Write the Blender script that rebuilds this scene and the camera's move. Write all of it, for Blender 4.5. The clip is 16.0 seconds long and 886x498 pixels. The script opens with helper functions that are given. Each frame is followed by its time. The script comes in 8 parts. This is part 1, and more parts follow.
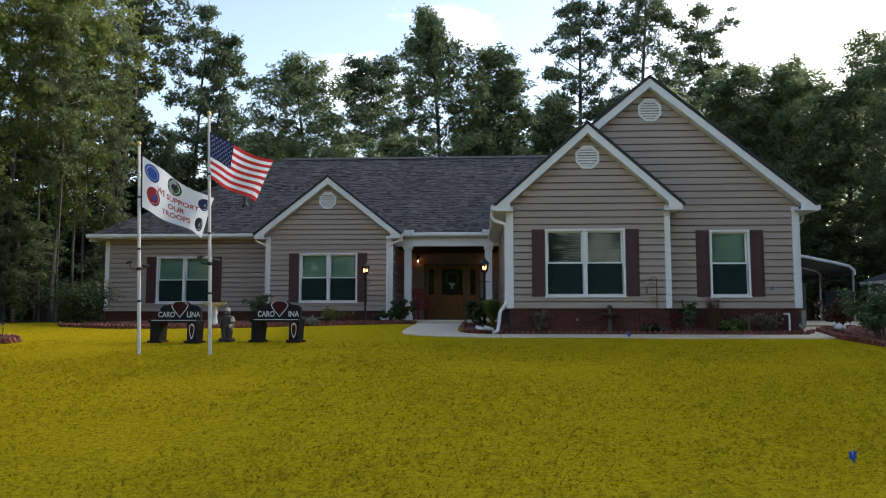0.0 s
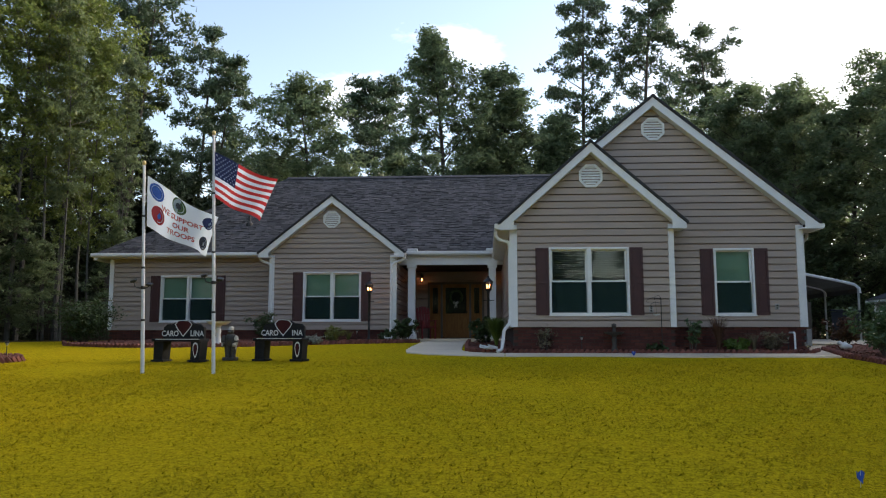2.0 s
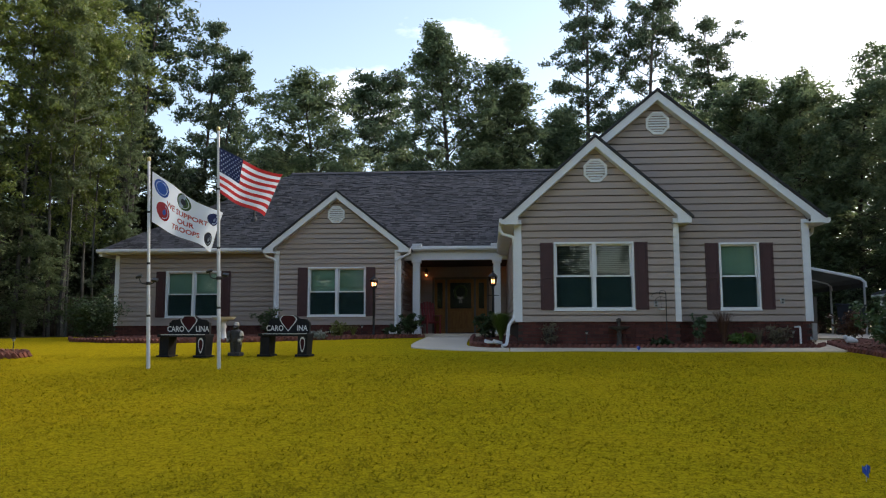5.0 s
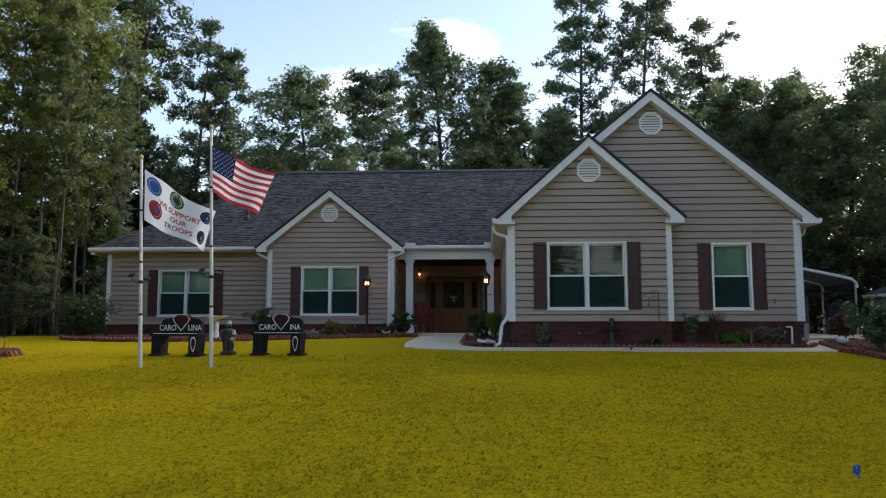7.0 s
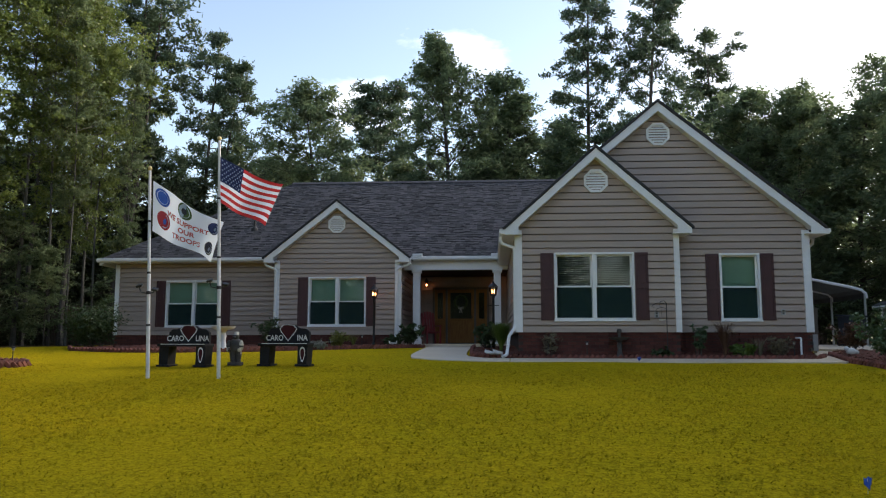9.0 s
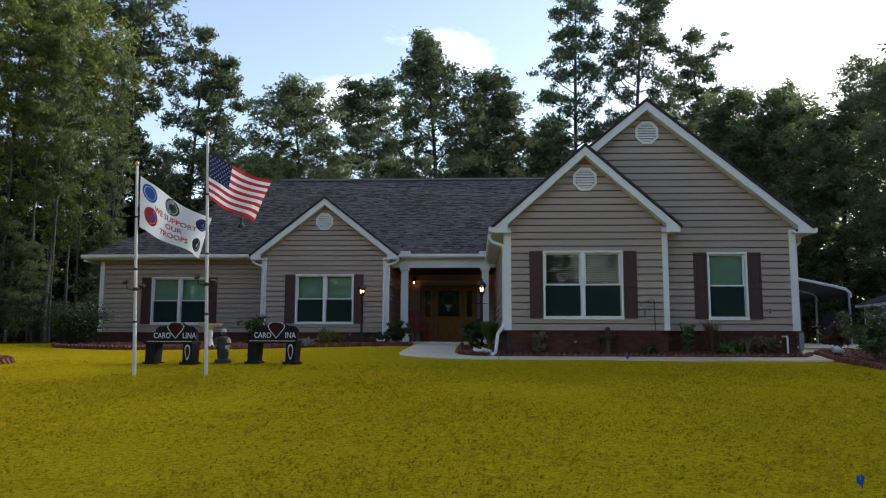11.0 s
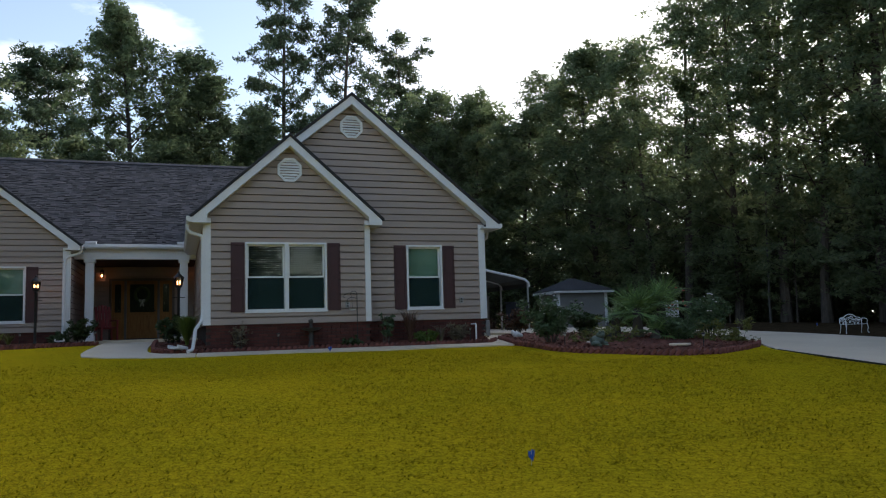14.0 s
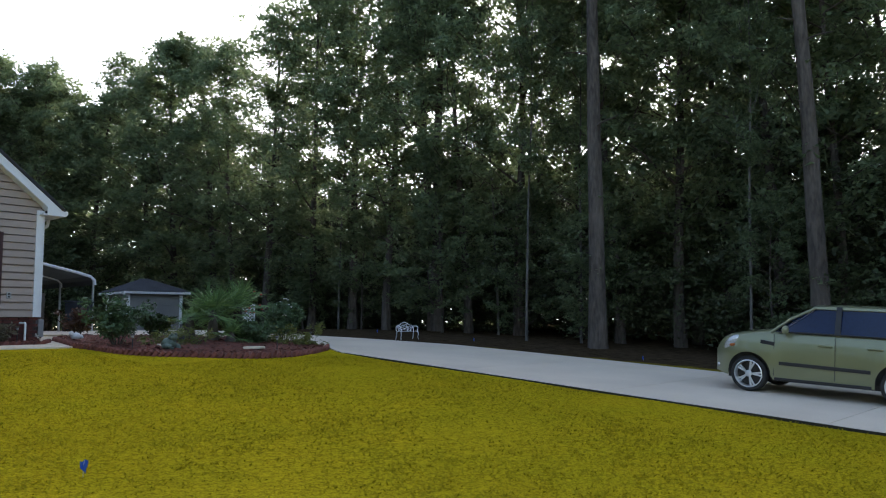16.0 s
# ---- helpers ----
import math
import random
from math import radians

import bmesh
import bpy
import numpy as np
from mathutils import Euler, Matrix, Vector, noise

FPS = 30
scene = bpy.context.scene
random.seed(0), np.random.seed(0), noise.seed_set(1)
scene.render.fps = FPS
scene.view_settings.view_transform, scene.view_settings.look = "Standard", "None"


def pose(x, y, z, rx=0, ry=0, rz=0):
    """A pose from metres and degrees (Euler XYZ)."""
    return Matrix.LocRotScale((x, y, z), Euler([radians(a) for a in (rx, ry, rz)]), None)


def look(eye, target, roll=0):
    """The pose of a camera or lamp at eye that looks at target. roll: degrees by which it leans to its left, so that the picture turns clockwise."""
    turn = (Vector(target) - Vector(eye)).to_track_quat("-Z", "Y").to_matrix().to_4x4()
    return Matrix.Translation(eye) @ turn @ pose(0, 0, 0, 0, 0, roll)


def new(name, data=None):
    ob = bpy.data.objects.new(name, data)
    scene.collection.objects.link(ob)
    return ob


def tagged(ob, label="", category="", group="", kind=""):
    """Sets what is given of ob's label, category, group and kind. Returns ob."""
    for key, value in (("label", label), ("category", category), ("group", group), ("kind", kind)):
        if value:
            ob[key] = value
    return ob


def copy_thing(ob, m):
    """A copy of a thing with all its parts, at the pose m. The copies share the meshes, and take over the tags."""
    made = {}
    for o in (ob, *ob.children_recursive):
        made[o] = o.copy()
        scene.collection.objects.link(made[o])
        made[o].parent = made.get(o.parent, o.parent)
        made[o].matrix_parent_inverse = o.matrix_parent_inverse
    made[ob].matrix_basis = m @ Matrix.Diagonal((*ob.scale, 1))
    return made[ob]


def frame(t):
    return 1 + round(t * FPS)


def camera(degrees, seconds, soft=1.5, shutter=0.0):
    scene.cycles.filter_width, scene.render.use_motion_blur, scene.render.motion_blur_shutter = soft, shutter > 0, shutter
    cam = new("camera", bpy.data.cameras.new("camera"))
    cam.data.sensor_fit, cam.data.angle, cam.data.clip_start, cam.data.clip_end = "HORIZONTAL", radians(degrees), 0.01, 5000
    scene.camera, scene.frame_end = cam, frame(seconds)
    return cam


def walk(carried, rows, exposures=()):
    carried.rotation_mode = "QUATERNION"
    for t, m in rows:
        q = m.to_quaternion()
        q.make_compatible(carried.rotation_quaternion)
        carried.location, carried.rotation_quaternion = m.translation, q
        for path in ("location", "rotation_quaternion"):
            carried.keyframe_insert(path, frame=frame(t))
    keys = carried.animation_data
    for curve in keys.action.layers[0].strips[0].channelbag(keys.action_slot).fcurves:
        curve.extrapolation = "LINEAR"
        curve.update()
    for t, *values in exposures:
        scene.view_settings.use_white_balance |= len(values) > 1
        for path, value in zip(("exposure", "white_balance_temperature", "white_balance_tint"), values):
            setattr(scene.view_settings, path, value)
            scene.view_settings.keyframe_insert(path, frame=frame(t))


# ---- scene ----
LENS = 60.0
cam = camera(LENS, 16.0, soft=1.15)
# seconds, eye, yaw to the left, pitch up, roll in degrees
PATH = [
    (0.0, (0.000, 0.000, 1.600), 2.91, 5.06, -0.02),
    (0.5, (0.000, 0.000, 1.600), 2.95, 5.62, -0.35),
    (1.0, (0.000, 0.000, 1.600), 3.17, 6.04, 0.06),
    (1.5, (0.000, 0.000, 1.600), 3.12, 6.06, -0.07),
    (2.0, (0.000, 0.000, 1.600), 3.19, 6.45, -0.04),
    (2.5, (0.000, 0.000, 1.600), 3.20, 6.17, -0.04),
    (3.0, (0.000, 0.000, 1.600), 3.44, 6.05, -0.04),
    (3.5, (0.000, 0.000, 1.600), 3.61, 6.24, -0.14),
    (4.0, (0.000, 0.000, 1.600), 3.87, 6.03, -0.27),
    (6.5, (0.000, 0.000, 1.600), 2.91, 6.18, 0.06),
    (7.0, (0.000, 0.000, 1.600), 3.03, 6.03, -0.03),
    (7.5, (0.000, 0.000, 1.600), 3.03, 5.64, -0.12),
    (8.0, (0.000, 0.000, 1.600), 3.69, 5.90, -0.11),
    (8.5, (0.000, 0.000, 1.600), 3.83, 6.51, -0.17),
    (9.0, (0.000, 0.000, 1.600), 3.56, 6.83, 0.00),
    (11.5, (-0.086, 0.069, 1.594), 2.32, 6.55, 0.03),
    (12.0, (-0.056, 0.096, 1.593), 2.19, 6.35, -0.07),
    (12.5, (-0.006, 0.094, 1.584), 2.00, 6.25, -0.05),
    (13.0, (0.070, 0.150, 1.584), -2.09, 5.73, 0.62),
    (13.5, (0.088, 0.210, 1.603), -10.30, 5.87, -0.08),
    (14.0, (0.060, 0.240, 1.612), -19.12, 5.80, -1.70),
    (14.5, (0.073, 0.312, 1.603), -28.24, 6.45, -1.09),
    (15.0, (0.073, 0.320, 1.588), -37.12, 6.08, -0.81),
    (15.5, (0.090, 0.357, 1.570), -42.95, 6.03, -0.92),
    (16.0, (0.128, 0.398, 1.547), -49.87, 5.64, -0.51),
]


def aimed(eye, yaw, pitch, roll):
    a, b = radians(yaw), radians(pitch)
    ahead = Vector((-math.sin(a) * math.cos(b), math.cos(a) * math.cos(b), math.sin(b)))
    return look(eye, Vector(eye) + ahead, roll)


walk(cam, [(t, aimed(eye, yaw, pitch, roll)) for t, eye, yaw, pitch, roll in PATH], exposures=[(0.0, 1.25, 7100, 15), (4.0, 1.15, 7050, 15), (9.0, 1.10, 7000, 15), (12.5, 0.95, 6950, 15), (14.5, 0.90, 6850, 15), (15.4, 1.16, 6750, 15), (16.0, 1.54, 6650, 15)])

# ---- light ----
SUN_AZIMUTH, SUN_HEIGHT = 58.0, 22.0  # degrees to the right of +y, and up
world = bpy.data.worlds.new("sky")
scene.world = world
world.use_nodes = True
wn, wl = world.node_tree.nodes, world.node_tree.links
wn.clear()
sky = wn.new("ShaderNodeTexSky")
sky.sky_type, sky.sun_disc = "NISHITA", False
sky.sun_elevation, sky.sun_rotation = radians(SUN_HEIGHT), radians(SUN_AZIMUTH)
sky.air_density, sky.dust_density, sky.ozone_density = 1.0, 0.7, 0.5
coords = wn.new("ShaderNodeTexCoord")
squash = wn.new("ShaderNodeMapping")
squash.inputs["Scale"].default_value = (1.0, 1.0, 2.6)
squash.inputs["Location"].default_value = (3.1, 0.4, 1.7)
cloud = wn.new("ShaderNodeTexNoise")
cloud.inputs["Scale"].default_value, cloud.inputs["Detail"].default_value, cloud.inputs["Roughness"].default_value = 3.2, 8.0, 0.55
edge = wn.new("ShaderNodeMapRange")
edge.inputs["From Min"].default_value, edge.inputs["From Max"].default_value = 0.62, 0.82
edge.inputs["To Max"].default_value = 0.6
# thin cloud thickens towards the side of the sun
toward = wn.new("ShaderNodeVectorMath")
toward.operation = "DOT_PRODUCT"
toward.inputs[1].default_value = (math.sin(radians(SUN_AZIMUTH + 0)), math.cos(radians(SUN_AZIMUTH + 0)), 0.35)
veil = wn.new("ShaderNodeMapRange")
veil.interpolation_type = "SMOOTHSTEP"
veil.inputs["From Min"].default_value, veil.inputs["From Max"].default_value = 0.72, 1.02
both = wn.new("ShaderNodeMath")
both.operation, both.use_clamp = "ADD", True
blend = wn.new("ShaderNodeMix")
blend.data_type = "RGBA"
blend.inputs["B"].default_value = (11.0, 11.4, 11.8, 1.0)
back = wn.new("ShaderNodeBackground")
back.inputs["Strength"].default_value = 0.15
out = wn.new("ShaderNodeOutputWorld")
wl.new(coords.outputs["Generated"], squash.inputs["Vector"])
wl.new(squash.outputs["Vector"], cloud.inputs["Vector"])
wl.new(cloud.outputs["Fac"], edge.inputs["Value"])
wl.new(coords.outputs["Generated"], toward.inputs[0])
wl.new(toward.outputs["Value"], veil.inputs["Value"])
wl.new(edge.outputs["Result"], both.inputs[0])
wl.new(veil.outputs["Result"], both.inputs[1])
wl.new(both.outputs["Value"], blend.inputs["Factor"])
wl.new(sky.outputs["Color"], blend.inputs["A"])
wl.new(blend.outputs["Result"], back.inputs["Color"])
wl.new(back.outputs["Background"], out.inputs["Surface"])

sun_data = bpy.data.lights.new("sun", "SUN")
sun_data.energy, sun_data.angle, sun_data.color = 2.3, radians(18), (1.0, 0.90, 0.72)
sun = new("sun", sun_data)
sa, sh = radians(SUN_AZIMUTH), radians(SUN_HEIGHT)
sun.matrix_world = look((math.sin(sa) * math.cos(sh) * 200, math.cos(sa) * math.cos(sh) * 200, math.sin(sh) * 200), (0, 0, 0))

# ---- helpers of this scene ----
def ground_z(x, y):
    """The lawn rises gently towards the house and levels off beside it."""
    s = min(max(y - 16.0, 0.0), 9.5)
    return 0.067 * min(max(y, -8.0), 16.0) + 0.067 * s - 0.0034 * s * s


def mesh_of(name, verts, faces):
    me = bpy.data.meshes.new(name)
    me.from_pydata(verts, [], faces)
    me.update()
    return me


def thing(name, loc, label, category, group="", kind="", turn=0.0):
    ob = new(name)
    ob.matrix_world = pose(*loc, 0, 0, turn)
    ob.empty_display_size = 0.1
    return tagged(ob, label, category, group, kind)


def part(name, bm, material, parent, label="", smooth=False):
    """Links a bmesh (or a mesh) as one mesh object under a thing or a part."""
    if isinstance(bm, bmesh.types.BMesh):
        me = bpy.data.meshes.new(name)
        bm.normal_update()
        bm.to_mesh(me)
        bm.free()
    else:
        me = bm
    if material and not me.materials:
        me.materials.append(material)
    if smooth:
        me.shade_smooth()
        me.set_sharp_from_angle(angle=radians(40))
    ob = new(name, me)
    ob.parent = parent
    if label:
        ob["label"] = label
    return ob


def solid(name, bm, material, label, category, kind="", group="", smooth=False):
    return tagged(part(name, bm, material, None, "", smooth), label, category, group, kind)


def B():
    return bmesh.new()


def box(bm, x0, y0, z0, x1, y1, z1, bevel=0.0):
    """An upright box between two corners, its edges eased by bevel."""
    m = Matrix.Translation(((x0 + x1) / 2, (y0 + y1) / 2, (z0 + z1) / 2)) @ Matrix.Diagonal((abs(x1 - x0), abs(y1 - y0), abs(z1 - z0), 1))
    vs = bmesh.ops.create_cube(bm, size=1.0, matrix=m)["verts"]
    if bevel:
        es = list({e for v in vs for e in v.link_edges})
        bmesh.ops.bevel(bm, geom=es, offset=bevel, segments=2, affect="EDGES", profile=0.6)
    return bm


def slab(bm, m, sx, sy, sz, bevel=0.0):
    """A box of size sx, sy, sz at the pose m."""
    vs = bmesh.ops.create_cube(bm, size=1.0, matrix=m @ Matrix.Diagonal((sx, sy, sz, 1)))["verts"]
    if bevel:
        es = list({e for v in vs for e in v.link_edges})
        bmesh.ops.bevel(bm, geom=es, offset=bevel, segments=2, affect="EDGES", profile=0.6)
    return bm


def prism(bm, outline, place, depth):
    """The outline (pairs), put into space by place(u, v, w), drawn out from w = 0 to w = depth."""
    a = [bm.verts.new(place(u, v, 0.0)) for u, v in outline]
    b = [bm.verts.new(place(u, v, depth)) for u, v in outline]
    bm.faces.new(a[::-1])
    bm.faces.new(b)
    n = len(a)
    for i in range(n):
        bm.faces.new((a[i], a[(i + 1) % n], b[(i + 1) % n], b[i]))
    bmesh.ops.recalc_face_normals(bm, faces=bm.faces)
    return bm


def tube(bm, points, radii, seg=8, cap=True):
    """A round rod along the points; radii is one number or one for each point."""
    pts = [Vector(p) for p in points]
    rs = radii if isinstance(radii, (list, tuple)) else [radii] * len(pts)
    rings, side = [], None
    for i, p in enumerate(pts):
        d = (pts[min(i + 1, len(pts) - 1)] - pts[max(i - 1, 0)]).normalized()
        if side is None:
            side = d.orthogonal().normalized()
        side = (side - d * side.dot(d)).normalized()
        up = d.cross(side)
        rings.append([bm.verts.new(p + rs[i] * (math.cos(k * math.tau / seg) * side + math.sin(k * math.tau / seg) * up)) for k in range(seg)])
    for r0, r1 in zip(rings, rings[1:]):
        for k in range(seg):
            bm.faces.new((r0[k], r0[(k + 1) % seg], r1[(k + 1) % seg], r1[k]))
    if cap:
        bm.faces.new(rings[0][::-1])
        bm.faces.new(rings[-1])
    return bm


def lathe(bm, profile, seg=16, at=(0, 0, 0), cap=True):
    """A turned shape from pairs of radius and height."""
    rings = []
    for r, z in profile:
        rings.append([bm.verts.new((at[0] + max(r, 1e-4) * math.cos(k * math.tau / seg), at[1] + max(r, 1e-4) * math.sin(k * math.tau / seg), at[2] + z)) for k in range(seg)])
    for r0, r1 in zip(rings, rings[1:]):
        for k in range(seg):
            bm.faces.new((r0[k], r0[(k + 1) % seg], r1[(k + 1) % seg], r1[k]))
    if cap:
        bm.faces.new(rings[0][::-1])
        bm.faces.new(rings[-1])
    return bm


def ball(bm, m, u=12, v=8):
    bmesh.ops.create_uvsphere(bm, u_segments=u, v_segments=v, radius=1.0, matrix=m)
    return bm


def oval(x, y, z, sx, sy, sz):
    return Matrix.Translation((x, y, z)) @ Matrix.Diagonal((sx, sy, sz, 1))


# ---- materials ----
def mat(name, low, high, scale=3.0, fine=40.0, rough=0.8, bump=0.3, metal=0.0, per_object=0.0, per_island=0.0, stretch=(1, 1, 1), spec=0.5, depth=0.01):
    """A surface that wanders between two colours at two scales, with a fine relief."""
    m = bpy.data.materials.new(name)
    m.use_nodes = True
    n, l = m.node_tree.nodes, m.node_tree.links
    p = n["Principled BSDF"]
    p.inputs["Roughness"].default_value, p.inputs["Metallic"].default_value = rough, metal
    p.inputs["Specular IOR Level"].default_value = spec
    geo = n.new("ShaderNodeNewGeometry")
    mp = n.new("ShaderNodeMapping")
    mp.inputs["Scale"].default_value = stretch
    l.new(geo.outputs["Position"], mp.inputs["Vector"])
    a, b = n.new("ShaderNodeTexNoise"), n.new("ShaderNodeTexNoise")
    a.inputs["Scale"].default_value, b.inputs["Scale"].default_value = scale, fine
    a.inputs["Detail"].default_value, b.inputs["Detail"].default_value = 4.0, 3.0
    l.new(mp.outputs["Vector"], a.inputs["Vector"])
    l.new(mp.outputs["Vector"], b.inputs["Vector"])
    add = n.new("ShaderNodeMath")
    add.operation = "ADD"
    l.new(a.outputs["Fac"], add.inputs[0])
    l.new(b.outputs["Fac"], add.inputs[1])
    span = n.new("ShaderNodeMapRange")
    span.inputs["From Min"].default_value, span.inputs["From Max"].default_value = 0.7, 1.3
    l.new(add.outputs["Value"], span.inputs["Value"])
    last = span.outputs["Result"]
    if per_object or per_island:
        source = n.new("ShaderNodeObjectInfo").outputs["Random"] if per_object else geo.outputs["Random Per Island"]
        w = n.new("ShaderNodeMix")
        w.inputs["Factor"].default_value = per_object or per_island
        l.new(last, w.inputs["A"])
        l.new(source, w.inputs["B"])
        last = w.outputs["Result"]
    mix = n.new("ShaderNodeMix")
    mix.data_type = "RGBA"
    mix.inputs["A"].default_value, mix.inputs["B"].default_value = (*low, 1), (*high, 1)
    l.new(last, mix.inputs["Factor"])
    l.new(mix.outputs["Result"], p.inputs["Base Color"])
    if bump:
        bp = n.new("ShaderNodeBump")
        bp.inputs["Strength"].default_value, bp.inputs["Distance"].default_value = bump, depth
        l.new(b.outputs["Fac"], bp.inputs["Height"])
        l.new(bp.outputs["Normal"], p.inputs["Normal"])
    return m


def leaf_mat(name, low, high, through_light=0.35, rough=0.42):
    """Leaves: each one its own green, with some light passing through."""
    m = bpy.data.materials.new(name)
    m.use_nodes = True
    n, l = m.node_tree.nodes, m.node_tree.links
    p = n["Principled BSDF"]
    p.inputs["Roughness"].default_value = rough
    p.inputs["Specular IOR Level"].default_value = 0.5
    geo = n.new("ShaderNodeNewGeometry")
    big = n.new("ShaderNodeTexNoise")
    big.inputs["Scale"].default_value = 0.35
    l.new(geo.outputs["Position"], big.inputs["Vector"])
    w = n.new("ShaderNodeMix")
    w.inputs["Factor"].default_value = 0.5
    l.new(geo.outputs["Random Per Island"], w.inputs["A"])
    l.new(big.outputs["Fac"], w.inputs["B"])
    mix = n.new("ShaderNodeMix")
    mix.data_type = "RGBA"
    mix.inputs["A"].default_value, mix.inputs["B"].default_value = (*low, 1), (*high, 1)
    l.new(w.outputs["Result"], mix.inputs["Factor"])
    l.new(mix.outputs["Result"], p.inputs["Base Color"])
    t = n.new("ShaderNodeBsdfTranslucent")
    l.new(mix.outputs["Result"], t.inputs["Color"])
    s = n.new("ShaderNodeMixShader")
    s.inputs["Fac"].default_value = through_light
    l.new(p.outputs["BSDF"], s.inputs[1])
    l.new(t.outputs["BSDF"], s.inputs[2])
    l.new(s.outputs["Shader"], n["Material Output"].inputs["Surface"])
    return m


def glow(name, color, strength):
    m = bpy.data.materials.new(name)
    m.use_nodes = True
    p = m.node_tree.nodes["Principled BSDF"]
    p.inputs["Emission Color"].default_value, p.inputs["Emission Strength"].default_value = (*color, 1), strength
    return m


def glass(name, tint=(0.9, 0.95, 0.93), rough=0.02):
    """Thin window glass: mostly clear, mirror-like at its surface."""
    m = bpy.data.materials.new(name)
    m.use_nodes = True
    n, l = m.node_tree.nodes, m.node_tree.links
    clear, shine, mix, fres = n.new("ShaderNodeBsdfTransparent"), n.new("ShaderNodeBsdfGlossy"), n.new("ShaderNodeMixShader"), n.new("ShaderNodeFresnel")
    clear.inputs["Color"].default_value = (*tint, 1)
    shine.inputs["Roughness"].default_value = rough
    fres.inputs["IOR"].default_value = 1.42
    l.new(fres.outputs["Fac"], mix.inputs["Fac"])
    l.new(clear.outputs["BSDF"], mix.inputs[1])
    l.new(shine.outputs["BSDF"], mix.inputs[2])
    l.new(mix.outputs["Shader"], n["Material Output"].inputs["Surface"])
    return m


SIDING = mat("clay_vinyl_siding", (0.348, 0.274, 0.236), (0.408, 0.328, 0.284), 0.8, 60, 0.55, 0.08, per_object=0.35, stretch=(1, 1, 6))
WHITE = mat("white_vinyl_trim", (0.70, 0.71, 0.72), (0.80, 0.80, 0.80), 1.5, 30, 0.45, 0.05)
SASH = mat("white_window_vinyl", (0.74, 0.75, 0.75), (0.82, 0.82, 0.82), 3, 30, 0.4, 0.03)
SHUTTER = mat("dark_plum_shutter", (0.045, 0.012, 0.014), (0.065, 0.018, 0.020), 4, 50, 0.5, 0.1)
SHINGLE = mat("charcoal_shingle", (0.024, 0.024, 0.027), (0.118, 0.114, 0.122), 1.2, 60, 0.95, 0.8, per_island=0.62, spec=0.2)
# near-black colour stands for the shade under the porch roof
PORCH_SHADE = mat("shade_dark_porch_ceiling", (0.020, 0.014, 0.010), (0.045, 0.030, 0.021), 3, 40, 0.8, 0.2, stretch=(1, 8, 1), spec=0.2)
DRIP = mat("black_drip_edge", (0.012, 0.012, 0.014), (0.02, 0.02, 0.022), 5, 40, 0.6, 0.05)
BRICK = mat("red_brown_brick", (0.052, 0.017, 0.014), (0.140, 0.043, 0.032), 6, 80, 0.9, 0.5, per_object=0.6)
BRICK_JOINED = mat("red_brown_brick_run", (0.052, 0.017, 0.014), (0.140, 0.043, 0.032), 6, 80, 0.9, 0.5, per_island=0.6)
MORTAR = mat("dull_mortar", (0.040, 0.026, 0.022), (0.070, 0.050, 0.044), 8, 90, 0.95, 0.4)
EDGER = mat("red_clay_edger", (0.085, 0.026, 0.020), (0.26, 0.085, 0.062), 8, 70, 0.85, 0.4, per_object=0.5)
MULCH = mat("red_bark_mulch", (0.050, 0.013, 0.008), (0.22, 0.060, 0.034), 9, 45, 0.95, 1.0, depth=0.05)
CONCRETE = mat("pale_concrete", (0.58, 0.475, 0.360), (0.72, 0.60, 0.46), 0.7, 60, 0.9, 0.25, per_object=0.15)
WOOD_DOOR = mat("honey_oak_door", (0.21, 0.095, 0.032), (0.38, 0.185, 0.062), 3, 40, 0.6, 0.15, stretch=(8, 8, 1), spec=0.15)
DOOR_TRIM = mat("grey_brown_door_trim", (0.10, 0.085, 0.072), (0.16, 0.135, 0.115), 3, 40, 0.6, 0.1)
BLACK = mat("black_painted_metal", (0.010, 0.010, 0.011), (0.022, 0.022, 0.024), 8, 60, 0.45, 0.1)
GREY_METAL = mat("brushed_aluminium", (0.42, 0.43, 0.44), (0.52, 0.53, 0.54), 5, 60, 0.38, 0.05, metal=0.8)
BARK = mat("grey_brown_bark", (0.032, 0.026, 0.022), (0.110, 0.092, 0.078), 2.0, 14, 0.95, 0.9, stretch=(1, 1, 0.25), depth=0.04)
PALE_BARK = mat("pale_grey_bark", (0.052, 0.050, 0.047), (0.135, 0.128, 0.118), 2.0, 14, 0.95, 0.8, stretch=(1, 1, 0.3), depth=0.03)
LEAF = leaf_mat("broad_leaves", (0.066, 0.112, 0.058), (0.255, 0.315, 0.160), 0.68)
# leaves low in the wood: the shade there is put into this colour
SHADE_LEAF = leaf_mat("shade_coloured_leaves", (0.022, 0.034, 0.014), (0.070, 0.092, 0.036), 0.2, 0.6)
# warm sun on the wood beside the lawn, put into the leaf colour
LEAF_WARM = leaf_mat("sunlit_leaf_colour", (0.062, 0.108, 0.030), (0.25, 0.30, 0.078), 0.5)
NEEDLE = leaf_mat("pine_needles", (0.040, 0.080, 0.044), (0.125, 0.175, 0.095), 0.35)
SHRUB = leaf_mat("shrub_leaves", (0.020, 0.045, 0.012), (0.060, 0.100, 0.028), 0.25)
FROND = leaf_mat("palm_fronds", (0.030, 0.085, 0.028), (0.27, 0.42, 0.14), 0.35)
GRASS_BLADE = leaf_mat("grass_blades", (0.120, 0.105, 0.006), (0.64, 0.485, 0.020), 0.5, 1.0)
GRASS_BLADE.node_tree.nodes["Principled BSDF"].inputs["Specular IOR Level"].default_value = 0.08
GLASS = glass("window_glass")
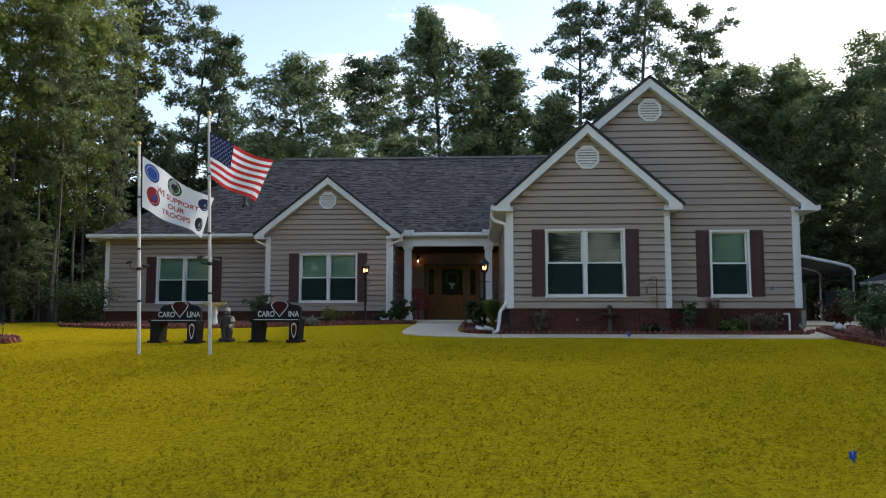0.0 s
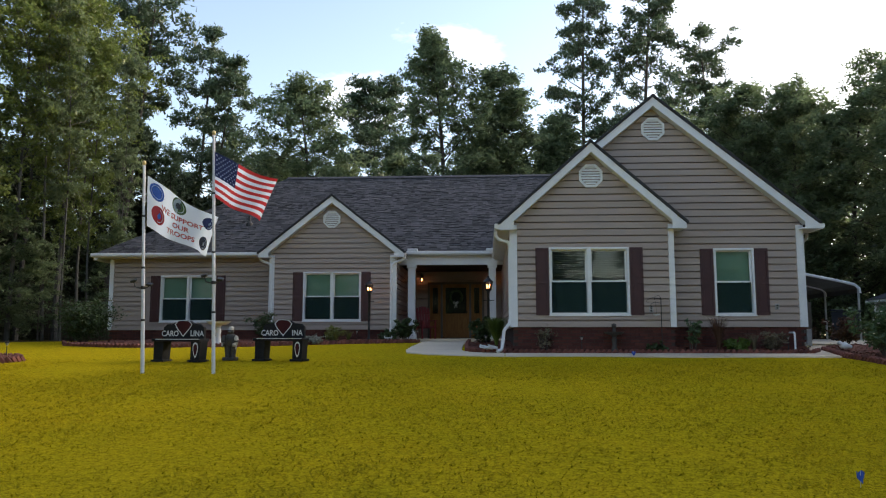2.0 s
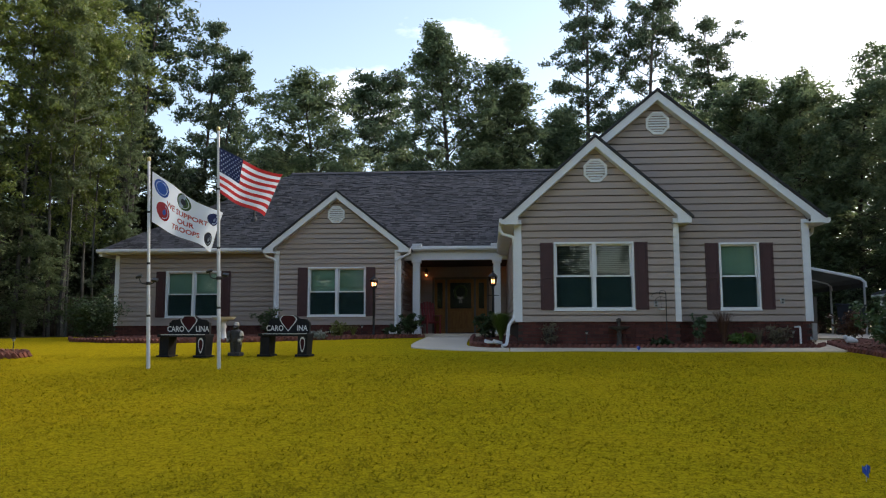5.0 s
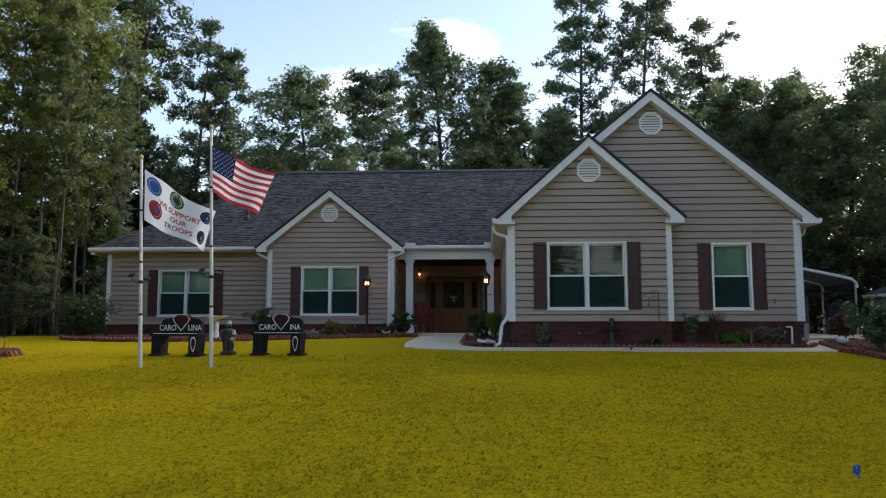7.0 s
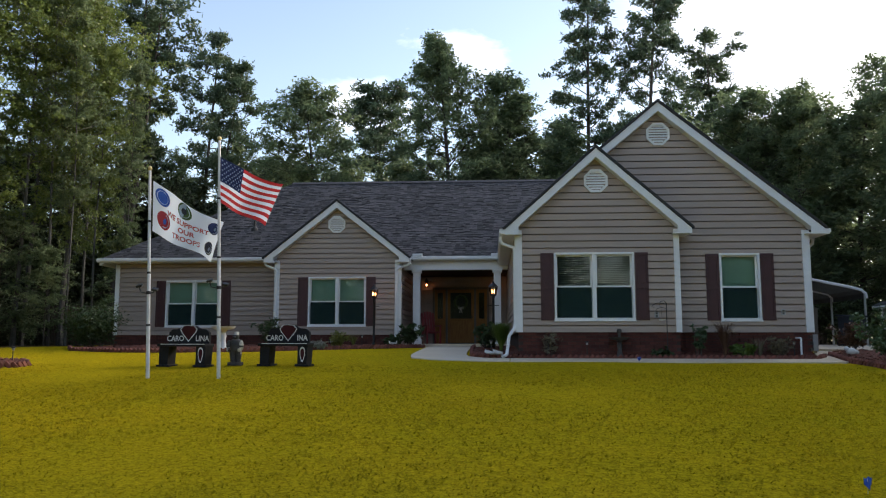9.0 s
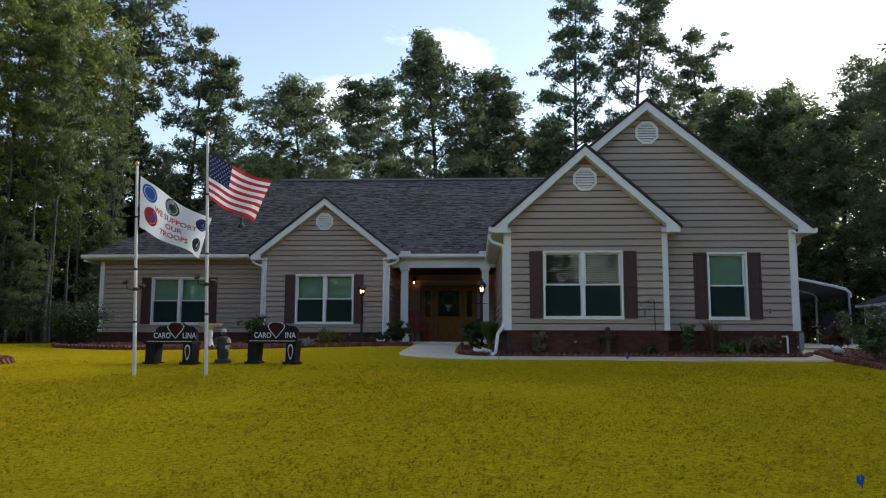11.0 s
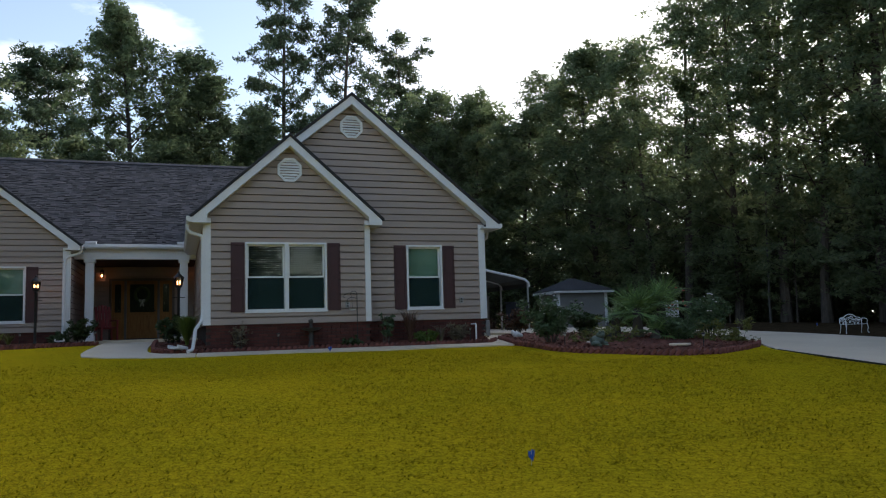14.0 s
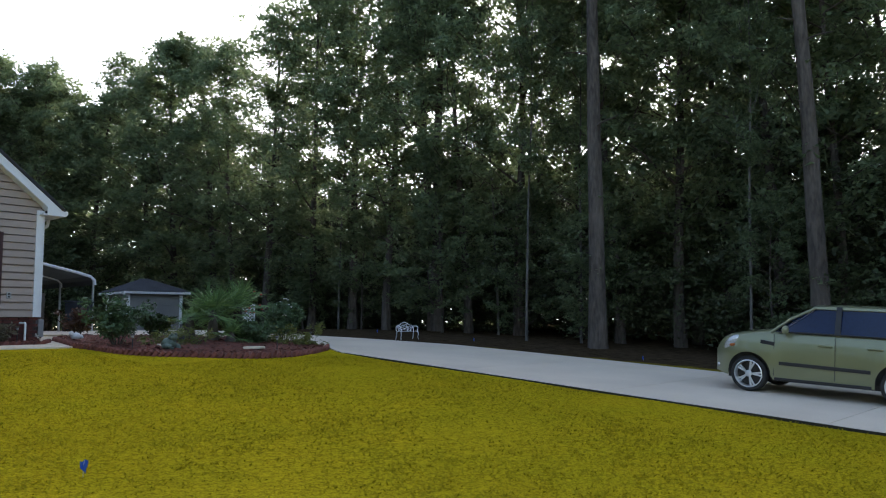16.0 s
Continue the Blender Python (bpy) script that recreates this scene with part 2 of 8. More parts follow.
BLIND = mat("pale_green_blind", (0.18, 0.32, 0.25), (0.24, 0.39, 0.31), 2, 30, 0.7, 0.05)
# the dimness of unlit rooms, put into a colour
DARK_ROOM = mat("painted_room_shade", (0.03, 0.035, 0.032), (0.05, 0.055, 0.052), 2, 20, 0.9, 0.05)
BULB = glow("lamp_bulb", (1.0, 0.34, 0.13), 7.0)

# ---- the house ----
FLOOR_Z, PLINTH_Z, COURSE = 1.50, 1.80, 0.165
Y_GABLE, Y_WING, Y_LEFT, Y_FAR, Y_BACK = 18.11, 18.50, 24.60, 25.76, 36.5
X_SIDE, X_BUMP, X_END = 0.64, 4.36, 7.45
EAVE_Y, EAVE_Z = 25.30, 4.38
RIDGE_Y, RIDGE_Z = 31.0, 8.09

house = thing("house", (0, 22, 1.2), "single-storey house with taupe vinyl siding, white trim and charcoal shingle roof", "house")
HOUSE_OFF = Vector((0, 22, 1.2))


def hpart(name, bm, material, parent=None, label="", smooth=False):
    """A part of the house, its mesh given in the world's metres."""
    bmesh.ops.translate(bm, verts=bm.verts, vec=-HOUSE_OFF)
    return part(name, bm, material, parent or house, label, smooth)


def facing_front(y):
    return lambda u, v, w: Vector((u, y - w, v))


def facing_left(x):
    return lambda u, v, w: Vector((x - w, u, v))


def facing_right(x):
    return lambda u, v, w: Vector((x + w, u, v))


def cell(bm, place, u0, u1, v0, v1, w0, w1):
    """A box in a wall's own directions: along, up and out."""
    return prism(bm, [(u0, v0), (u1, v0), (u1, v1), (u0, v1)], lambda u, v, w: place(u, v, w0 + w), w1 - w0)


def wall(name, place, u0, u1, z0, z1, gable=None, holes=(), label="", boards=True):
    """A wall with its openings, and on it one lapped board a course. gable: the middle and the height of its peak."""
    bm = B()
    us = sorted({u0, u1, *(h[0] for h in holes), *(h[1] for h in holes)})
    zs = sorted({z0, z1, *(h[2] for h in holes), *(h[3] for h in holes)})
    for a, b in zip(us, us[1:]):
        for c, d in zip(zs, zs[1:]):
            if not any(h[0] <= a and b <= h[1] and h[2] <= c and d <= h[3] for h in holes):
                cell(bm, place, a, b, c, d, -0.15, -0.045)
    if gable:
        prism(bm, [(u0, z1), (u1, z1), (gable[0], gable[1])], lambda u, v, w: place(u, v, w - 0.15), 0.105)
    bmesh.ops.remove_doubles(bm, verts=bm.verts, dist=1e-4)
    ob = hpart(name, bm, SIDING, None, label)
    if not boards:
        return ob

    def span(z):
        if not gable or z <= z1:
            return u0, u1
        k = (z - z1) / (gable[1] - z1)
        return u0 + (gable[0] - u0) * k, u1 + (gable[0] - u1) * k

    top, z = gable[1] if gable else z1, z0
    while z < top - 0.03:
        zt = min(z + COURSE, top)
        k1 = z + COURSE * 0.83
        cuts = sorted({z, zt, *([k1] if z < k1 < zt else []), *(e for h in holes for e in (h[2], h[3]) if z < e < zt), *([z1] if gable and z < z1 < zt else [])})
        boards_at = {}
        for c, d in zip(cuts, cuts[1:]):
            gaps = sorted((h[0], h[1]) for h in holes if h[2] <= c + 1e-6 and d <= h[3] + 1e-6)
            (a0, a1), (b0, b1) = span(c), span(d)
            runs, left, left_t = [], a0, b0
            for g0, g1 in gaps:
                runs.append((left, g0, left_t, g0))
                left = left_t = g1
            runs.append((left, a1, left_t, b1))
            wc = wd = 0.060 if c < k1 - 1e-6 else -0.035
            for n_run, (p0, p1, q0, q1) in enumerate(runs):
                if p1 - p0 < 0.02:
                    continue
                key = n_run if any(h[2] < zt and h[3] > z for h in holes) and gaps else (0 if not any(h[2] < zt and h[3] > z for h in holes) else 9)
                bm = boards_at.setdefault(key, B())
                vs = [bm.verts.new(place(*k)) for k in ((p0, c, -0.045), (p1, c, -0.045), (q1, d, -0.045), (q0, d, -0.045), (p0, c, wc), (p1, c, wc), (q1, d, wd), (q0, d, wd))]
                for f in ((4, 5, 6, 7), (0, 1, 5, 4), (1, 2, 6, 5), (3, 0, 4, 7), (2, 3, 7, 6)):
                    bm.faces.new([vs[i] for i in f])
        for bm in boards_at.values():
            bmesh.ops.remove_doubles(bm, verts=bm.verts, dist=1e-5)
            bmesh.ops.recalc_face_normals(bm, faces=bm.faces)
            hpart("siding_board", bm, SIDING, ob)
        z += COURSE
    return ob


def post(place, u0, u1, z0, z1, w0=0.0, w1=0.035):
    """A white corner post."""
    bm = B()
    cell(bm, place, u0, u1, z0, z1, w0, w1)
    return hpart("corner_post", bm, WHITE)


def window(place, u0, u1, z0, z1, units=2, style="blind", label=""):
    """A white double-hung window, single or twin, with its blind."""
    f, bm = 0.046, B()
    cell(bm, place, u0, u1, z1 - f, z1, -0.10, 0.082)
    cell(bm, place, u0, u1, z0, z0 + f, -0.10, 0.088)
    cell(bm, place, u0, u0 + f, z0 + f, z1 - f, -0.10, 0.082)
    cell(bm, place, u1 - f, u1, z0 + f, z1 - f, -0.10, 0.082)
    step = (u1 - u0 - 2 * f + 0.10 * (units - 1) - 0.10 * (units - 1)) / units
    mid = (u0 + u1) / 2
    if units == 2:
        cell(bm, place, mid - 0.045, mid + 0.045, z0 + f, z1 - f, -0.10, 0.076)
    ob = hpart("window", bm, SASH, None, label or "white double-hung window with pale blind")
    hpart("window_sill", cell(B(), place, u0 - 0.02, u1 + 0.02, z0 - 0.03, z0, 0.0, 0.09), SASH, ob)
    runs = [(u0 + f, u1 - f)] if units == 1 else [(u0 + f, mid - 0.045), (mid + 0.045, u1 - f)]
    half = z0 + (z1 - z0) * 0.5
    for a, b in runs:
        for lo, hi, back in ((half - 0.02, z1 - f, -0.02), (z0 + f, half + 0.02, -0.045)):
            s, bm = 0.035, B()
            cell(bm, place, a, b, hi - s, hi, back - 0.03, back)
            cell(bm, place, a, b, lo, lo + s, back - 0.03, back)
            cell(bm, place, a, a + s, lo + s, hi - s, back - 0.03, back)
            cell(bm, place, b - s, b, lo + s, hi - s, back - 0.03, back)
            hpart("sash", bm, SASH, ob)
            pane = hpart("pane", cell(B(), place, a + s, b - s, lo + s, hi - s, back - 0.018, back - 0.012), GLASS, ob)
            pane.visible_shadow = False
        hpart("insect_screen", cell(B(), place, a + 0.01, b - 0.01, z0 + f + 0.01, half, -0.038, -0.036), SCREEN, ob)
        bm, z = B(), z1 - f - 0.02
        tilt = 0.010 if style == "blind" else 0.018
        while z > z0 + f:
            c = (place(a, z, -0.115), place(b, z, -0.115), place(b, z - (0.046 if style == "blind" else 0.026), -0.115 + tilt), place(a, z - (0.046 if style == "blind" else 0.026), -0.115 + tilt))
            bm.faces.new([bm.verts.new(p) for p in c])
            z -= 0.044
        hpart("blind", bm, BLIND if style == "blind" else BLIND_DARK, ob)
        # a dark panel stands in for the unlit room behind the pane
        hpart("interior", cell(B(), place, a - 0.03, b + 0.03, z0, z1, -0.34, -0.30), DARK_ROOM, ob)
    return ob


def shutter(place, u0, u1, z0, z1):
    """A raised-panel shutter in a dark plum."""
    bm, s, m = B(), 0.045, (z0 + z1) / 2
    cell(bm, place, u0, u1, z0, z1, 0.060, 0.072)
    for a, b, c, d in ((u0, u0 + s, z0, z1), (u1 - s, u1, z0, z1), (u0 + s, u1 - s, z1 - 0.07, z1), (u0 + s, u1 - s, z0, z0 + 0.07), (u0 + s, u1 - s, m - 0.05, m + 0.05)):
        cell(bm, place, a, b, c, d, 0.072, 0.090)
    ob = hpart("shutter", bm, SHUTTER)
    for c, d in ((z0 + 0.10, m - 0.08), (m + 0.08, z1 - 0.10)):
        hpart("shutter_panel", cell(B(), place, u0 + s + 0.02, u1 - s - 0.02, c, d, 0.072, 0.082), SHUTTER, ob)
    return ob


def gable_vent(place, u, v, r=0.30):
    """An eight-sided louvred vent."""
    ring = [(u + r * math.cos(radians(22.5 + 45 * k)), v + r * math.sin(radians(22.5 + 45 * k))) for k in range(8)]
    inner = [(u + (a - u) * 0.80, v + (b - v) * 0.80) for a, b in ring]
    bm = B()
    for k in range(8):
        j = (k + 1) % 8
        prism(bm, [ring[k], ring[j], inner[j], inner[k]], lambda a, b, w: place(a, b, 0.02 + w), 0.075)
    ob = hpart("gable_vent", bm, SASH, None, "white octagonal louvred gable vent")
    hpart("vent_backing", prism(B(), inner, lambda a, b, w: place(a, b, 0.04 + w), 0.016), VENT_DARK, ob)
    rr = r * 0.80 * math.cos(radians(22.5))
    for k in range(7):
        z = v - rr + rr * 2 * (k + 0.5) / 7
        dz = abs(z - v)
        half = min(rr, rr * (1 + math.tan(radians(22.5))) - dz)
        bm = B()
        pts = [(0.056, z + 0.030), (0.086, z - 0.012), (0.090, z - 0.006), (0.060, z + 0.036)]
        a = [bm.verts.new(place(u - half, q, w)) for w, q in pts]
        b = [bm.verts.new(place(u + half, q, w)) for w, q in pts]
        for i in range(4):
            bm.faces.new((a[i], a[(i + 1) % 4], b[(i + 1) % 4], b[i]))
        bm.faces.new(a)
        bm.faces.new(b[::-1])
        bmesh.ops.recalc_face_normals(bm, faces=bm.faces)
        hpart("vent_slat", bm, SASH, ob)
    return ob


def gable_roof(c, hw, zr, ze, yf, yb, y_wall):
    """A steep gable roof with its ridge along y: slopes, white rake boards, boxed ends, soffits and black drip edge."""
    roof = None
    k = (zr - ze) / hw
    for side in (-1, 1):
        X = lambda d, s=side: c + s * d
        bm = B()
        prism(bm, [(X(0), zr + 0.03), (X(hw + 0.03), ze + 0.03 - 0.03 * k), (X(hw + 0.03), ze - 0.02 - 0.03 * k), (X(0), zr - 0.03)], lambda u, v, w: Vector((u, yf - 0.03 + w, v)), yb - yf)
        ob = hpart("roof_slope", bm, SHINGLE)
        roof = roof or ob
        bm = B()
        prism(bm, [(X(0), zr + 0.045), (X(hw + 0.05), ze + 0.045 - 0.05 * k), (X(hw + 0.05), ze - 0.005 - 0.05 * k), (X(0), zr - 0.005)], lambda u, v, w: Vector((u, yf - 0.045 + w, v)), 0.03)
        hpart("drip_edge", bm, DRIP, ob)
        bm = B()
        prism(bm, [(X(0), zr - 0.035), (X(hw), ze - 0.035), (X(hw), ze - 0.155), (X(hw - 0.32), ze - 0.155), (X(hw - 0.32), ze + 0.32 * k - 0.245), (X(0), zr - 0.245)], lambda u, v, w: Vector((u, yf + w, v)), 0.03)
        hpart("rake_board", bm, WHITE, ob)
        bm = B()
        prism(bm, [(X(0), zr - 0.25), (X(hw - 0.26), ze + 0.26 * k - 0.25), (X(hw - 0.26), ze + 0.26 * k - 0.23), (X(0), zr - 0.23)], lambda u, v, w: Vector((u, yf + 0.03 + w, v)), y_wall - yf - 0.03)
        hpart("rake_soffit", bm, WHITE, ob)
        bm = B()
        prism(bm, [(X(hw - 0.40), ze - 0.150), (X(hw - 0.01), ze - 0.150), (X(hw - 0.01), ze - 0.120), (X(hw - 0.40), ze - 0.120)], lambda u, v, w: Vector((u, yf + 0.032 + w, v)), yb - yf - 0.1)
        hpart("eave_soffit", bm, WHITE, ob)
    return roof


def gutter(x0, x1, y, z):
    """A white gutter along x with a rolled front lip."""
    prof = [(0.0, 0.0), (-0.085, 0.0), (-0.125, 0.045), (-0.125, 0.115), (-0.110, 0.125), (-0.112, 0.05), (-0.08, 0.012), (0.0, 0.012)]
    return hpart("gutter", prism(B(), prof, lambda a, b, w: Vector((x0 + w, y + a, z + b)), x1 - x0), WHITE)


def downspout(points, w=0.075):
    """A white pipe with rounded bends."""
    return hpart("downspout", tube(B(), points, w / 2 * 1.1, 8), WHITE, None, "", True)


SCREEN = bpy.data.materials.new("insect_screen_mesh")
SCREEN.use_nodes = True
_n, _l = SCREEN.node_tree.nodes, SCREEN.node_tree.links
_t, _m = _n.new("ShaderNodeBsdfTransparent"), _n.new("ShaderNodeMixShader")
_n["Principled BSDF"].inputs["Base Color"].default_value = (0.020, 0.042, 0.038, 1)
_n["Principled BSDF"].inputs["Specular IOR Level"].default_value = 0.02
_m.inputs["Fac"].default_value = 0.72
_l.new(_t.outputs["BSDF"], _m.inputs[1])
_l.new(_n["Principled BSDF"].outputs["BSDF"], _m.inputs[2])
_l.new(_m.outputs["Shader"], _n["Material Output"].inputs["Surface"])
# slats in a darker colour that holds the dimness of the room
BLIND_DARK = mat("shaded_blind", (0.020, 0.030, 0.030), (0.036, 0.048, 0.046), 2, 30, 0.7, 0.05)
# grey sheet with the shade between the slats in its colour
VENT_DARK = mat("vent_shade_backing", (0.10, 0.10, 0.10), (0.16, 0.16, 0.155), 5, 60, 0.9, 0.1)

front_gable, front_wing, front_left, front_far = facing_front(Y_GABLE), facing_front(Y_WING), facing_front(Y_LEFT), facing_front(Y_FAR)
W_TOP, W_LOW = 3.66, 2.08

# walls seen from the lawn
wall("wall", front_gable, X_SIDE, X_BUMP, PLINTH_Z, 4.23, (2.49, 5.90), [(1.49, 3.34, W_LOW, W_TOP)], "taupe lap siding under a small gable")
wall("wall", front_wing, X_BUMP, X_END, PLINTH_Z, 4.11, None, [(5.40, 6.33, W_LOW, W_TOP)], "taupe lap siding beside the bumped-out gable")
wall("wall", front_wing, X_SIDE, X_END, 4.11, 4.295, (4.05, 7.10), [], "taupe lap siding in the tall gable")
wall("wall", front_left, -6.97, -2.95, PLINTH_Z, 4.34, (-4.97, 5.90), [(-5.90, -4.02, W_LOW, W_TOP)], "taupe lap siding under the entry-side gable")
wall("wall", front_far, -12.90, -6.97, PLINTH_Z, 4.26, None, [(-11.12, -9.20, W_LOW, W_TOP)], "taupe lap siding of the bedroom wing")
# side walls
wall("wall", facing_left(X_SIDE), Y_GABLE, 28.6, PLINTH_Z, 4.15, None, [], "taupe lap siding beside the porch")
wall("wall", facing_right(X_BUMP), Y_GABLE, Y_WING, PLINTH_Z, 4.15, None, [], "", False)
wall("wall", facing_right(X_END), Y_WING, Y_BACK, PLINTH_Z, 4.15, None, [], "taupe lap siding of the carport side")
wall("wall", facing_right(-2.95), Y_LEFT, 28.6, FLOOR_Z, 4.15, None, [], "taupe lap siding beside the entry")
wall("wall", facing_left(-6.97), Y_LEFT, Y_FAR, PLINTH_Z, 4.15, None, [], "", True)
wall("wall", facing_left(-12.90), Y_FAR, Y_BACK, PLINTH_Z, 4.2, None, [], "", False)
wall("wall", lambda u, v, w: Vector((u, Y_BACK + w, v)), -12.9, X_END, 1.1, 4.2, None, [], "", False)
wall("wall", facing_front(28.6), -2.95, X_SIDE, FLOOR_Z, 4.15, None, [(-2.16, -0.06, FLOOR_Z, 3.58)], "taupe siding round the front door")

# corner posts
for place, a, b, z0, z1 in ((front_gable, X_SIDE - 0.03, X_SIDE + 0.10, PLINTH_Z, 4.20), (front_gable, X_BUMP - 0.10, X_BUMP + 0.03, PLINTH_Z, 4.20), (front_wing, X_END - 0.12, X_END + 0.03, PLINTH_Z, 4.20),
                            (front_left, -7.0, -6.86, PLINTH_Z, 4.2), (front_left, -3.08, -2.92, PLINTH_Z - 0.2, 4.2), (front_far, -12.93, -12.79, PLINTH_Z, 4.2)):
    post(place, a, b, z0, z1, 0.0, 0.074)
for place, a, b in ((facing_left(X_SIDE), Y_GABLE - 0.04, Y_GABLE + 0.09), (facing_right(X_END), Y_WING - 0.04, Y_WING + 0.09), (facing_left(-6.97), Y_LEFT - 0.04, Y_LEFT + 0.08), (facing_right(-2.95), Y_LEFT - 0.04, Y_LEFT + 0.10)):
    post(place, a, b, PLINTH_Z, 4.2, 0.0, 0.070)

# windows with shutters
window(front_gable, 1.49, 3.34, W_LOW, W_TOP, 2, "open", "white twin double-hung window, its blinds coloured dark for shade")
window(front_wing, 5.40, 6.33, W_LOW, W_TOP, 1)
window(front_left, -5.90, -4.02, W_LOW, W_TOP, 2)
window(front_far, -11.12, -9.20, W_LOW, W_TOP, 2)
for place, a, b in ((front_gable, 1.17, 1.47), (front_gable, 3.36, 3.66), (front_wing, 5.08, 5.38), (front_wing, 6.35, 6.65), (front_left, -6.24, -5.92), (front_left, -4.00, -3.70), (front_far, -11.46, -11.14), (front_far, -9.18, -8.86)):
    shutter(place, a, b, W_LOW - 0.005, W_TOP - 0.01)
gable_vent(front_gable, 2.50, 5.36)
gable_vent(front_wing, 4.07, 6.58)
gable_vent(front_left, -5.00, 5.38)

# roofs
gable_roof(2.49, 2.15, 6.14, 4.22, Y_GABLE - 0.30, 20.6, Y_GABLE)
gable_roof(4.04, 3.75, 7.34, 4.24, Y_WING - 0.30, 33.0, Y_WING)
gable_roof(-4.97, 2.36, 6.14, 4.27, Y_LEFT - 0.30, 28.0, Y_LEFT)
bm = B()
hip = [(-13.33, EAVE_Y, EAVE_Z), (8.0, EAVE_Y, EAVE_Z), (8.0, Y_BACK + 0.4, EAVE_Z), (-13.33, Y_BACK + 0.4, EAVE_Z), (-8.20, RIDGE_Y, RIDGE_Z), (4.04, RIDGE_Y, RIDGE_Z)]
top = [bm.verts.new(p) for p in hip]
low = [bm.verts.new((x, y, z - 0.05)) for x, y, z in hip[:4]]
for f in ((0, 1, 5, 4), (1, 2, 5), (2, 3, 4, 5), (3, 0, 4)):
    bm.faces.new([top[i] for i in f])
bm.faces.new(low[::-1])
for i in range(4):
    bm.faces.new((low[i], low[(i + 1) % 4], top[(i + 1) % 4], top[i]))
main_roof = hpart("roof", bm, SHINGLE, None, "charcoal asphalt-shingle hip roof")
bm = B()
box(bm, -13.2, EAVE_Y + 0.02, 4.24, -6.9, Y_FAR, 4.28)
box(bm, -13.33, EAVE_Y, 4.16, -13.2, Y_BACK, 4.32)
hpart("eave_soffit", bm, WHITE)
bm = B()
box(bm, -13.30, EAVE_Y - 0.01, 4.27, 0.35, EAVE_Y + 0.02, 4.36)
hpart("fascia", bm, WHITE)
vent_pipe = hpart("roof_vent_pipe", tube(B(), [(-8.57, 27.2, 5.50), (-8.57, 27.2, 5.94)], 0.045, 10), BLACK)
hpart("pipe_collar", lathe(B(), [(0.13, 5.52), (0.12, 5.66), (0.06, 5.74), (0.05, 5.76)], 12, (-8.57, 27.2, 0.0)), BLACK, vent_pipe)

# shingle tabs on the slope over the entry
rng = random.Random(5)
verts, faces = [], []
slope = math.hypot(RIDGE_Y - EAVE_Y, RIDGE_Z - EAVE_Z)
cy, cz = (RIDGE_Y - EAVE_Y) / slope, (RIDGE_Z - EAVE_Z) / slope
rows = 48
for r in range(rows):
    s0, s1 = slope * r / rows, slope * (r + 1) / rows
    x = -13.33 + 5.13 * (s0 / slope) + rng.uniform(0, 0.2)
    while x < 4.0:
        wide = rng.choice((0.11, 0.15, 0.20, 0.26))
        lift = rng.choice((0.009, 0.016, 0.026))
        lip = s0 - rng.choice((0.0, 0.0, 0.04))
        base = len(verts)
        for px in (x, x + wide - 0.006):
            for s, h in ((lip, 0.004), (lip, lift), (s1, 0.006)):
                verts.append((px, EAVE_Y + s * cy - h * cz - 22, EAVE_Z + s * cz + h * cy - 1.2))
        faces += [(base + 1, base + 4, base + 5, base + 2), (base, base + 3, base + 4, base + 1), (base, base + 1, base + 2), (base + 3, base + 5, base + 4)]
        x += wide
tabs = part("shingles", mesh_of("shingles", verts, faces), SHINGLE, main_roof, "charcoal laminated shingle tabs")
tabs["kind"] = "stuff"
bm = B()
prism(bm, [(-0.14, -0.05), (0, 0.05), (0.14, -0.05), (0.14, -0.07), (0, 0.03), (-0.14, -0.07)], lambda u, v, w: Vector((-8.2 + w, RIDGE_Y + u, RIDGE_Z + 0.02 + v)), 12.2)
hpart("ridge_cap", bm, SHINGLE, main_roof)

# gutters and downspouts
gutter(-13.38, -7.25, EAVE_Y, 4.26)
gutter(-2.62, 0.36, EAVE_Y, 4.26)
for x in (-7.36, -2.42, 0.18):
    hpart("gutter_guard", box(B(), x - 0.16, EAVE_Y - 0.15, 4.385, x + 0.16, EAVE_Y + 0.01, 4.47, 0.01), WHITE)
gl = [(0.0, 0.0), (-0.085, 0.0), (-0.125, 0.045), (-0.125, 0.115), (-0.110, 0.125), (0.0, 0.125)]
hpart("gutter", prism(B(), gl, lambda a, b, w: Vector((0.34 + a, Y_GABLE - 0.3 + w, 4.08 + b)), 7.0), WHITE)
hpart("gutter", prism(B(), [(-a, b) for a, b in gl], lambda a, b, w: Vector((7.79 + a, Y_WING - 0.3 + w, 4.08 + b)), 9.0), WHITE)
downspout([(0.24, Y_GABLE + 0.02, 4.06), (0.24, Y_GABLE + 0.02, 3.96), (0.30, Y_GABLE + 0.02, 3.88), (0.54, Y_GABLE + 0.02, 3.80), (0.57, Y_GABLE + 0.02, 3.70), (0.57, Y_GABLE + 0.02, 2.0), (0.54, Y_GABLE - 0.03, 1.88), (0.42, Y_GABLE - 0.12, 1.72), (0.38, Y_GABLE - 0.14, 1.40), (0.36, Y_GABLE - 0.18, 1.28), (0.26, Y_GABLE - 0.30, 1.24)])
downspout([(-7.34, Y_LEFT - 0.12, 4.26), (-7.33, Y_LEFT - 0.12, 4.10), (-7.26, Y_LEFT - 0.12, 4.02), (-7.02, Y_LEFT - 0.12, 3.93), (-6.95, Y_LEFT - 0.12, 3.84), (-6.95, Y_LEFT - 0.12, 1.50)])
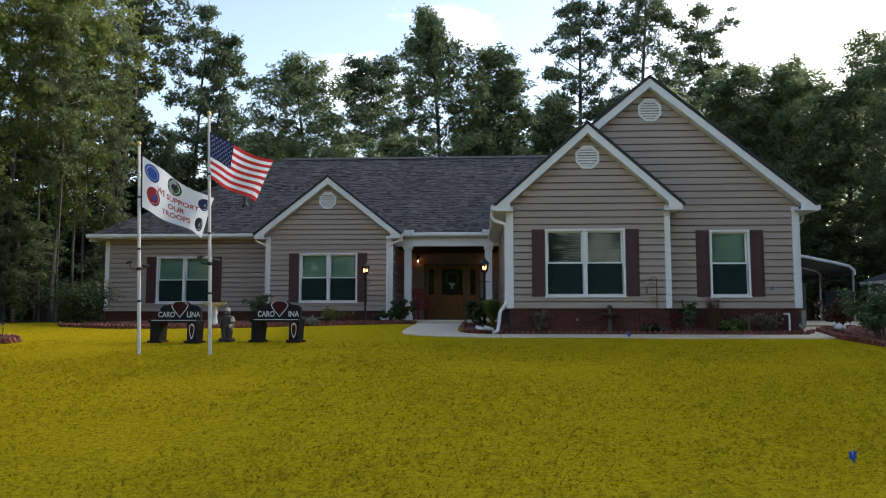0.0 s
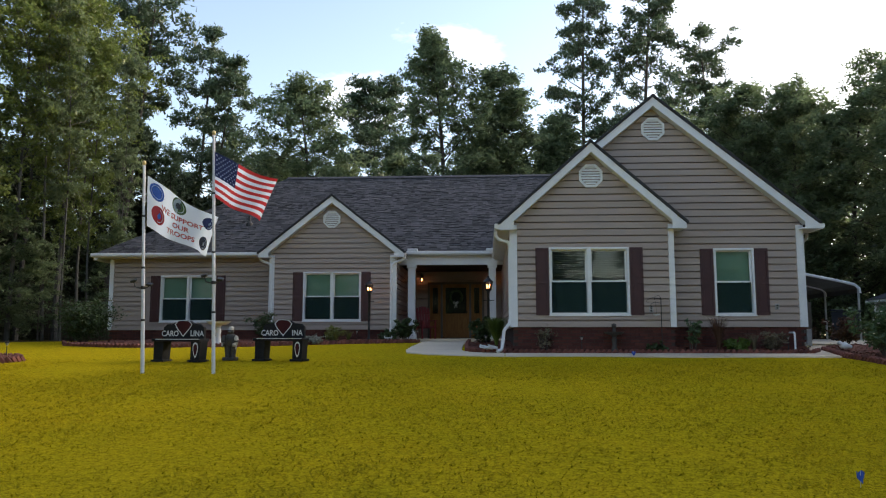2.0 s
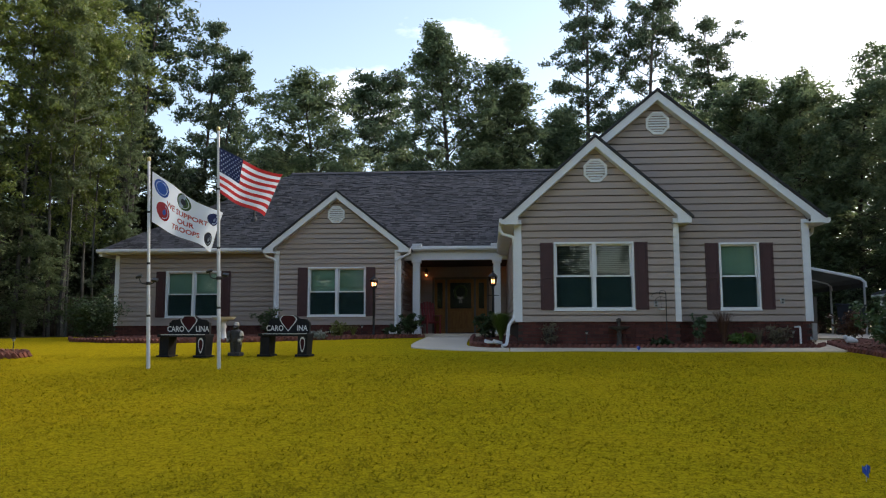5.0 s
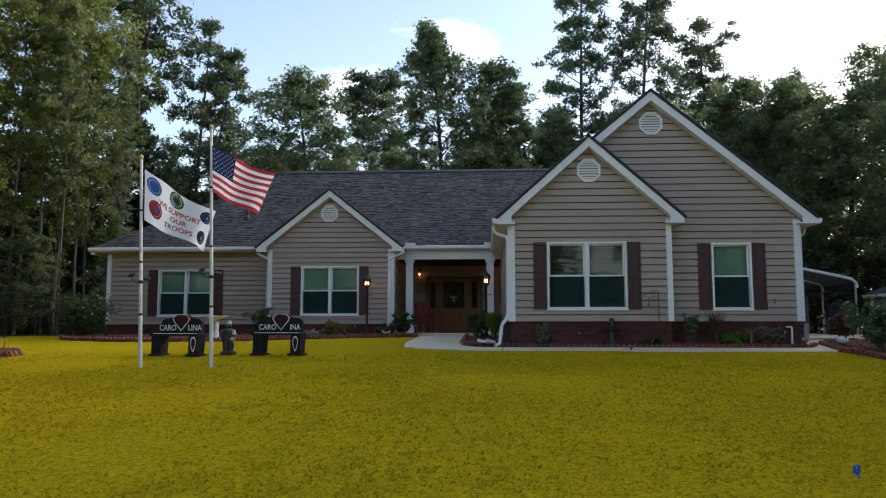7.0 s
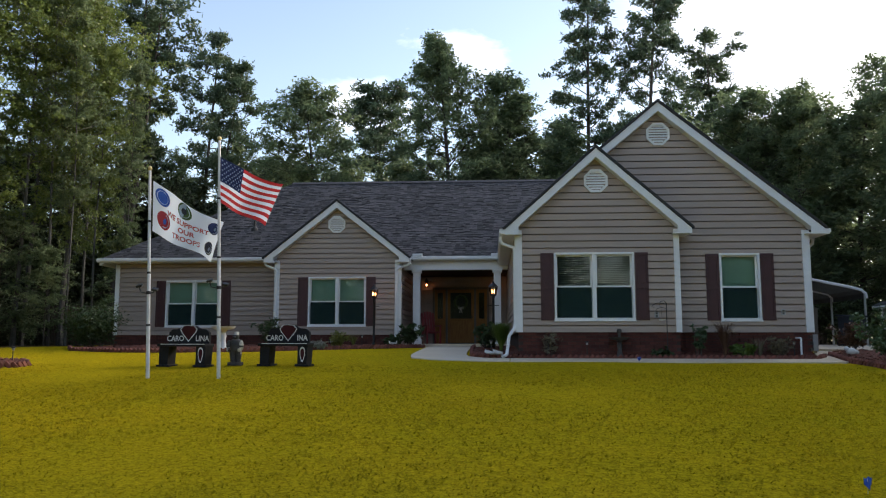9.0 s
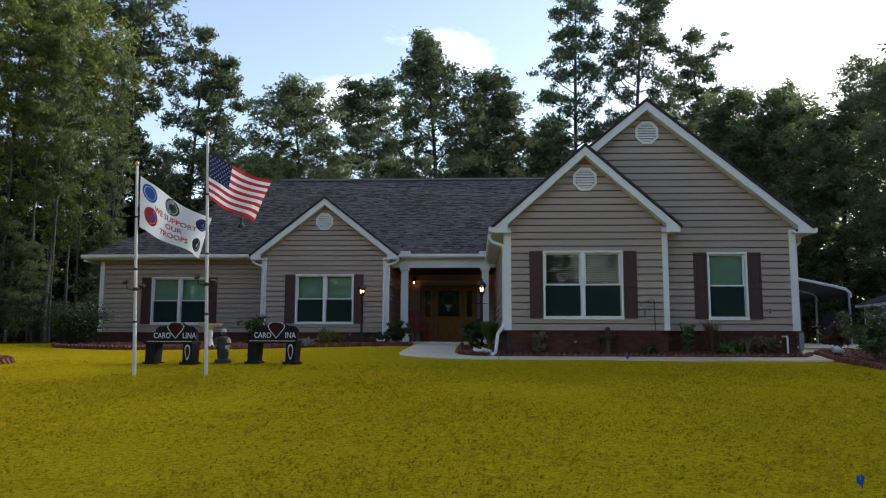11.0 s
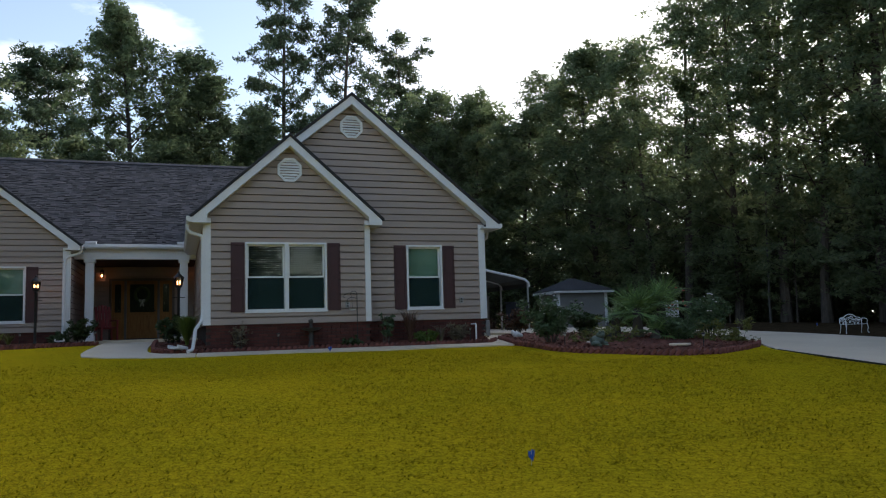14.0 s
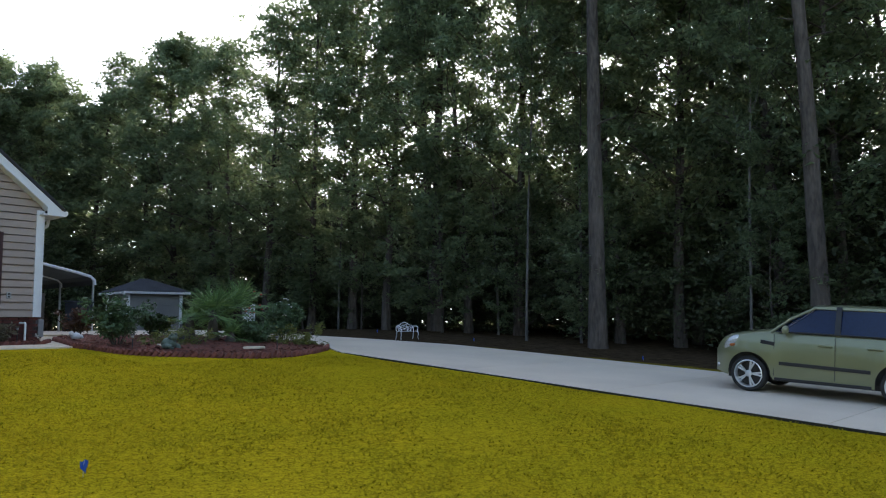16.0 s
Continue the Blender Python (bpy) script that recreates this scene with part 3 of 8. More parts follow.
downspout([(-2.58, Y_LEFT - 0.12, 4.26), (-2.60, Y_LEFT - 0.12, 4.10), (-2.68, Y_LEFT - 0.12, 4.02), (-2.93, Y_LEFT - 0.12, 3.94), (-3.02, Y_LEFT - 0.12, 3.84), (-3.03, Y_LEFT - 0.12, 1.90), (-3.05, Y_LEFT - 0.16, 1.62), (-3.05, Y_LEFT - 0.24, 1.42)])
downspout([(7.82, Y_WING + 0.5, 4.07), (7.80, Y_WING + 0.5, 3.94), (7.62, Y_WING + 0.5, 3.80), (7.56, Y_WING + 0.5, 3.60), (7.56, Y_WING + 0.5, 1.5), (7.62, Y_WING + 0.3, 1.35)])

# unseen slabs added over the rooms to keep leaking light out
bm = B()
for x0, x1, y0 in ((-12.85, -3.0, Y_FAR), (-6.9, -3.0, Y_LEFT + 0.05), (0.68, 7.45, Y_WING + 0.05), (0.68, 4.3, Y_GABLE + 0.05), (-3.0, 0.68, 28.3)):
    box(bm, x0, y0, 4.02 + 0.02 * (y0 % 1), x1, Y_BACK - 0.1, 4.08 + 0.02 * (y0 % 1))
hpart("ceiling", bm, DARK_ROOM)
# porch: floor, beam, ceiling, columns
hpart("porch_floor", box(B(), -2.94, 25.0, 1.15, X_SIDE - 0.01, 28.6, FLOOR_Z, 0.01), CONCRETE)
hpart("porch_beam", box(B(), -2.94, 25.46, 3.96, X_SIDE - 0.01, 25.70, 4.28), WHITE)
hpart("porch_ceiling", box(B(), -2.94, 25.70, 3.98, X_SIDE - 0.01, 28.6, 4.02), PORCH_SHADE)


def porch_column(x):
    bm = B()
    box(bm, x - 0.12, 25.47, FLOOR_Z + 0.16, x + 0.12, 25.71, 3.86, 0.008)
    ob = hpart("column", bm, WHITE, None, "square white porch column")
    hpart("column_base", box(B(), x - 0.16, 25.43, FLOOR_Z, x + 0.16, 25.75, FLOOR_Z + 0.16, 0.01), WHITE, ob)
    hpart("column_capital", box(B(), x - 0.16, 25.43, 3.86, x + 0.16, 25.75, 3.96, 0.01), WHITE, ob)


porch_column(-2.47)
porch_column(0.22)

# front door with sidelights, oval of glass and a wreath
DOOR_Y = 28.56
bm = B()
for a, b in ((-2.16, -2.08), (-1.68, -1.60), (-0.62, -0.54), (-0.14, -0.06)):
    box(bm, a, DOOR_Y - 0.06, FLOOR_Z, b, DOOR_Y + 0.05, 3.58, 0.006)
box(bm, -2.08, DOOR_Y - 0.06, 3.50, -0.14, DOOR_Y + 0.05, 3.58, 0.006)
door_frame = hpart("door_frame", bm, DOOR_TRIM, None, "dull grey-brown entry door surround")
for a, b, name in ((-1.60, -0.62, "door"), (-2.08, -1.68, "sidelight"), (-0.54, -0.14, "sidelight")):
    bm, s = B(), 0.10
    box(bm, a, DOOR_Y - 0.02, FLOOR_Z, b, DOOR_Y + 0.03, FLOOR_Z + 0.18)
    box(bm, a, DOOR_Y - 0.02, 3.38, b, DOOR_Y + 0.03, 3.50)
    box(bm, a, DOOR_Y - 0.02, FLOOR_Z + 0.18, a + s, DOOR_Y + 0.03, 3.38)
    box(bm, b - s, DOOR_Y - 0.02, FLOOR_Z + 0.18, b, DOOR_Y + 0.03, 3.38)
    box(bm, a + s, DOOR_Y - 0.02, FLOOR_Z + 0.80, b - s, DOOR_Y + 0.03, FLOOR_Z + 0.92)
    ob = hpart(name, bm, WOOD_DOOR, None, "honey oak front door with glass and a wreath" if name == "door" else "narrow wood and glass sidelight")
    hpart("door_panel", box(B(), a + s, DOOR_Y, FLOOR_Z + 0.18, b - s, DOOR_Y + 0.02, FLOOR_Z + 0.80, 0.008), WOOD_DOOR, ob)
    pane = hpart("pane", box(B(), a + s, DOOR_Y, FLOOR_Z + 0.92, b - s, DOOR_Y + 0.012, 3.38), GLASS, ob)
    if name == "door":
        hpart("door_handle", lathe(B(), [(0.0, 0.0), (0.03, 0.005), (0.035, 0.03), (0.02, 0.05), (0.0, 0.055)], 10, (-0.70, DOOR_Y - 0.06, FLOOR_Z + 0.95)), BLACK, ob)
        bm = B()
        pts = [(-1.11 + 0.22 * math.cos(k * math.tau / 24), DOOR_Y - 0.05, 3.02 + 0.24 * math.sin(k * math.tau / 24)) for k in range(25)]
        tube(bm, pts, [0.045 + 0.012 * math.sin(k * 2.3) for k in range(25)], 7, False)
        hpart("wreath", bm, SHRUB, ob, "twiggy green wreath with a pale bow")
        bm = B()
        for s in (-1, 1):
            tube(bm, [(-1.11, DOOR_Y - 0.10, 2.80), (-1.11 + 0.07 * s, DOOR_Y - 0.11, 2.86), (-1.11 + 0.10 * s, DOOR_Y - 0.11, 2.80), (-1.11 + 0.05 * s, DOOR_Y - 0.11, 2.78), (-1.11, DOOR_Y - 0.10, 2.80), (-1.11 + 0.05 * s, DOOR_Y - 0.10, 2.62)], 0.012, 6)
        hpart("wreath_bow", bm, WHITE, ob)
# dark panel in place of the unlit hall behind the door
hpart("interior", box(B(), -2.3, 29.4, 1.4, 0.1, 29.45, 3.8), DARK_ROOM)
hpart("threshold", box(B(), -1.62, DOOR_Y - 0.14, FLOOR_Z, -0.60, DOOR_Y - 0.02, FLOOR_Z + 0.03, 0.006), BLACK)


def sconce(x, y, z):
    """A small wall lantern, lit."""
    ob = hpart("porch_lantern", box(B(), x - 0.06, y - 0.03, z - 0.12, x + 0.06, y, z + 0.12, 0.01), BLACK, None, "lit black wall lantern")
    bm = B()
    tube(bm, [(x, y - 0.02, z + 0.08), (x, y - 0.10, z + 0.16), (x, y - 0.14, z + 0.10)], 0.012, 6)
    hpart("lantern_arm", bm, BLACK, ob)
    hpart("lantern_cap", lathe(B(), [(0.0, 0.10), (0.03, 0.09), (0.09, 0.0), (0.0, 0.0)], 8, (x, y - 0.14, z)), BLACK, ob)
    bm = B()
    for k in range(4):
        a = radians(45 + 90 * k)
        tube(bm, [(x + 0.075 * math.cos(a), y - 0.14 + 0.075 * math.sin(a), z), (x + 0.05 * math.cos(a), y - 0.14 + 0.05 * math.sin(a), z - 0.20)], 0.008, 5)
    hpart("lantern_cage", bm, BLACK, ob)
    hpart("lantern_bulb", ball(B(), oval(x, y - 0.14, z - 0.09, 0.024, 0.024, 0.045)), BULB, ob)


sconce(-2.38, 28.56, 3.76)
sconce(0.22, 28.56, 3.76)

# brick plinth
bm = B()
box(bm, X_SIDE + 0.01, Y_GABLE + 0.03, 0.9, X_BUMP - 0.01, Y_GABLE + 0.12, PLINTH_Z - 0.003)
box(bm, X_BUMP - 0.01, Y_WING + 0.03, 0.9, X_END - 0.01, Y_WING + 0.12, PLINTH_Z - 0.003)
box(bm, X_SIDE + 0.03, Y_GABLE + 0.12, 0.9, X_SIDE + 0.12, 27.4, PLINTH_Z - 0.003)
box(bm, X_END - 0.12, Y_WING + 0.12, 0.9, X_END - 0.03, Y_BACK, PLINTH_Z - 0.003)
box(bm, -6.95, Y_LEFT + 0.03, 0.9, -2.97, Y_LEFT + 0.12, PLINTH_Z - 0.003)
box(bm, -12.88, Y_FAR + 0.03, 0.9, -6.95, Y_FAR + 0.12, PLINTH_Z - 0.003)
box(bm, -12.88, Y_FAR + 0.12, 0.9, -12.80, Y_BACK, PLINTH_Z - 0.003)
plinth = hpart("brick_plinth", bm, MORTAR, None, "dark red-brown brick plinth")

# ---- ground, drive, walk ----
def lawn_material():
    """Mown grass going yellow in patches; leaf litter under the trees."""
    m = bpy.data.materials.new("lawn_and_litter")
    m.use_nodes = True
    n, l = m.node_tree.nodes, m.node_tree.links
    p = n["Principled BSDF"]
    p.inputs["Roughness"].default_value, p.inputs["Specular IOR Level"].default_value = 1.0, 0.0
    geo = n.new("ShaderNodeNewGeometry")

    def noise_at(scale, detail=4.0, rough=0.55):
        t = n.new("ShaderNodeTexNoise")
        t.inputs["Scale"].default_value, t.inputs["Detail"].default_value, t.inputs["Roughness"].default_value = scale, detail, rough
        l.new(geo.outputs["Position"], t.inputs["Vector"])
        return t.outputs["Fac"]

    def ranged(value, a, b):
        r = n.new("ShaderNodeMapRange")
        r.inputs["From Min"].default_value, r.inputs["From Max"].default_value = a, b
        l.new(value, r.inputs["Value"])
        return r.outputs["Result"]

    def mixed(f, a, b):
        x = n.new("ShaderNodeMix")
        x.data_type = "RGBA"
        l.new(f, x.inputs["Factor"])
        for value, key in ((a, "A"), (b, "B")):
            if isinstance(value, tuple):
                x.inputs[key].default_value = (*value, 1)
            else:
                l.new(value, x.inputs[key])
        return x.outputs["Result"]

    patches = mixed(ranged(noise_at(0.9, 6.0, 0.65), 0.35, 0.66), (0.165, 0.200, 0.009), (0.475, 0.300, 0.013))
    clumps = mixed(ranged(noise_at(17.0, 8.0, 0.85), 0.43, 0.565), (0.075, 0.060, 0.004), (0.690, 0.505, 0.018))
    blades = mixed(ranged(noise_at(70.0, 4.0, 0.8), 0.41, 0.58), (0.070, 0.046, 0.004), (0.655, 0.478, 0.016))
    half = n.new("ShaderNodeMix")
    half.data_type = "RGBA"
    half.inputs["Factor"].default_value = 0.66
    l.new(patches, half.inputs["A"])
    l.new(clumps, half.inputs["B"])
    grass = n.new("ShaderNodeMix")
    grass.data_type = "RGBA"
    grass.inputs["Factor"].default_value = 0.45
    l.new(half.outputs["Result"], grass.inputs["A"])
    l.new(blades, grass.inputs["B"])
    litter = mixed(ranged(noise_at(4.0, 6.0, 0.7), 0.3, 0.7), (0.022, 0.016, 0.010), (0.085, 0.058, 0.034))
    # the lawn ends at the wood's edge; past the drive litter also stands for shade
    sep = n.new("ShaderNodeSeparateXYZ")
    l.new(geo.outputs["Position"], sep.inputs["Vector"])
    wander = noise_at(0.9, 4.0)

    def past(out, edge, sign):
        a = n.new("ShaderNodeMath")
        a.operation = "MULTIPLY_ADD"
        a.inputs[1].default_value, a.inputs[2].default_value = sign, -edge * sign
        l.new(out, a.inputs[0])
        b = n.new("ShaderNodeMath")
        b.operation = "MULTIPLY_ADD"
        b.inputs[1].default_value = 2.4
        l.new(wander, b.inputs[0])
        l.new(a.outputs["Value"], b.inputs[2])
        return ranged(b.outputs["Value"], 0.7, 1.9)

    # beside the shed the wood comes up to the drive
    bend = n.new("ShaderNodeMapRange")
    bend.inputs["From Min"].default_value, bend.inputs["From Max"].default_value = 13.5, 19.5
    bend.inputs["To Min"].default_value, bend.inputs["To Max"].default_value = 0.0, 2.6
    l.new(sep.outputs["Y"], bend.inputs["Value"])
    along = n.new("ShaderNodeMath")
    l.new(sep.outputs["X"], along.inputs[0])
    l.new(bend.outputs["Result"], along.inputs[1])
    far = past(along.outputs["Value"], 17.0, 1.0)
    for other in (past(sep.outputs["X"], -15.5, -1.0), past(sep.outputs["Y"], 38.0, 1.0)):
        top_of = n.new("ShaderNodeMath")
        top_of.operation = "MAXIMUM"
        l.new(far, top_of.inputs[0])
        l.new(other, top_of.inputs[1])
        far = top_of.outputs["Value"]
    l.new(mixed(far, grass.outputs["Result"], litter), p.inputs["Base Color"])
    bp = n.new("ShaderNodeBump")
    bp.inputs["Strength"].default_value, bp.inputs["Distance"].default_value = 0.6, 0.03
    l.new(noise_at(30.0, 5.0, 0.75), bp.inputs["Height"])
    l.new(bp.outputs["Normal"], p.inputs["Normal"])
    return m


LAWN = lawn_material()


def stations(lo, hi, step, reach):
    inner = list(np.arange(lo, hi + 0.01, step))
    out, d = [], step
    x = hi
    while x < reach:
        d *= 1.6
        x += d
        out.append(x)
    left, d, x = [], step, lo
    while x > -reach:
        d *= 1.6
        x -= d
        left.append(x)
    return left[::-1] + inner + out


gx, gy = stations(-30, 32, 0.5, 900), stations(-12, 42, 0.5, 900)
verts = [(x, y, ground_z(x, y) + 0.025 * (noise.noise((x * 0.45, y * 0.45, 0.0)) if -30 <= x <= 32 else 0.0)) for y in gy for x in gx]
nx = len(gx)
faces = [(j * nx + i, j * nx + i + 1, (j + 1) * nx + i + 1, (j + 1) * nx + i) for j in range(len(gy) - 1) for i in range(nx - 1)]
ground = solid("ground", mesh_of("ground", verts, faces), LAWN, "mown yellow-green lawn sloping gently up to the house", "lawn", "structure", "", True)


def strip(bm, left, right, thick=0.12, lift=0.03):
    """A paved strip between two edges, following the ground, with real thickness."""
    rows = []
    for a, b in zip(left, right):
        n = max(2, int(math.hypot(b[0] - a[0], b[1] - a[1]) / 0.8) + 1)
        rows.append([(a[0] + (b[0] - a[0]) * k / (n - 1), a[1] + (b[1] - a[1]) * k / (n - 1)) for k in range(n)])
    n = max(len(r) for r in rows)
    rows = [[(a[0] + (b[0] - a[0]) * k / (n - 1), a[1] + (b[1] - a[1]) * k / (n - 1)) for k in range(n)] for a, b in zip(left, right)]
    top = [[bm.verts.new((x, y, ground_z(x, y) + lift)) for x, y in r] for r in rows]
    low = [[bm.verts.new((x, y, ground_z(x, y) + lift - thick)) for x, y in r] for r in rows]
    for j in range(len(rows) - 1):
        for i in range(n - 1):
            bm.faces.new((top[j][i], top[j][i + 1], top[j + 1][i + 1], top[j + 1][i]))
        bm.faces.new((top[j][0], top[j + 1][0], low[j + 1][0], low[j][0]))
        bm.faces.new((top[j][-1], low[j][-1], low[j + 1][-1], top[j + 1][-1]))
    for i in range(n - 1):
        bm.faces.new((top[0][i], low[0][i], low[0][i + 1], top[0][i + 1]))
        bm.faces.new((top[-1][i], top[-1][i + 1], low[-1][i + 1], low[-1][i]))
    bmesh.ops.recalc_face_normals(bm, faces=bm.faces)
    return bm


def along(pts, v):
    """The x at height v of a bent line of (x, y)."""
    for (x0, y0), (x1, y1) in zip(pts, pts[1:]):
        if y0 <= v <= y1:
            k = (v - y0) / (y1 - y0)
            k = k
            return x0 + (x1 - x0) * k
    return pts[-1][0]


drive_near = [(10.3, -12.0), (10.8, 2.36), (11.05, 4.25), (11.24, 6.05), (11.55, 8.42), (11.82, 10.69), (12.15, 13.57), (12.75, 14.6), (13.4, 16.2), (13.2, 18.0), (11.8, 20.0), (9.5, 21.3), (7.7, 22.5), (7.7, 34.0)]
drive_far = [(17.2, -12.0), (16.8, 6.6), (17.0, 12.0), (17.0, 14.3), (16.3, 16.5), (15.6, 18.5), (15.2, 24.0), (15.2, 34.0)]
driveway = thing("driveway", (13.5, 6, ground_z(13.5, 6)), "pale broom-finished concrete driveway cut into slabs", "driveway", "", "structure")
cuts = [-12.0, -7.2, -3.8, -0.4, 3.0, 6.4, 9.8, 13.2, 16.6, 20.0, 24.0, 29.0, 34.0]
for a, b in zip(cuts, cuts[1:]):
    vs = [a + 0.008] + [v for v in np.arange(math.ceil(a * 2 + 0.5) / 2, b - 0.2, 0.5)] + [b - 0.008]
    # joints lean a little, as cut
    bm = strip(B(), [(along(drive_near, v), v + 0.09) for v in vs], [(along(drive_far, v), v - 0.12) for v in vs], 0.12, 0.035)
    bmesh.ops.translate(bm, verts=bm.verts, vec=-Vector(driveway.location))
    part("slab", bm, CONCRETE, driveway)
SOIL = mat("dark_soil_edge", (0.012, 0.011, 0.007), (0.045, 0.038, 0.020), 9, 60, 1.0, 0.6)
vs = [v for v in np.arange(-11.5, 14.0, 0.4)]
bm = strip(B(), [(along(drive_near, v) - 0.016 - 0.012 * math.sin(v * 7.3) * math.sin(v * 2.1), v + 0.09) for v in vs], [(along(drive_near, v) + 0.004, v + 0.09) for v in vs], 0.06, 0.032)
bmesh.ops.translate(bm, verts=bm.verts, vec=-Vector(driveway.location))
part("soil_edge", bm, SOIL, driveway, "dark bare soil along the slab's edge")

walk_way = thing("pavement", (-1.2, 20, ground_z(-1.2, 20)), "pale concrete front walk curving from the porch", "walk", "", "structure")
legs = [
    ([(-2.0, 24.98), (-1.95, 23.5), (-1.93, 21.8)], [(-0.58, 24.98), (-0.60, 23.5), (-0.62, 21.8)]),
    ([(-1.93, 21.78), (-1.95, 20.0), (-1.95, 18.8)], [(-0.62, 21.78), (-0.62, 20.0), (-0.60, 18.9)]),
    ([(-1.95, 18.78), (-1.85, 17.95), (-1.35, 17.40), (-0.60, 17.12), (0.40, 17.0)], [(-0.60, 18.88), (-0.52, 18.35), (-0.30, 17.98), (0.0, 17.82), (0.42, 17.76)]),
    ([(0.42, 17.0), (1.5, 16.98), (2.7, 16.95)], [(0.44, 17.76), (1.5, 17.72), (2.7, 17.70)]),
    ([(2.72, 16.95), (4.0, 16.92), (5.1, 16.90)], [(2.72, 17.70), (4.0, 17.68), (5.1, 17.66)]),
    ([(5.12, 16.90), (6.4, 16.85), (7.5, 16.9)], [(5.12, 17.66), (6.4, 17.62), (7.3, 17.66)]),
    ([(7.52, 16.92), (8.4, 17.9), (9.0, 20.6)], [(7.32, 17.68), (7.7, 18.4), (7.85, 20.9)]),
]
for a, b in legs:
    bm = strip(B(), a, b, 0.10, 0.03)
    bmesh.ops.translate(bm, verts=bm.verts, vec=-Vector(walk_way.location))
    part("slab", bm, CONCRETE, walk_way)

# ---- trees ----
def leaf_mesh(name, centres, spread, count, size, material, rs, flat=0.75, slim=0.5, droop=0.0, core=0.0):
    """Many small folded leaves scattered round the clump centres."""
    centres = np.asarray(centres, float)
    pick = rs.integers(0, len(centres), count)
    off = rs.normal(0, 1, (count, 3))
    off *= (1.75 * rs.random(count) ** 0.42 / np.linalg.norm(off, axis=1) * np.asarray(spread)[pick])[:, None] * np.array([1, 1, flat])
    # the heart of a clump is filled by fewer, broader leaves
    inner = rs.random(count) < core
    off[inner] *= 0.62
    c = centres[pick] + off
    a = rs.normal(0, 1, (count, 3))
    a[:, 2] = a[:, 2] * 0.6 - droop
    a /= np.linalg.norm(a, axis=1)[:, None]
    b = np.cross(a, rs.normal(0, 1, (count, 3)))
    b /= np.linalg.norm(b, axis=1)[:, None] + 1e-9
    s = size * rs.uniform(0.6, 1.35, (count, 1))
    s[inner] *= 1.7
    # each leaf tapers from its broad end to its tip
    v = np.stack([c - a * s, c + a * s * 0.75 + b * s * slim, c + a * s - b * s * slim * 0.8], 1).reshape(-1, 3)
    me = bpy.data.meshes.new(name)
    me.vertices.add(3 * count)
    me.vertices.foreach_set("co", v.astype(np.float32).ravel())
    me.loops.add(3 * count)
    me.loops.foreach_set("vertex_index", np.arange(3 * count, dtype=np.int32))
    me.polygons.add(count)
    me.polygons.foreach_set("loop_start", np.arange(0, 3 * count, 3, dtype=np.int32))
    me.polygons.foreach_set("loop_total", np.full(count, 3, dtype=np.int32))
    me.update(calc_edges=True)
    me.materials.append(material)
    return me


def bent(rng, start, aim, length, n, wobble, rise=0.0):
    """A wandering line of n points from start."""
    p, d, out = Vector(start), Vector(aim).normalized(), [Vector(start)]
    for _ in range(n - 1):
        d = (d + Vector((rng.uniform(-wobble, wobble), rng.uniform(-wobble, wobble), rng.uniform(-wobble, wobble) + rise))).normalized()
        p = p + d * length / (n - 1)
        out.append(p.copy())
    return out


def tri_mesh(name, v, material):
    """A mesh of loose triangles from an array of corners."""
    count = len(v)
    me = bpy.data.meshes.new(name)
    me.vertices.add(3 * count)
    me.vertices.foreach_set("co", v.astype(np.float32).ravel())
    me.loops.add(3 * count)
    me.loops.foreach_set("vertex_index", np.arange(3 * count, dtype=np.int32))
    me.polygons.add(count)
    me.polygons.foreach_set("loop_start", np.arange(0, 3 * count, 3, dtype=np.int32))
    me.polygons.foreach_set("loop_total", np.full(count, 3, dtype=np.int32))
    me.update(calc_edges=True)
    me.materials.append(material)
    return me


def unit(v):
    return v / (np.linalg.norm(v, axis=1)[:, None] + 1e-9)


def sprays(name, tufts, reach, each, size, material, rs, flat=0.6, level=1.0):
    """Leaves in sprays: each tuft is a shallow cap of leaves that lie mostly level, with air between the tufts."""
    tufts, reach = np.asarray(tufts, float), np.asarray(reach, float)
    pick = np.repeat(np.arange(len(tufts)), each)
    n = len(pick)
    off = unit(rs.normal(0, 1, (n, 3))) * (rs.random(n) ** 0.5 * reach[pick])[:, None] * np.array([1, 1, flat])
    c = tufts[pick] + off
    up = unit(rs.normal(0, 1, (n, 3)) + np.array([0, 0, level]) + off / reach[pick][:, None] * 0.6)
    a = unit(np.cross(up, rs.normal(0, 1, (n, 3))))
    b = np.cross(up, a)
    s = size * rs.uniform(0.6, 1.4, (n, 1))
    v = np.stack([c - a * s, c + a * s * 0.7 + b * s * 0.55, c + a * s * 0.9 - b * s * 0.5], 1)
    return tri_mesh(name, v, material)


def needles(name, tufts, reach, each, material, rs):
    """Pine needles: each tuft is a burst of narrow needles out of one twig's end."""
    tufts, reach = np.asarray(tufts, float), np.asarray(reach, float)
    pick = np.repeat(np.arange(len(tufts)), each)
    n = len(pick)
    r = reach[pick][:, None]
    d = unit(rs.normal(0, 1, (n, 3)) * np.array([1, 1, 0.8]) + np.array([0, 0, 0.35]))
    c = tufts[pick] + rs.normal(0, 0.40, (n, 3)) * r * np.array([1, 1, 0.62])
    b = unit(np.cross(d, rs.normal(0, 1, (n, 3)))) * 0.060 * rs.uniform(0.7, 1.4, (n, 1))
    v = np.stack([c - b, c + b, c + d * r * rs.uniform(0.36, 0.66, (n, 1))], 1)
    return tri_mesh(name, v, material)


def girth(profile, f):
    """The crown's reach at the fraction f of the tree's height."""
    return float(np.interp(f, [p[0] for p in profile], [p[1] for p in profile]))


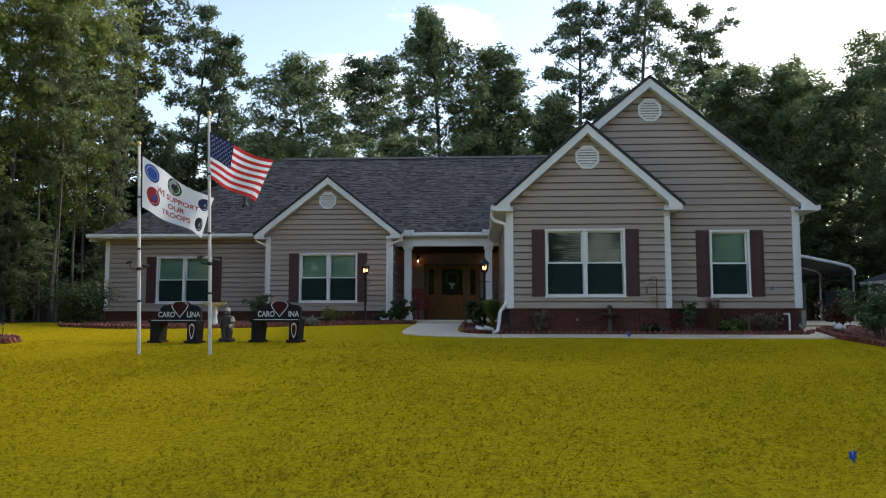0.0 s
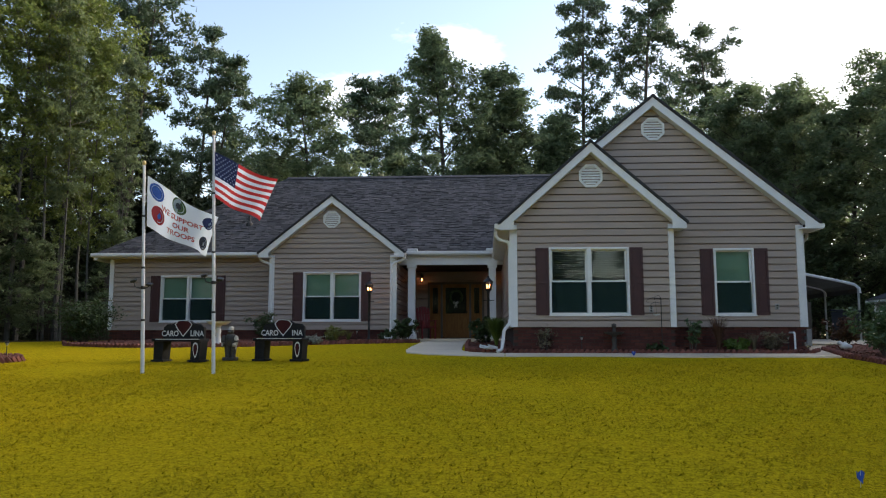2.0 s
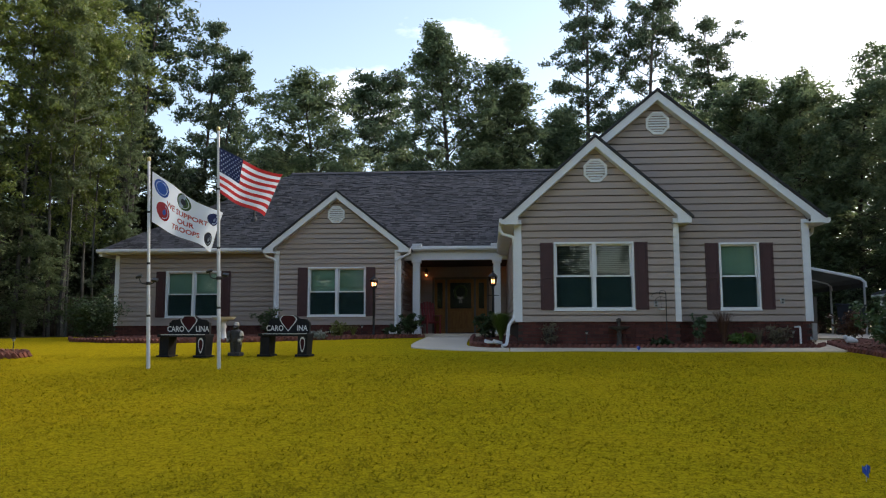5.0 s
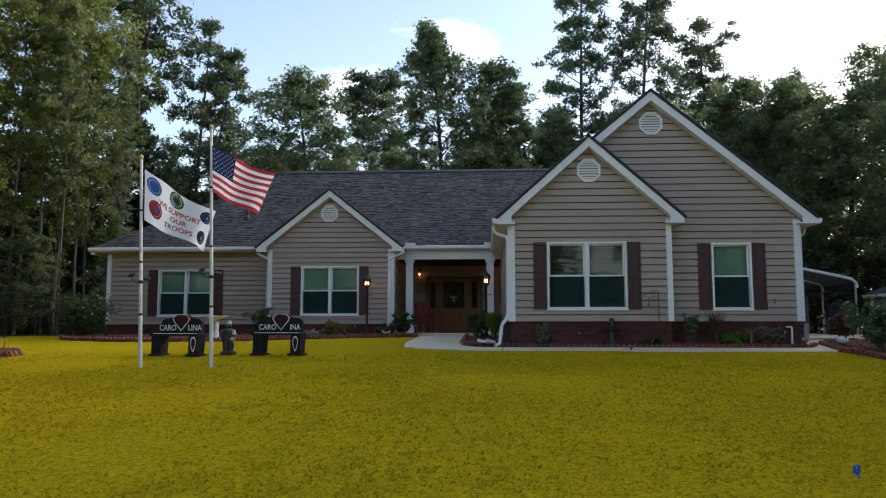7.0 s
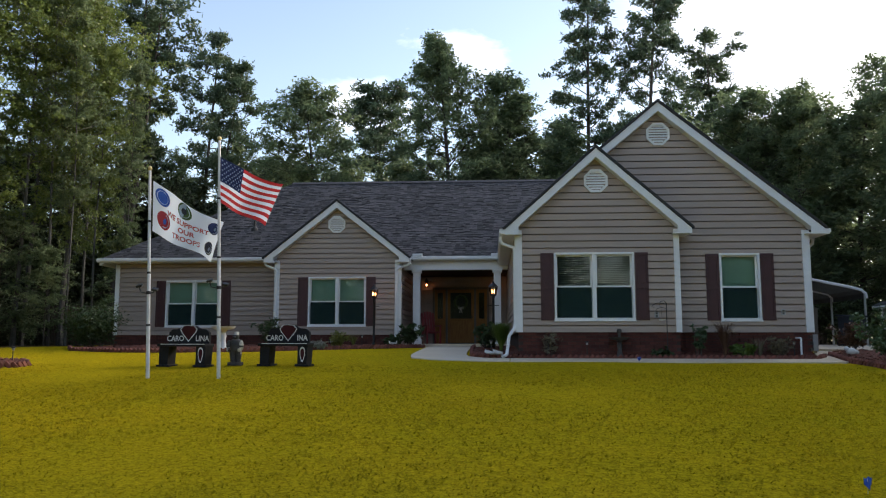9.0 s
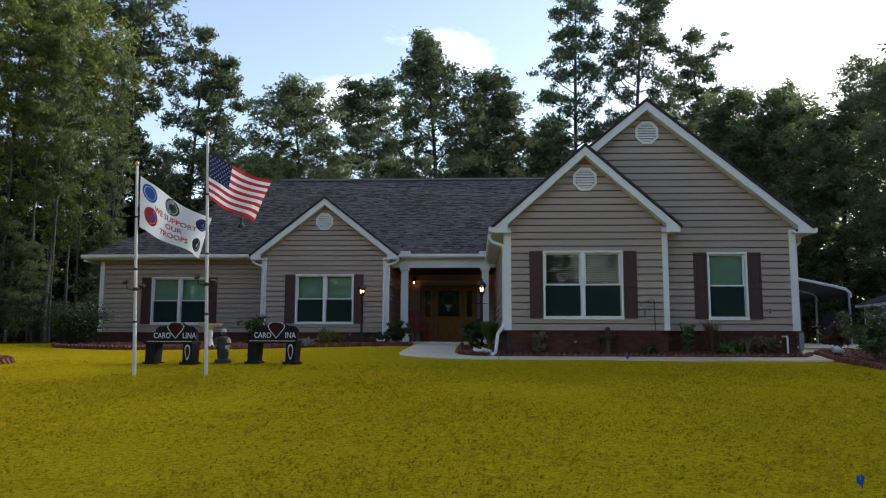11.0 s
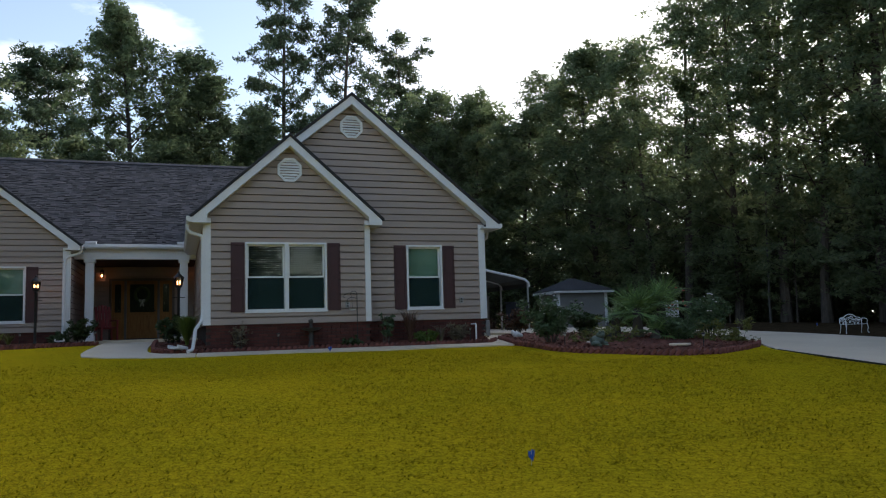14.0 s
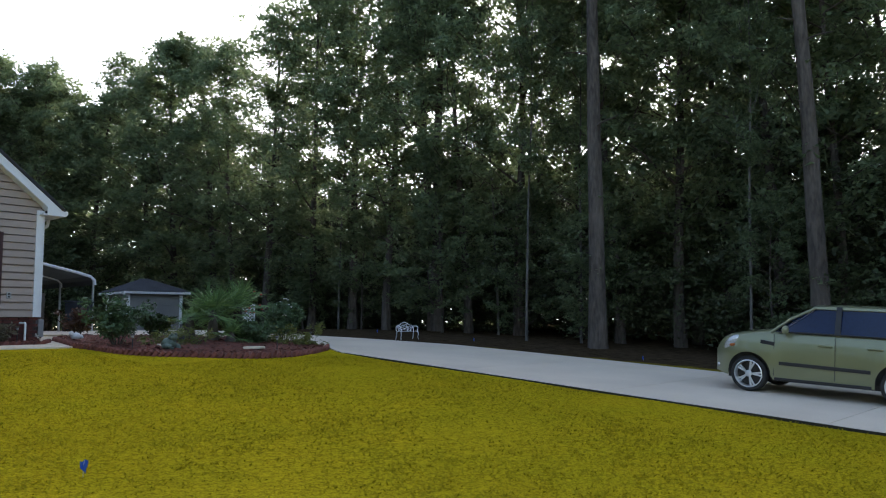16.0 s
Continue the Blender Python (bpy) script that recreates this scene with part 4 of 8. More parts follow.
def stem_line(rng, h, lean, n, wobble):
    return bent(rng, (0, 0, -0.3), (lean[0], lean[1], 1), h * 0.97 + 0.3, n, wobble, 0.05)


def on_line(line, f):
    k = max(0.0, min(0.999, f)) * (len(line) - 1)
    return line[int(k)].lerp(line[int(k) + 1], k - int(k))


def broadleaf(seed, h, profile, limbs, each, size, material, bark, label, trunk_r=0.17, lean=(0.0, 0.0), tuft=0.42, twigs=5, flat=0.6, rough=0.35, fill=240):
    """A forest broadleaf: tapered trunk, forking limbs that reach the crown's outline, and sprays of leaves along their twigs."""
    rng, rs = random.Random(seed), np.random.default_rng(seed)
    ob = thing("tree", (0, 0, 0), label, "tree", "trees at the wood's edge")
    trunk = stem_line(rng, h, lean, 11, 0.045)
    bm = B()
    tube(bm, trunk, [trunk_r * (1.3 if k == 0 else 1 - 0.9 * k / 10) for k in range(11)], 8)
    first = profile[0][0]
    tufts, reach = [tuple(trunk[-1])], [tuft]
    for i in range(limbs):
        f = first + (0.985 - first) * ((i + rng.random()) / limbs) ** 0.9
        p = on_line(trunk, f - 0.03)
        out = max(0.35, girth(profile, f)) * rng.uniform(1 - rough * 1.6, 1 + rough * 0.5)
        a = i * 2.4 + rng.uniform(-0.6, 0.6)
        line = bent(rng, p, (math.cos(a), math.sin(a), 0.15 + 0.75 * f), out * 1.30, 6, 0.20, 0.04)
        r = max(0.016, trunk_r * 0.36 * (1 - f * 0.75))
        tube(bm, line, [r * (1 - 0.8 * j / 5) for j in range(6)], 4, False)
        for k in range(twigs):
            g = 0.35 + 0.65 * (k + rng.random()) / twigs
            q = on_line(line, g)
            twig = bent(rng, q, (rng.uniform(-1, 1), rng.uniform(-1, 1), rng.uniform(-0.35, 0.7)), out * 0.32 * rng.uniform(0.5, 1.2) + 0.2, 4, 0.3)
            tube(bm, [twig[0], twig[3]], [r * 0.35, r * 0.12], 3, False)
            tufts += [tuple(twig[-1]), tuple(twig[2])]
            reach += [tuft * rng.uniform(0.6, 1.2), tuft * rng.uniform(0.45, 0.85)]
        tufts.append(tuple(line[-1]))
        reach.append(tuft * rng.uniform(0.6, 1.1))
    # small outer twigs fill the crown between the limbs
    for i in range(fill):
        f = first + (0.99 - first) * rng.random() ** 0.85
        a, out = rng.uniform(0, math.tau), girth(profile, f) * 1.2 * rng.uniform(0.30, 1.05)
        q = on_line(trunk, f) + Vector((math.cos(a) * out, math.sin(a) * out, rng.uniform(-0.3, 0.3)))
        tube(bm, [q, q.lerp(on_line(trunk, f - 0.06), 0.35)], [0.006, 0.014], 3, False)
        tufts.append(tuple(q))
        reach.append(tuft * rng.uniform(0.6, 1.25))
    part("trunk", bm, bark, ob, "", True)
    part("crown", sprays("crown", tufts, reach, each, size, material, rs, flat), material, ob)
    return ob


def pine(seed, h, profile, limbs, each, label, trunk_r=0.24, lean=(0.0, 0.0), twigs=9, tuft=0.50, fork=0.0, stubs=4):
    """A loblolly pine: a long bare trunk, crooked limbs and rounded tufts of needles; fork: a second leader beside the first."""
    rng, rs = random.Random(seed), np.random.default_rng(seed)
    ob = thing("pine_tree", (0, 0, 0), label, "tree", "tall pines behind the house")
    trunk = stem_line(rng, h, lean, 12, 0.022)
    bm = B()
    tube(bm, trunk, [trunk_r * (1.2 if k == 0 else 1 - 0.86 * k / 11) for k in range(12)], 10)
    leaders = [trunk]
    if fork:
        second = [p + Vector((fork * (0.15 + 0.85 * k / 11), 0.2 * k / 11, -0.10 * h * k / 11)) for k, p in enumerate(trunk)]
        tube(bm, second, [trunk_r * 0.85 * (1.2 if k == 0 else 1 - 0.86 * k / 11) for k in range(12)], 9)
        leaders.append(second)
    first = profile[0][0]
    tufts, reach = [tuple(t[-1]) for t in leaders], [tuft * 1.2] * len(leaders)
    for i in range(limbs):
        f = first + (0.985 - first) * (i + rng.random()) / limbs
        p = on_line(leaders[i % len(leaders)], f)
        out = max(0.4, girth(profile, f)) * rng.uniform(0.45, 1.12)
        a = i * 2.4 + rng.uniform(-0.7, 0.7)
        line = bent(rng, p, (math.cos(a), math.sin(a), 0.05 + 0.75 * f * rng.random()), out, 6, 0.20, 0.05)
        r = max(0.022, trunk_r * 0.25 * (1 - f * 0.55))
        tube(bm, line, [r * (1 - 0.7 * j / 5) for j in range(6)], 5)
        for k in range(twigs):
            g = 0.42 + 0.58 * (k + rng.random()) / twigs
            twig = bent(rng, on_line(line, g), (rng.uniform(-1, 1), rng.uniform(-1, 1), rng.uniform(-0.1, 0.8)), 0.35 + out * 0.28 * rng.random(), 3, 0.25)
            tube(bm, [twig[0], twig[2]], [r * 0.35, r * 0.15], 3, False)
            tufts.append(tuple(twig[-1]))
            reach.append(tuft * rng.uniform(0.65, 1.2))
        tufts.append(tuple(line[-1]))
        reach.append(tuft * rng.uniform(0.8, 1.25))
    # dead stubs on the bare trunk
    for k in range(stubs):
        f = first * rng.uniform(0.55, 1.0)
        a = rng.uniform(0, math.tau)
        tube(bm, bent(rng, on_line(trunk, f), (math.cos(a), math.sin(a), 0.2), rng.uniform(0.5, 1.4), 4, 0.25), [0.035, 0.028, 0.02, 0.01], 5)
    part("trunk", bm, BARK, ob, "", True)
    part("crown", needles("crown", tufts, reach, each, NEEDLE, rs), NEEDLE, ob)
    return ob


GREEN_TREE = "tall green broadleaf tree at the edge of the wood"
DOME = [(0.10, 1.0), (0.25, 2.6), (0.45, 3.0), (0.65, 2.8), (0.82, 2.0), (0.93, 1.2), (1.0, 0.5)]
SPIRE = [(0.10, 1.2), (0.25, 2.5), (0.45, 2.9), (0.62, 2.6), (0.76, 1.9), (0.88, 1.0), (1.0, 0.35)]
COLUMN = [(0.10, 0.9), (0.30, 1.8), (0.55, 2.1), (0.78, 1.9), (0.92, 1.2), (1.0, 0.5)]
OPEN = [(0.22, 1.2), (0.40, 2.2), (0.60, 2.6), (0.80, 2.4), (0.93, 1.5), (1.0, 0.6)]
LOW = [(0.05, 1.6), (0.25, 3.0), (0.50, 3.4), (0.75, 2.8), (0.92, 1.7), (1.0, 0.8)]
kinds = {
    "a": (broadleaf(11, 16.0, DOME, 42, 36, 0.104, LEAF, BARK, GREEN_TREE, 0.17, (0.02, 0.0), 0.50, 5, 0.85, 0.3, 330), 16.0),
    "b": (broadleaf(12, 19.0, SPIRE, 46, 36, 0.108, LEAF, BARK, "tall spire-topped broadleaf tree over the roof", 0.20, (0.0, 0.0), 0.50, 5, 0.85, 0.3, 340), 19.0),
    "k": (broadleaf(32, 17.0, COLUMN, 38, 35, 0.103, LEAF, BARK, "narrow leafy tree with a rounded top", 0.16, (-0.01, 0.0), 0.48, 5, 0.85, 0.3, 260), 17.0),
    "c": (broadleaf(13, 17.0, [(0.40, 0.9), (0.55, 2.0), (0.72, 2.6), (0.88, 2.2), (0.96, 1.3), (1.0, 0.6)], 30, 36, 0.076, LEAF_WARM, PALE_BARK, "tall thin tree with pale trunk, warm sunlight put into its leaf colour", 0.10, (0.03, 0.0), 0.48, 5, 0.6, 0.5, 90), 17.0),
    "d": (broadleaf(14, 17.0, OPEN, 32, 35, 0.086, LEAF, BARK, "open-crowned tree with sky between its leaves", 0.17, (0.02, -0.02), 0.46, 5, 0.8, 0.5, 230), 17.0),
    "m": (broadleaf(34, 17.0, COLUMN, 32, 35, 0.086, LEAF, BARK, "slim open tree with sky between its leaves", 0.13, (-0.02, 0.01), 0.46, 5, 0.8, 0.5, 200), 17.0),
    "e": (broadleaf(15, 14.0, LOW, 24, 26, 0.165, LEAF, BARK, "leafy tree deep in the wood", 0.15, (0.03, 0.0), 0.72, 4, 0.6, 0.35, 130), 14.0),
    "v": (broadleaf(35, 8.0, [(0.04, 1.6), (0.25, 2.4), (0.50, 2.4), (0.78, 1.8), (1.0, 0.5)], 26, 34, 0.105, SHADE_LEAF, BARK, "understory tree with the wood's shade in its leaf colour", 0.07, (0.03, 0.0), 0.50, 4, 0.7, 0.35, 130), 8.0),
    "f": (broadleaf(16, 6.5, [(0.12, 0.8), (0.4, 1.5), (0.7, 1.3), (1.0, 0.4)], 20, 30, 0.075, LEAF, BARK, "young understory tree at the wood's edge", 0.045, (0.05, 0.0), 0.36, 4, 0.6, 0.35, 60), 6.5),
    "g": (broadleaf(17, 18.0, [(0.44, 0.8), (0.60, 1.8), (0.8, 2.1), (0.95, 1.4), (1.0, 0.5)], 24, 38, 0.072, LEAF_WARM, PALE_BARK, "slender pale-trunked tree with sparse leafy limbs", 0.080, (0.04, 0.0), 0.50, 5, 0.42, 0.5, 110), 18.0),
    "w": (broadleaf(19, 17.0, [(0.30, 1.4), (0.45, 2.6), (0.65, 2.9), (0.84, 2.4), (0.95, 1.5), (1.0, 0.6)], 34, 36, 0.080, LEAF_WARM, PALE_BARK, "leafy yellow-green tree on a slim pale trunk", 0.095, (0.03, 0.0), 0.44, 5, 0.5, 0.5, 70), 17.0),
    "h": (broadleaf(18, 18.0, [(0.38, 0.8), (0.6, 1.7), (0.85, 1.6), (1.0, 0.5)], 22, 36, 0.074, LEAF, PALE_BARK, "slender tree with a pale trunk at the wood's edge", 0.060, (0.03, 0.02), 0.44, 5, 0.5, 0.5, 90), 18.0),
    "p": (pine(21, 26.0, [(0.50, 2.6), (0.66, 3.3), (0.80, 3.2), (0.92, 2.2), (1.0, 0.9)], 34, 48, "tall pine with a bare trunk and tufted crown", 0.27), 26.0),
    "t": (pine(26, 26.0, [(0.40, 3.2), (0.55, 4.2), (0.72, 3.8), (0.88, 2.6), (1.0, 1.0)], 48, 48, "broad tall pine with a dense tufted crown", 0.26), 26.0),
    "q": (pine(22, 21.0, [(0.22, 4.0), (0.34, 4.8), (0.50, 3.9), (0.70, 2.6), (0.88, 1.5), (1.0, 0.6)], 64, 48, "dark twin-stemmed pine rising beside the roof", 0.20, (0.0, 0.0), 9, 0.52, 1.7), 21.0),
    "r": (pine(23, 19.0, [(0.54, 2.8), (0.68, 3.4), (0.84, 3.0), (0.94, 2.2), (1.0, 1.2)], 40, 50, "round-crowned pine in the wood behind", 0.18, (0.0, 0.0), 9, 0.52), 19.0),
    "s": (pine(24, 22.0, [(0.60, 3.0), (0.68, 2.6), (0.74, 1.0), (0.86, 1.5), (0.93, 2.2), (1.0, 1.2)], 26, 48, "broken-topped pine with a thin crown", 0.19, (0.05, 0.0), 7, 0.48), 22.0),
    "u": (pine(25, 23.0, [(0.44, 0.8), (0.58, 0.9), (0.65, 2.3), (0.78, 2.8), (0.92, 2.4), (1.0, 1.4)], 36, 50, "leaning forked pine with a high spreading crown", 0.20, (0.115, 0.0), 9, 0.52, 0.8, 7), 23.0),
}
planted = set()


def grow(kind, x, y, h, wide=1.0, turn=0.0, lean=0.0):
    """Plants a tree of that kind, height and breadth; the first of a kind is the model itself."""
    model, tall = kinds[kind]
    k = h / tall
    m = pose(x, y, ground_z(x, y) - 0.05, lean, 0, turn) @ Matrix.Diagonal((k * wide, k * wide, k, 1))
    if kind in planted:
        return copy_thing(model, m @ Matrix.Diagonal((*(1 / v for v in model.scale), 1)))
    planted.add(kind)
    model.matrix_basis = m
    return model


# behind the house, across the skyline
for row in (("q", -18.3, 46.8, 20.6, 0.90, 0), ("a", -10.4, 44.6, 16.2, 1.28, 20), ("k", -13.2, 47.6, 12.4, 1.2, 200), ("r", -8.2, 55.4, 19.3, 1.05, 60), ("b", -2.1, 45.9, 19.9, 1.12, 0), ("k", 0.5, 47.5, 15.6, 1.3, 90), ("k", 1.9, 48.0, 17.5, 1.40, 0), ("k", 4.2, 49.5, 15.4, 1.3, 190), ("m", 5.6, 49.0, 13.0, 1.3, 40),
            ("a", -14.8, 50.0, 13.0, 1.1, 300), ("p", 6.5, 51.5, 26.8, 0.90, 150), ("t", 10.6, 52.7, 27.0, 0.92, 0), ("s", 17.2, 55.4, 22.6, 1.15, 180), ("a", 11.8, 47.5, 14.6, 1.25, 45), ("a", 14.9, 45.0, 15.2, 1.3, 130), ("a", 17.1, 43.0, 14.9, 1.25, 250), ("k", 19.4, 41.6, 13.6, 1.6, 70), ("d", 20.6, 37.6, 14.8, 1.30, 210)):
    grow(*row)
for k, (x, h) in enumerate(((-14.0, 12.4), (-11.6, 12.6), (-6.3, 10.8), (-4.6, 12.8), (-1.0, 13.6), (1.9, 14.2), (4.2, 13.4), (8.8, 13.4), (13.2, 14.0), (17.6, 15.0), (21.5, 14.0))):
    grow("e", x, 51.5 + (k * 7 % 5) * 0.6, h, 1.15, k * 77)
for k, (x, y, h) in enumerate(((14.8, 48.0, 14.0), (18.8, 45.6, 14.4), (22.0, 42.0, 12.6), (23.6, 38.4, 11.4), (25.0, 34.6, 10.2), (26.0, 31.0, 8.8))):
    grow("e", x, y, h, 1.2, k * 101)
# the wood beside the lawn, beyond the bedroom wing
for row in (("g", -19.8, 31.4, 20.0, 1.2), ("w", -19.0, 29.6, 17.0, 1.0), ("w", -17.8, 32.6, 15.5, 0.9), ("g", -17.9, 30.2, 18.0, 0.9), ("c", -18.9, 32.8, 18.5, 1.2), ("w", -20.6, 28.0, 17.5, 1.0), ("h", -17.05, 30.0, 16.0, 0.9), ("w", -16.7, 31.4, 13.2, 0.75), ("h", -15.95, 32.2, 13.5, 0.7), ("c", -21.0, 26.6, 19.0, 1.2), ("g", -20.0, 34.6, 18.0, 1.1),
            ("u", -18.7, 36.3, 22.5, 1.0), ("v", -20.8, 41.0, 10.5, 1.2), ("v", -18.9, 43.0, 10.0, 1.2), ("v", -17.0, 44.2, 9.6, 1.1), ("v", -22.6, 38.0, 10.0, 1.2), ("v", -15.2, 45.2, 8.5, 1.1), ("c", -21.0, 23.5, 18.0, 1.1), ("f", -15.6, 32.0, 5.0, 1.1), ("f", -17.6, 29.4, 4.2, 1.2), ("f", -19.4, 29.0, 5.5, 1.3), ("m", -17.0, 40.5, 11.0, 0.8)):
    grow(*row, turn=0 if row[0] == "u" else row[1] * 53)
# unseen trees added along the lawn's side to hold back sky light
for k, y in enumerate((16.5, 11.5, 6.5, 1.5)):
    grow("e", -20.5 - (k % 2) * 1.5, y, 16.0 + (k * 3 % 4) * 0.7, 1.3, k * 83)
# the wood beyond the drive
for row in (("k", 20.8, 35.4, 14.8, 1.45), ("d", 21.2, 32.6, 15.0, 1.25), ("m", 21.0, 30.6, 14.2, 1.35), ("d", 21.6, 29.0, 15.4, 1.25), ("m", 22.2, 26.6, 16.3, 1.4), ("d", 22.6, 24.4, 17.2, 1.15), ("m", 22.4, 22.2, 17.6, 1.3), ("d", 23.4, 20.6, 18.2, 1.1), ("m", 23.2, 18.6, 18.0, 1.2), ("d", 24.0, 16.8, 19.0, 1.1),
            ("h", 21.6, 14.9, 16.0, 0.9), ("b", 25.4, 15.0, 18.5, 0.9), ("m", 24.4, 12.9, 18.0, 1.2), ("d", 24.8, 10.9, 18.0, 1.1), ("k", 26.0, 9.6, 18.0, 1.1), ("d", 24.6, 7.6, 18.0, 1.1), ("m", 24.0, 5.6, 17.5, 1.2), ("k", 26.2, 4.2, 18.0, 1.2), ("a", 27.5, 11.4, 17.5, 1.1), ("a", 27.6, 7.2, 13.2, 1.0), ("b", 24.5, 0.5, 18.0, 1.0), ("d", 23.5, -4.0, 17.0, 1.1)):
    grow(*row, turn=row[2] * 61)
for x, y, h in ((20.9, 11.85, 26.0), (22.0, 5.85, 25.0), (23.0, 20.0, 23.0)):
    grow("p", x, y, h, 1.0, y * 40)
for x, y, h in ((23.6, 17.5, 17.0), (22.6, 13.4, 16.0), (22.0, 7.7, 15.5), (21.8, 24.4, 15.0), (22.2, 28.2, 14.5)):
    grow("h", x, y, h, 0.85, x * 90)
rng = random.Random(31)
for k in range(8):
    grow("f", 22.4 + rng.uniform(-0.4, 1.6), 4.0 + 4.0 * k + rng.uniform(-1, 1), rng.uniform(4.0, 7.5), 1.1, rng.uniform(0, 360))
# deeper in the wood
for k in range(4):
    grow("e", 29.5 + rng.uniform(-1.0, 1.5), -4 + 8.0 * k + rng.uniform(-1, 1), rng.uniform(8.0, 9.5), 1.1, rng.uniform(0, 360))
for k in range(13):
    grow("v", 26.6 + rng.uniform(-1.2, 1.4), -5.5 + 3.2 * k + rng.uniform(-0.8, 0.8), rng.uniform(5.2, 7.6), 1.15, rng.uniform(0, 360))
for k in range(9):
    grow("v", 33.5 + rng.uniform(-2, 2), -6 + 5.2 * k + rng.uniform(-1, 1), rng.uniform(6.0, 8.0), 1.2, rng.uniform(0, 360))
for k in range(12):
    grow("e", -22 + 4.2 * k + rng.uniform(-1, 1), 56 + rng.uniform(-3, 3), rng.uniform(9, 11.0), 1.25, rng.uniform(0, 360))
for k in range(6):
    grow("e", -26.5 + rng.uniform(-2, 2), 20 + 5.0 * k + rng.uniform(-1, 1), rng.uniform(10, 13), 1.2, rng.uniform(0, 360))
# unseen trees added behind the lawn to darken what the window panes reflect
for x in (-21, -14.5, -8.5, -2.5, 3.6, 19.0, 24.5):
    grow("e", x + rng.uniform(-0.5, 0.5), -29 + rng.uniform(-1.5, 1.5), rng.uniform(16, 18), 1.0, rng.uniform(0, 360))
for x, y in ((-5.5, -33.5), (0.5, -33.0)):
    grow("e", x, y, 17.0, 1.1, x * 50)

# low growth along the edges of the wood, its colour darkened for shade
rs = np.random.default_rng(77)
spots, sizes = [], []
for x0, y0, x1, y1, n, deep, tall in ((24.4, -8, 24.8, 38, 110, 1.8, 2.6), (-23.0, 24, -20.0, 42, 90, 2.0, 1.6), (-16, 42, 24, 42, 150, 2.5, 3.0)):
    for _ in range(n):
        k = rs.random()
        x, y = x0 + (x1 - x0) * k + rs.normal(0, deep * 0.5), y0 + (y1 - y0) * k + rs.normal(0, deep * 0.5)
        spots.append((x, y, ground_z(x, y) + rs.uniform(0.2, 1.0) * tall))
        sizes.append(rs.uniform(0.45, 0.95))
tagged(part("undergrowth", leaf_mesh("undergrowth", spots, sizes, 75000, 0.082, SHADE_LEAF, rs), SHADE_LEAF, None), "leafy undergrowth along the wood's edge, coloured dark for shade", "undergrowth", "", "stuff")

spots, sizes = [], []
# the two ranks near y -40 are unseen, added to darken pane reflections
for x0, y0, x1, y1, n in ((38, -45, 38, 62, 300), (-36, 66, 44, 64, 260), (-34, 6, -31, 66, 160), (-40, -42, 9.6, -40, 320), (16.0, -40, 40, -42, 150)):
    for _ in range(n):
        k = rs.random()
        x, y = x0 + (x1 - x0) * k + rs.normal(0, 1.2), y0 + (y1 - y0) * k + rs.normal(0, 1.2)
        spots.append((x, y, ground_z(x, y) + (13.0 * rs.random() if y0 < -39 and y1 < -39 else 6.0 * rs.random() ** 1.5)))
        sizes.append(rs.uniform(0.9, 1.5))
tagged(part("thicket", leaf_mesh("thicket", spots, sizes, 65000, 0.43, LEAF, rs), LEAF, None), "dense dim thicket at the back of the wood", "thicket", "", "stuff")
# low leafage in several ranks all round, the wood's dimness put into its colour
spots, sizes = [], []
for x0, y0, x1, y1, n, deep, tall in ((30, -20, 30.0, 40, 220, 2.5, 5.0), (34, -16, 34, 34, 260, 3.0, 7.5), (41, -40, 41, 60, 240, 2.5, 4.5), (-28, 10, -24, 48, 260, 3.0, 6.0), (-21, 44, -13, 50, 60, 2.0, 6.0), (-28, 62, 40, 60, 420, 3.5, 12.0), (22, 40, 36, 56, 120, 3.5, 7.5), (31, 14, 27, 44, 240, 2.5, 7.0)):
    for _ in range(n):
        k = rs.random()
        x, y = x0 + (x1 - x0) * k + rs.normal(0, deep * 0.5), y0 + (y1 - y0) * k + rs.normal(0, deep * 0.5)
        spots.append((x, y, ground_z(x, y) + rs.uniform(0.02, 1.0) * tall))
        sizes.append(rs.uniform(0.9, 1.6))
tagged(part("far_woods", leaf_mesh("far_woods", spots, sizes, 130000, 0.22, SHADE_LEAF, rs), SHADE_LEAF, None), "leafage deep in the surrounding wood, coloured dim for shade", "woods", "", "stuff")

# ---- things on the lawn ----
def text_mesh(words, size):
    """Flat lettering in the built-in font, centred, as a mesh in x and y."""
    cu = bpy.data.curves.new("letters", "FONT")
    cu.offset = size * 0.022
    cu.body, cu.size, cu.align_x, cu.align_y, cu.resolution_u = words, size, "CENTER", "CENTER", 3
    ob = new("letters", cu)
    bpy.context.view_layer.update()
    me = bpy.data.meshes.new_from_object(ob.evaluated_get(bpy.context.evaluated_depsgraph_get()))
    bpy.data.objects.remove(ob)
    bpy.data.curves.remove(cu)
    return me


def bent_text(words, size, place, stretch=1.0):
    """Lettering laid by place(x, y) onto a surface."""
    bm = B()
    bm.from_mesh(text_mesh(words, size))
    bmesh.ops.triangulate(bm, faces=bm.faces)
    bmesh.ops.subdivide_edges(bm, edges=[e for e in bm.edges if e.calc_length() > size * 0.5], cuts=1)
    for v in bm.verts:
        v.co = place(v.co.x * stretch, v.co.y)
    return bm


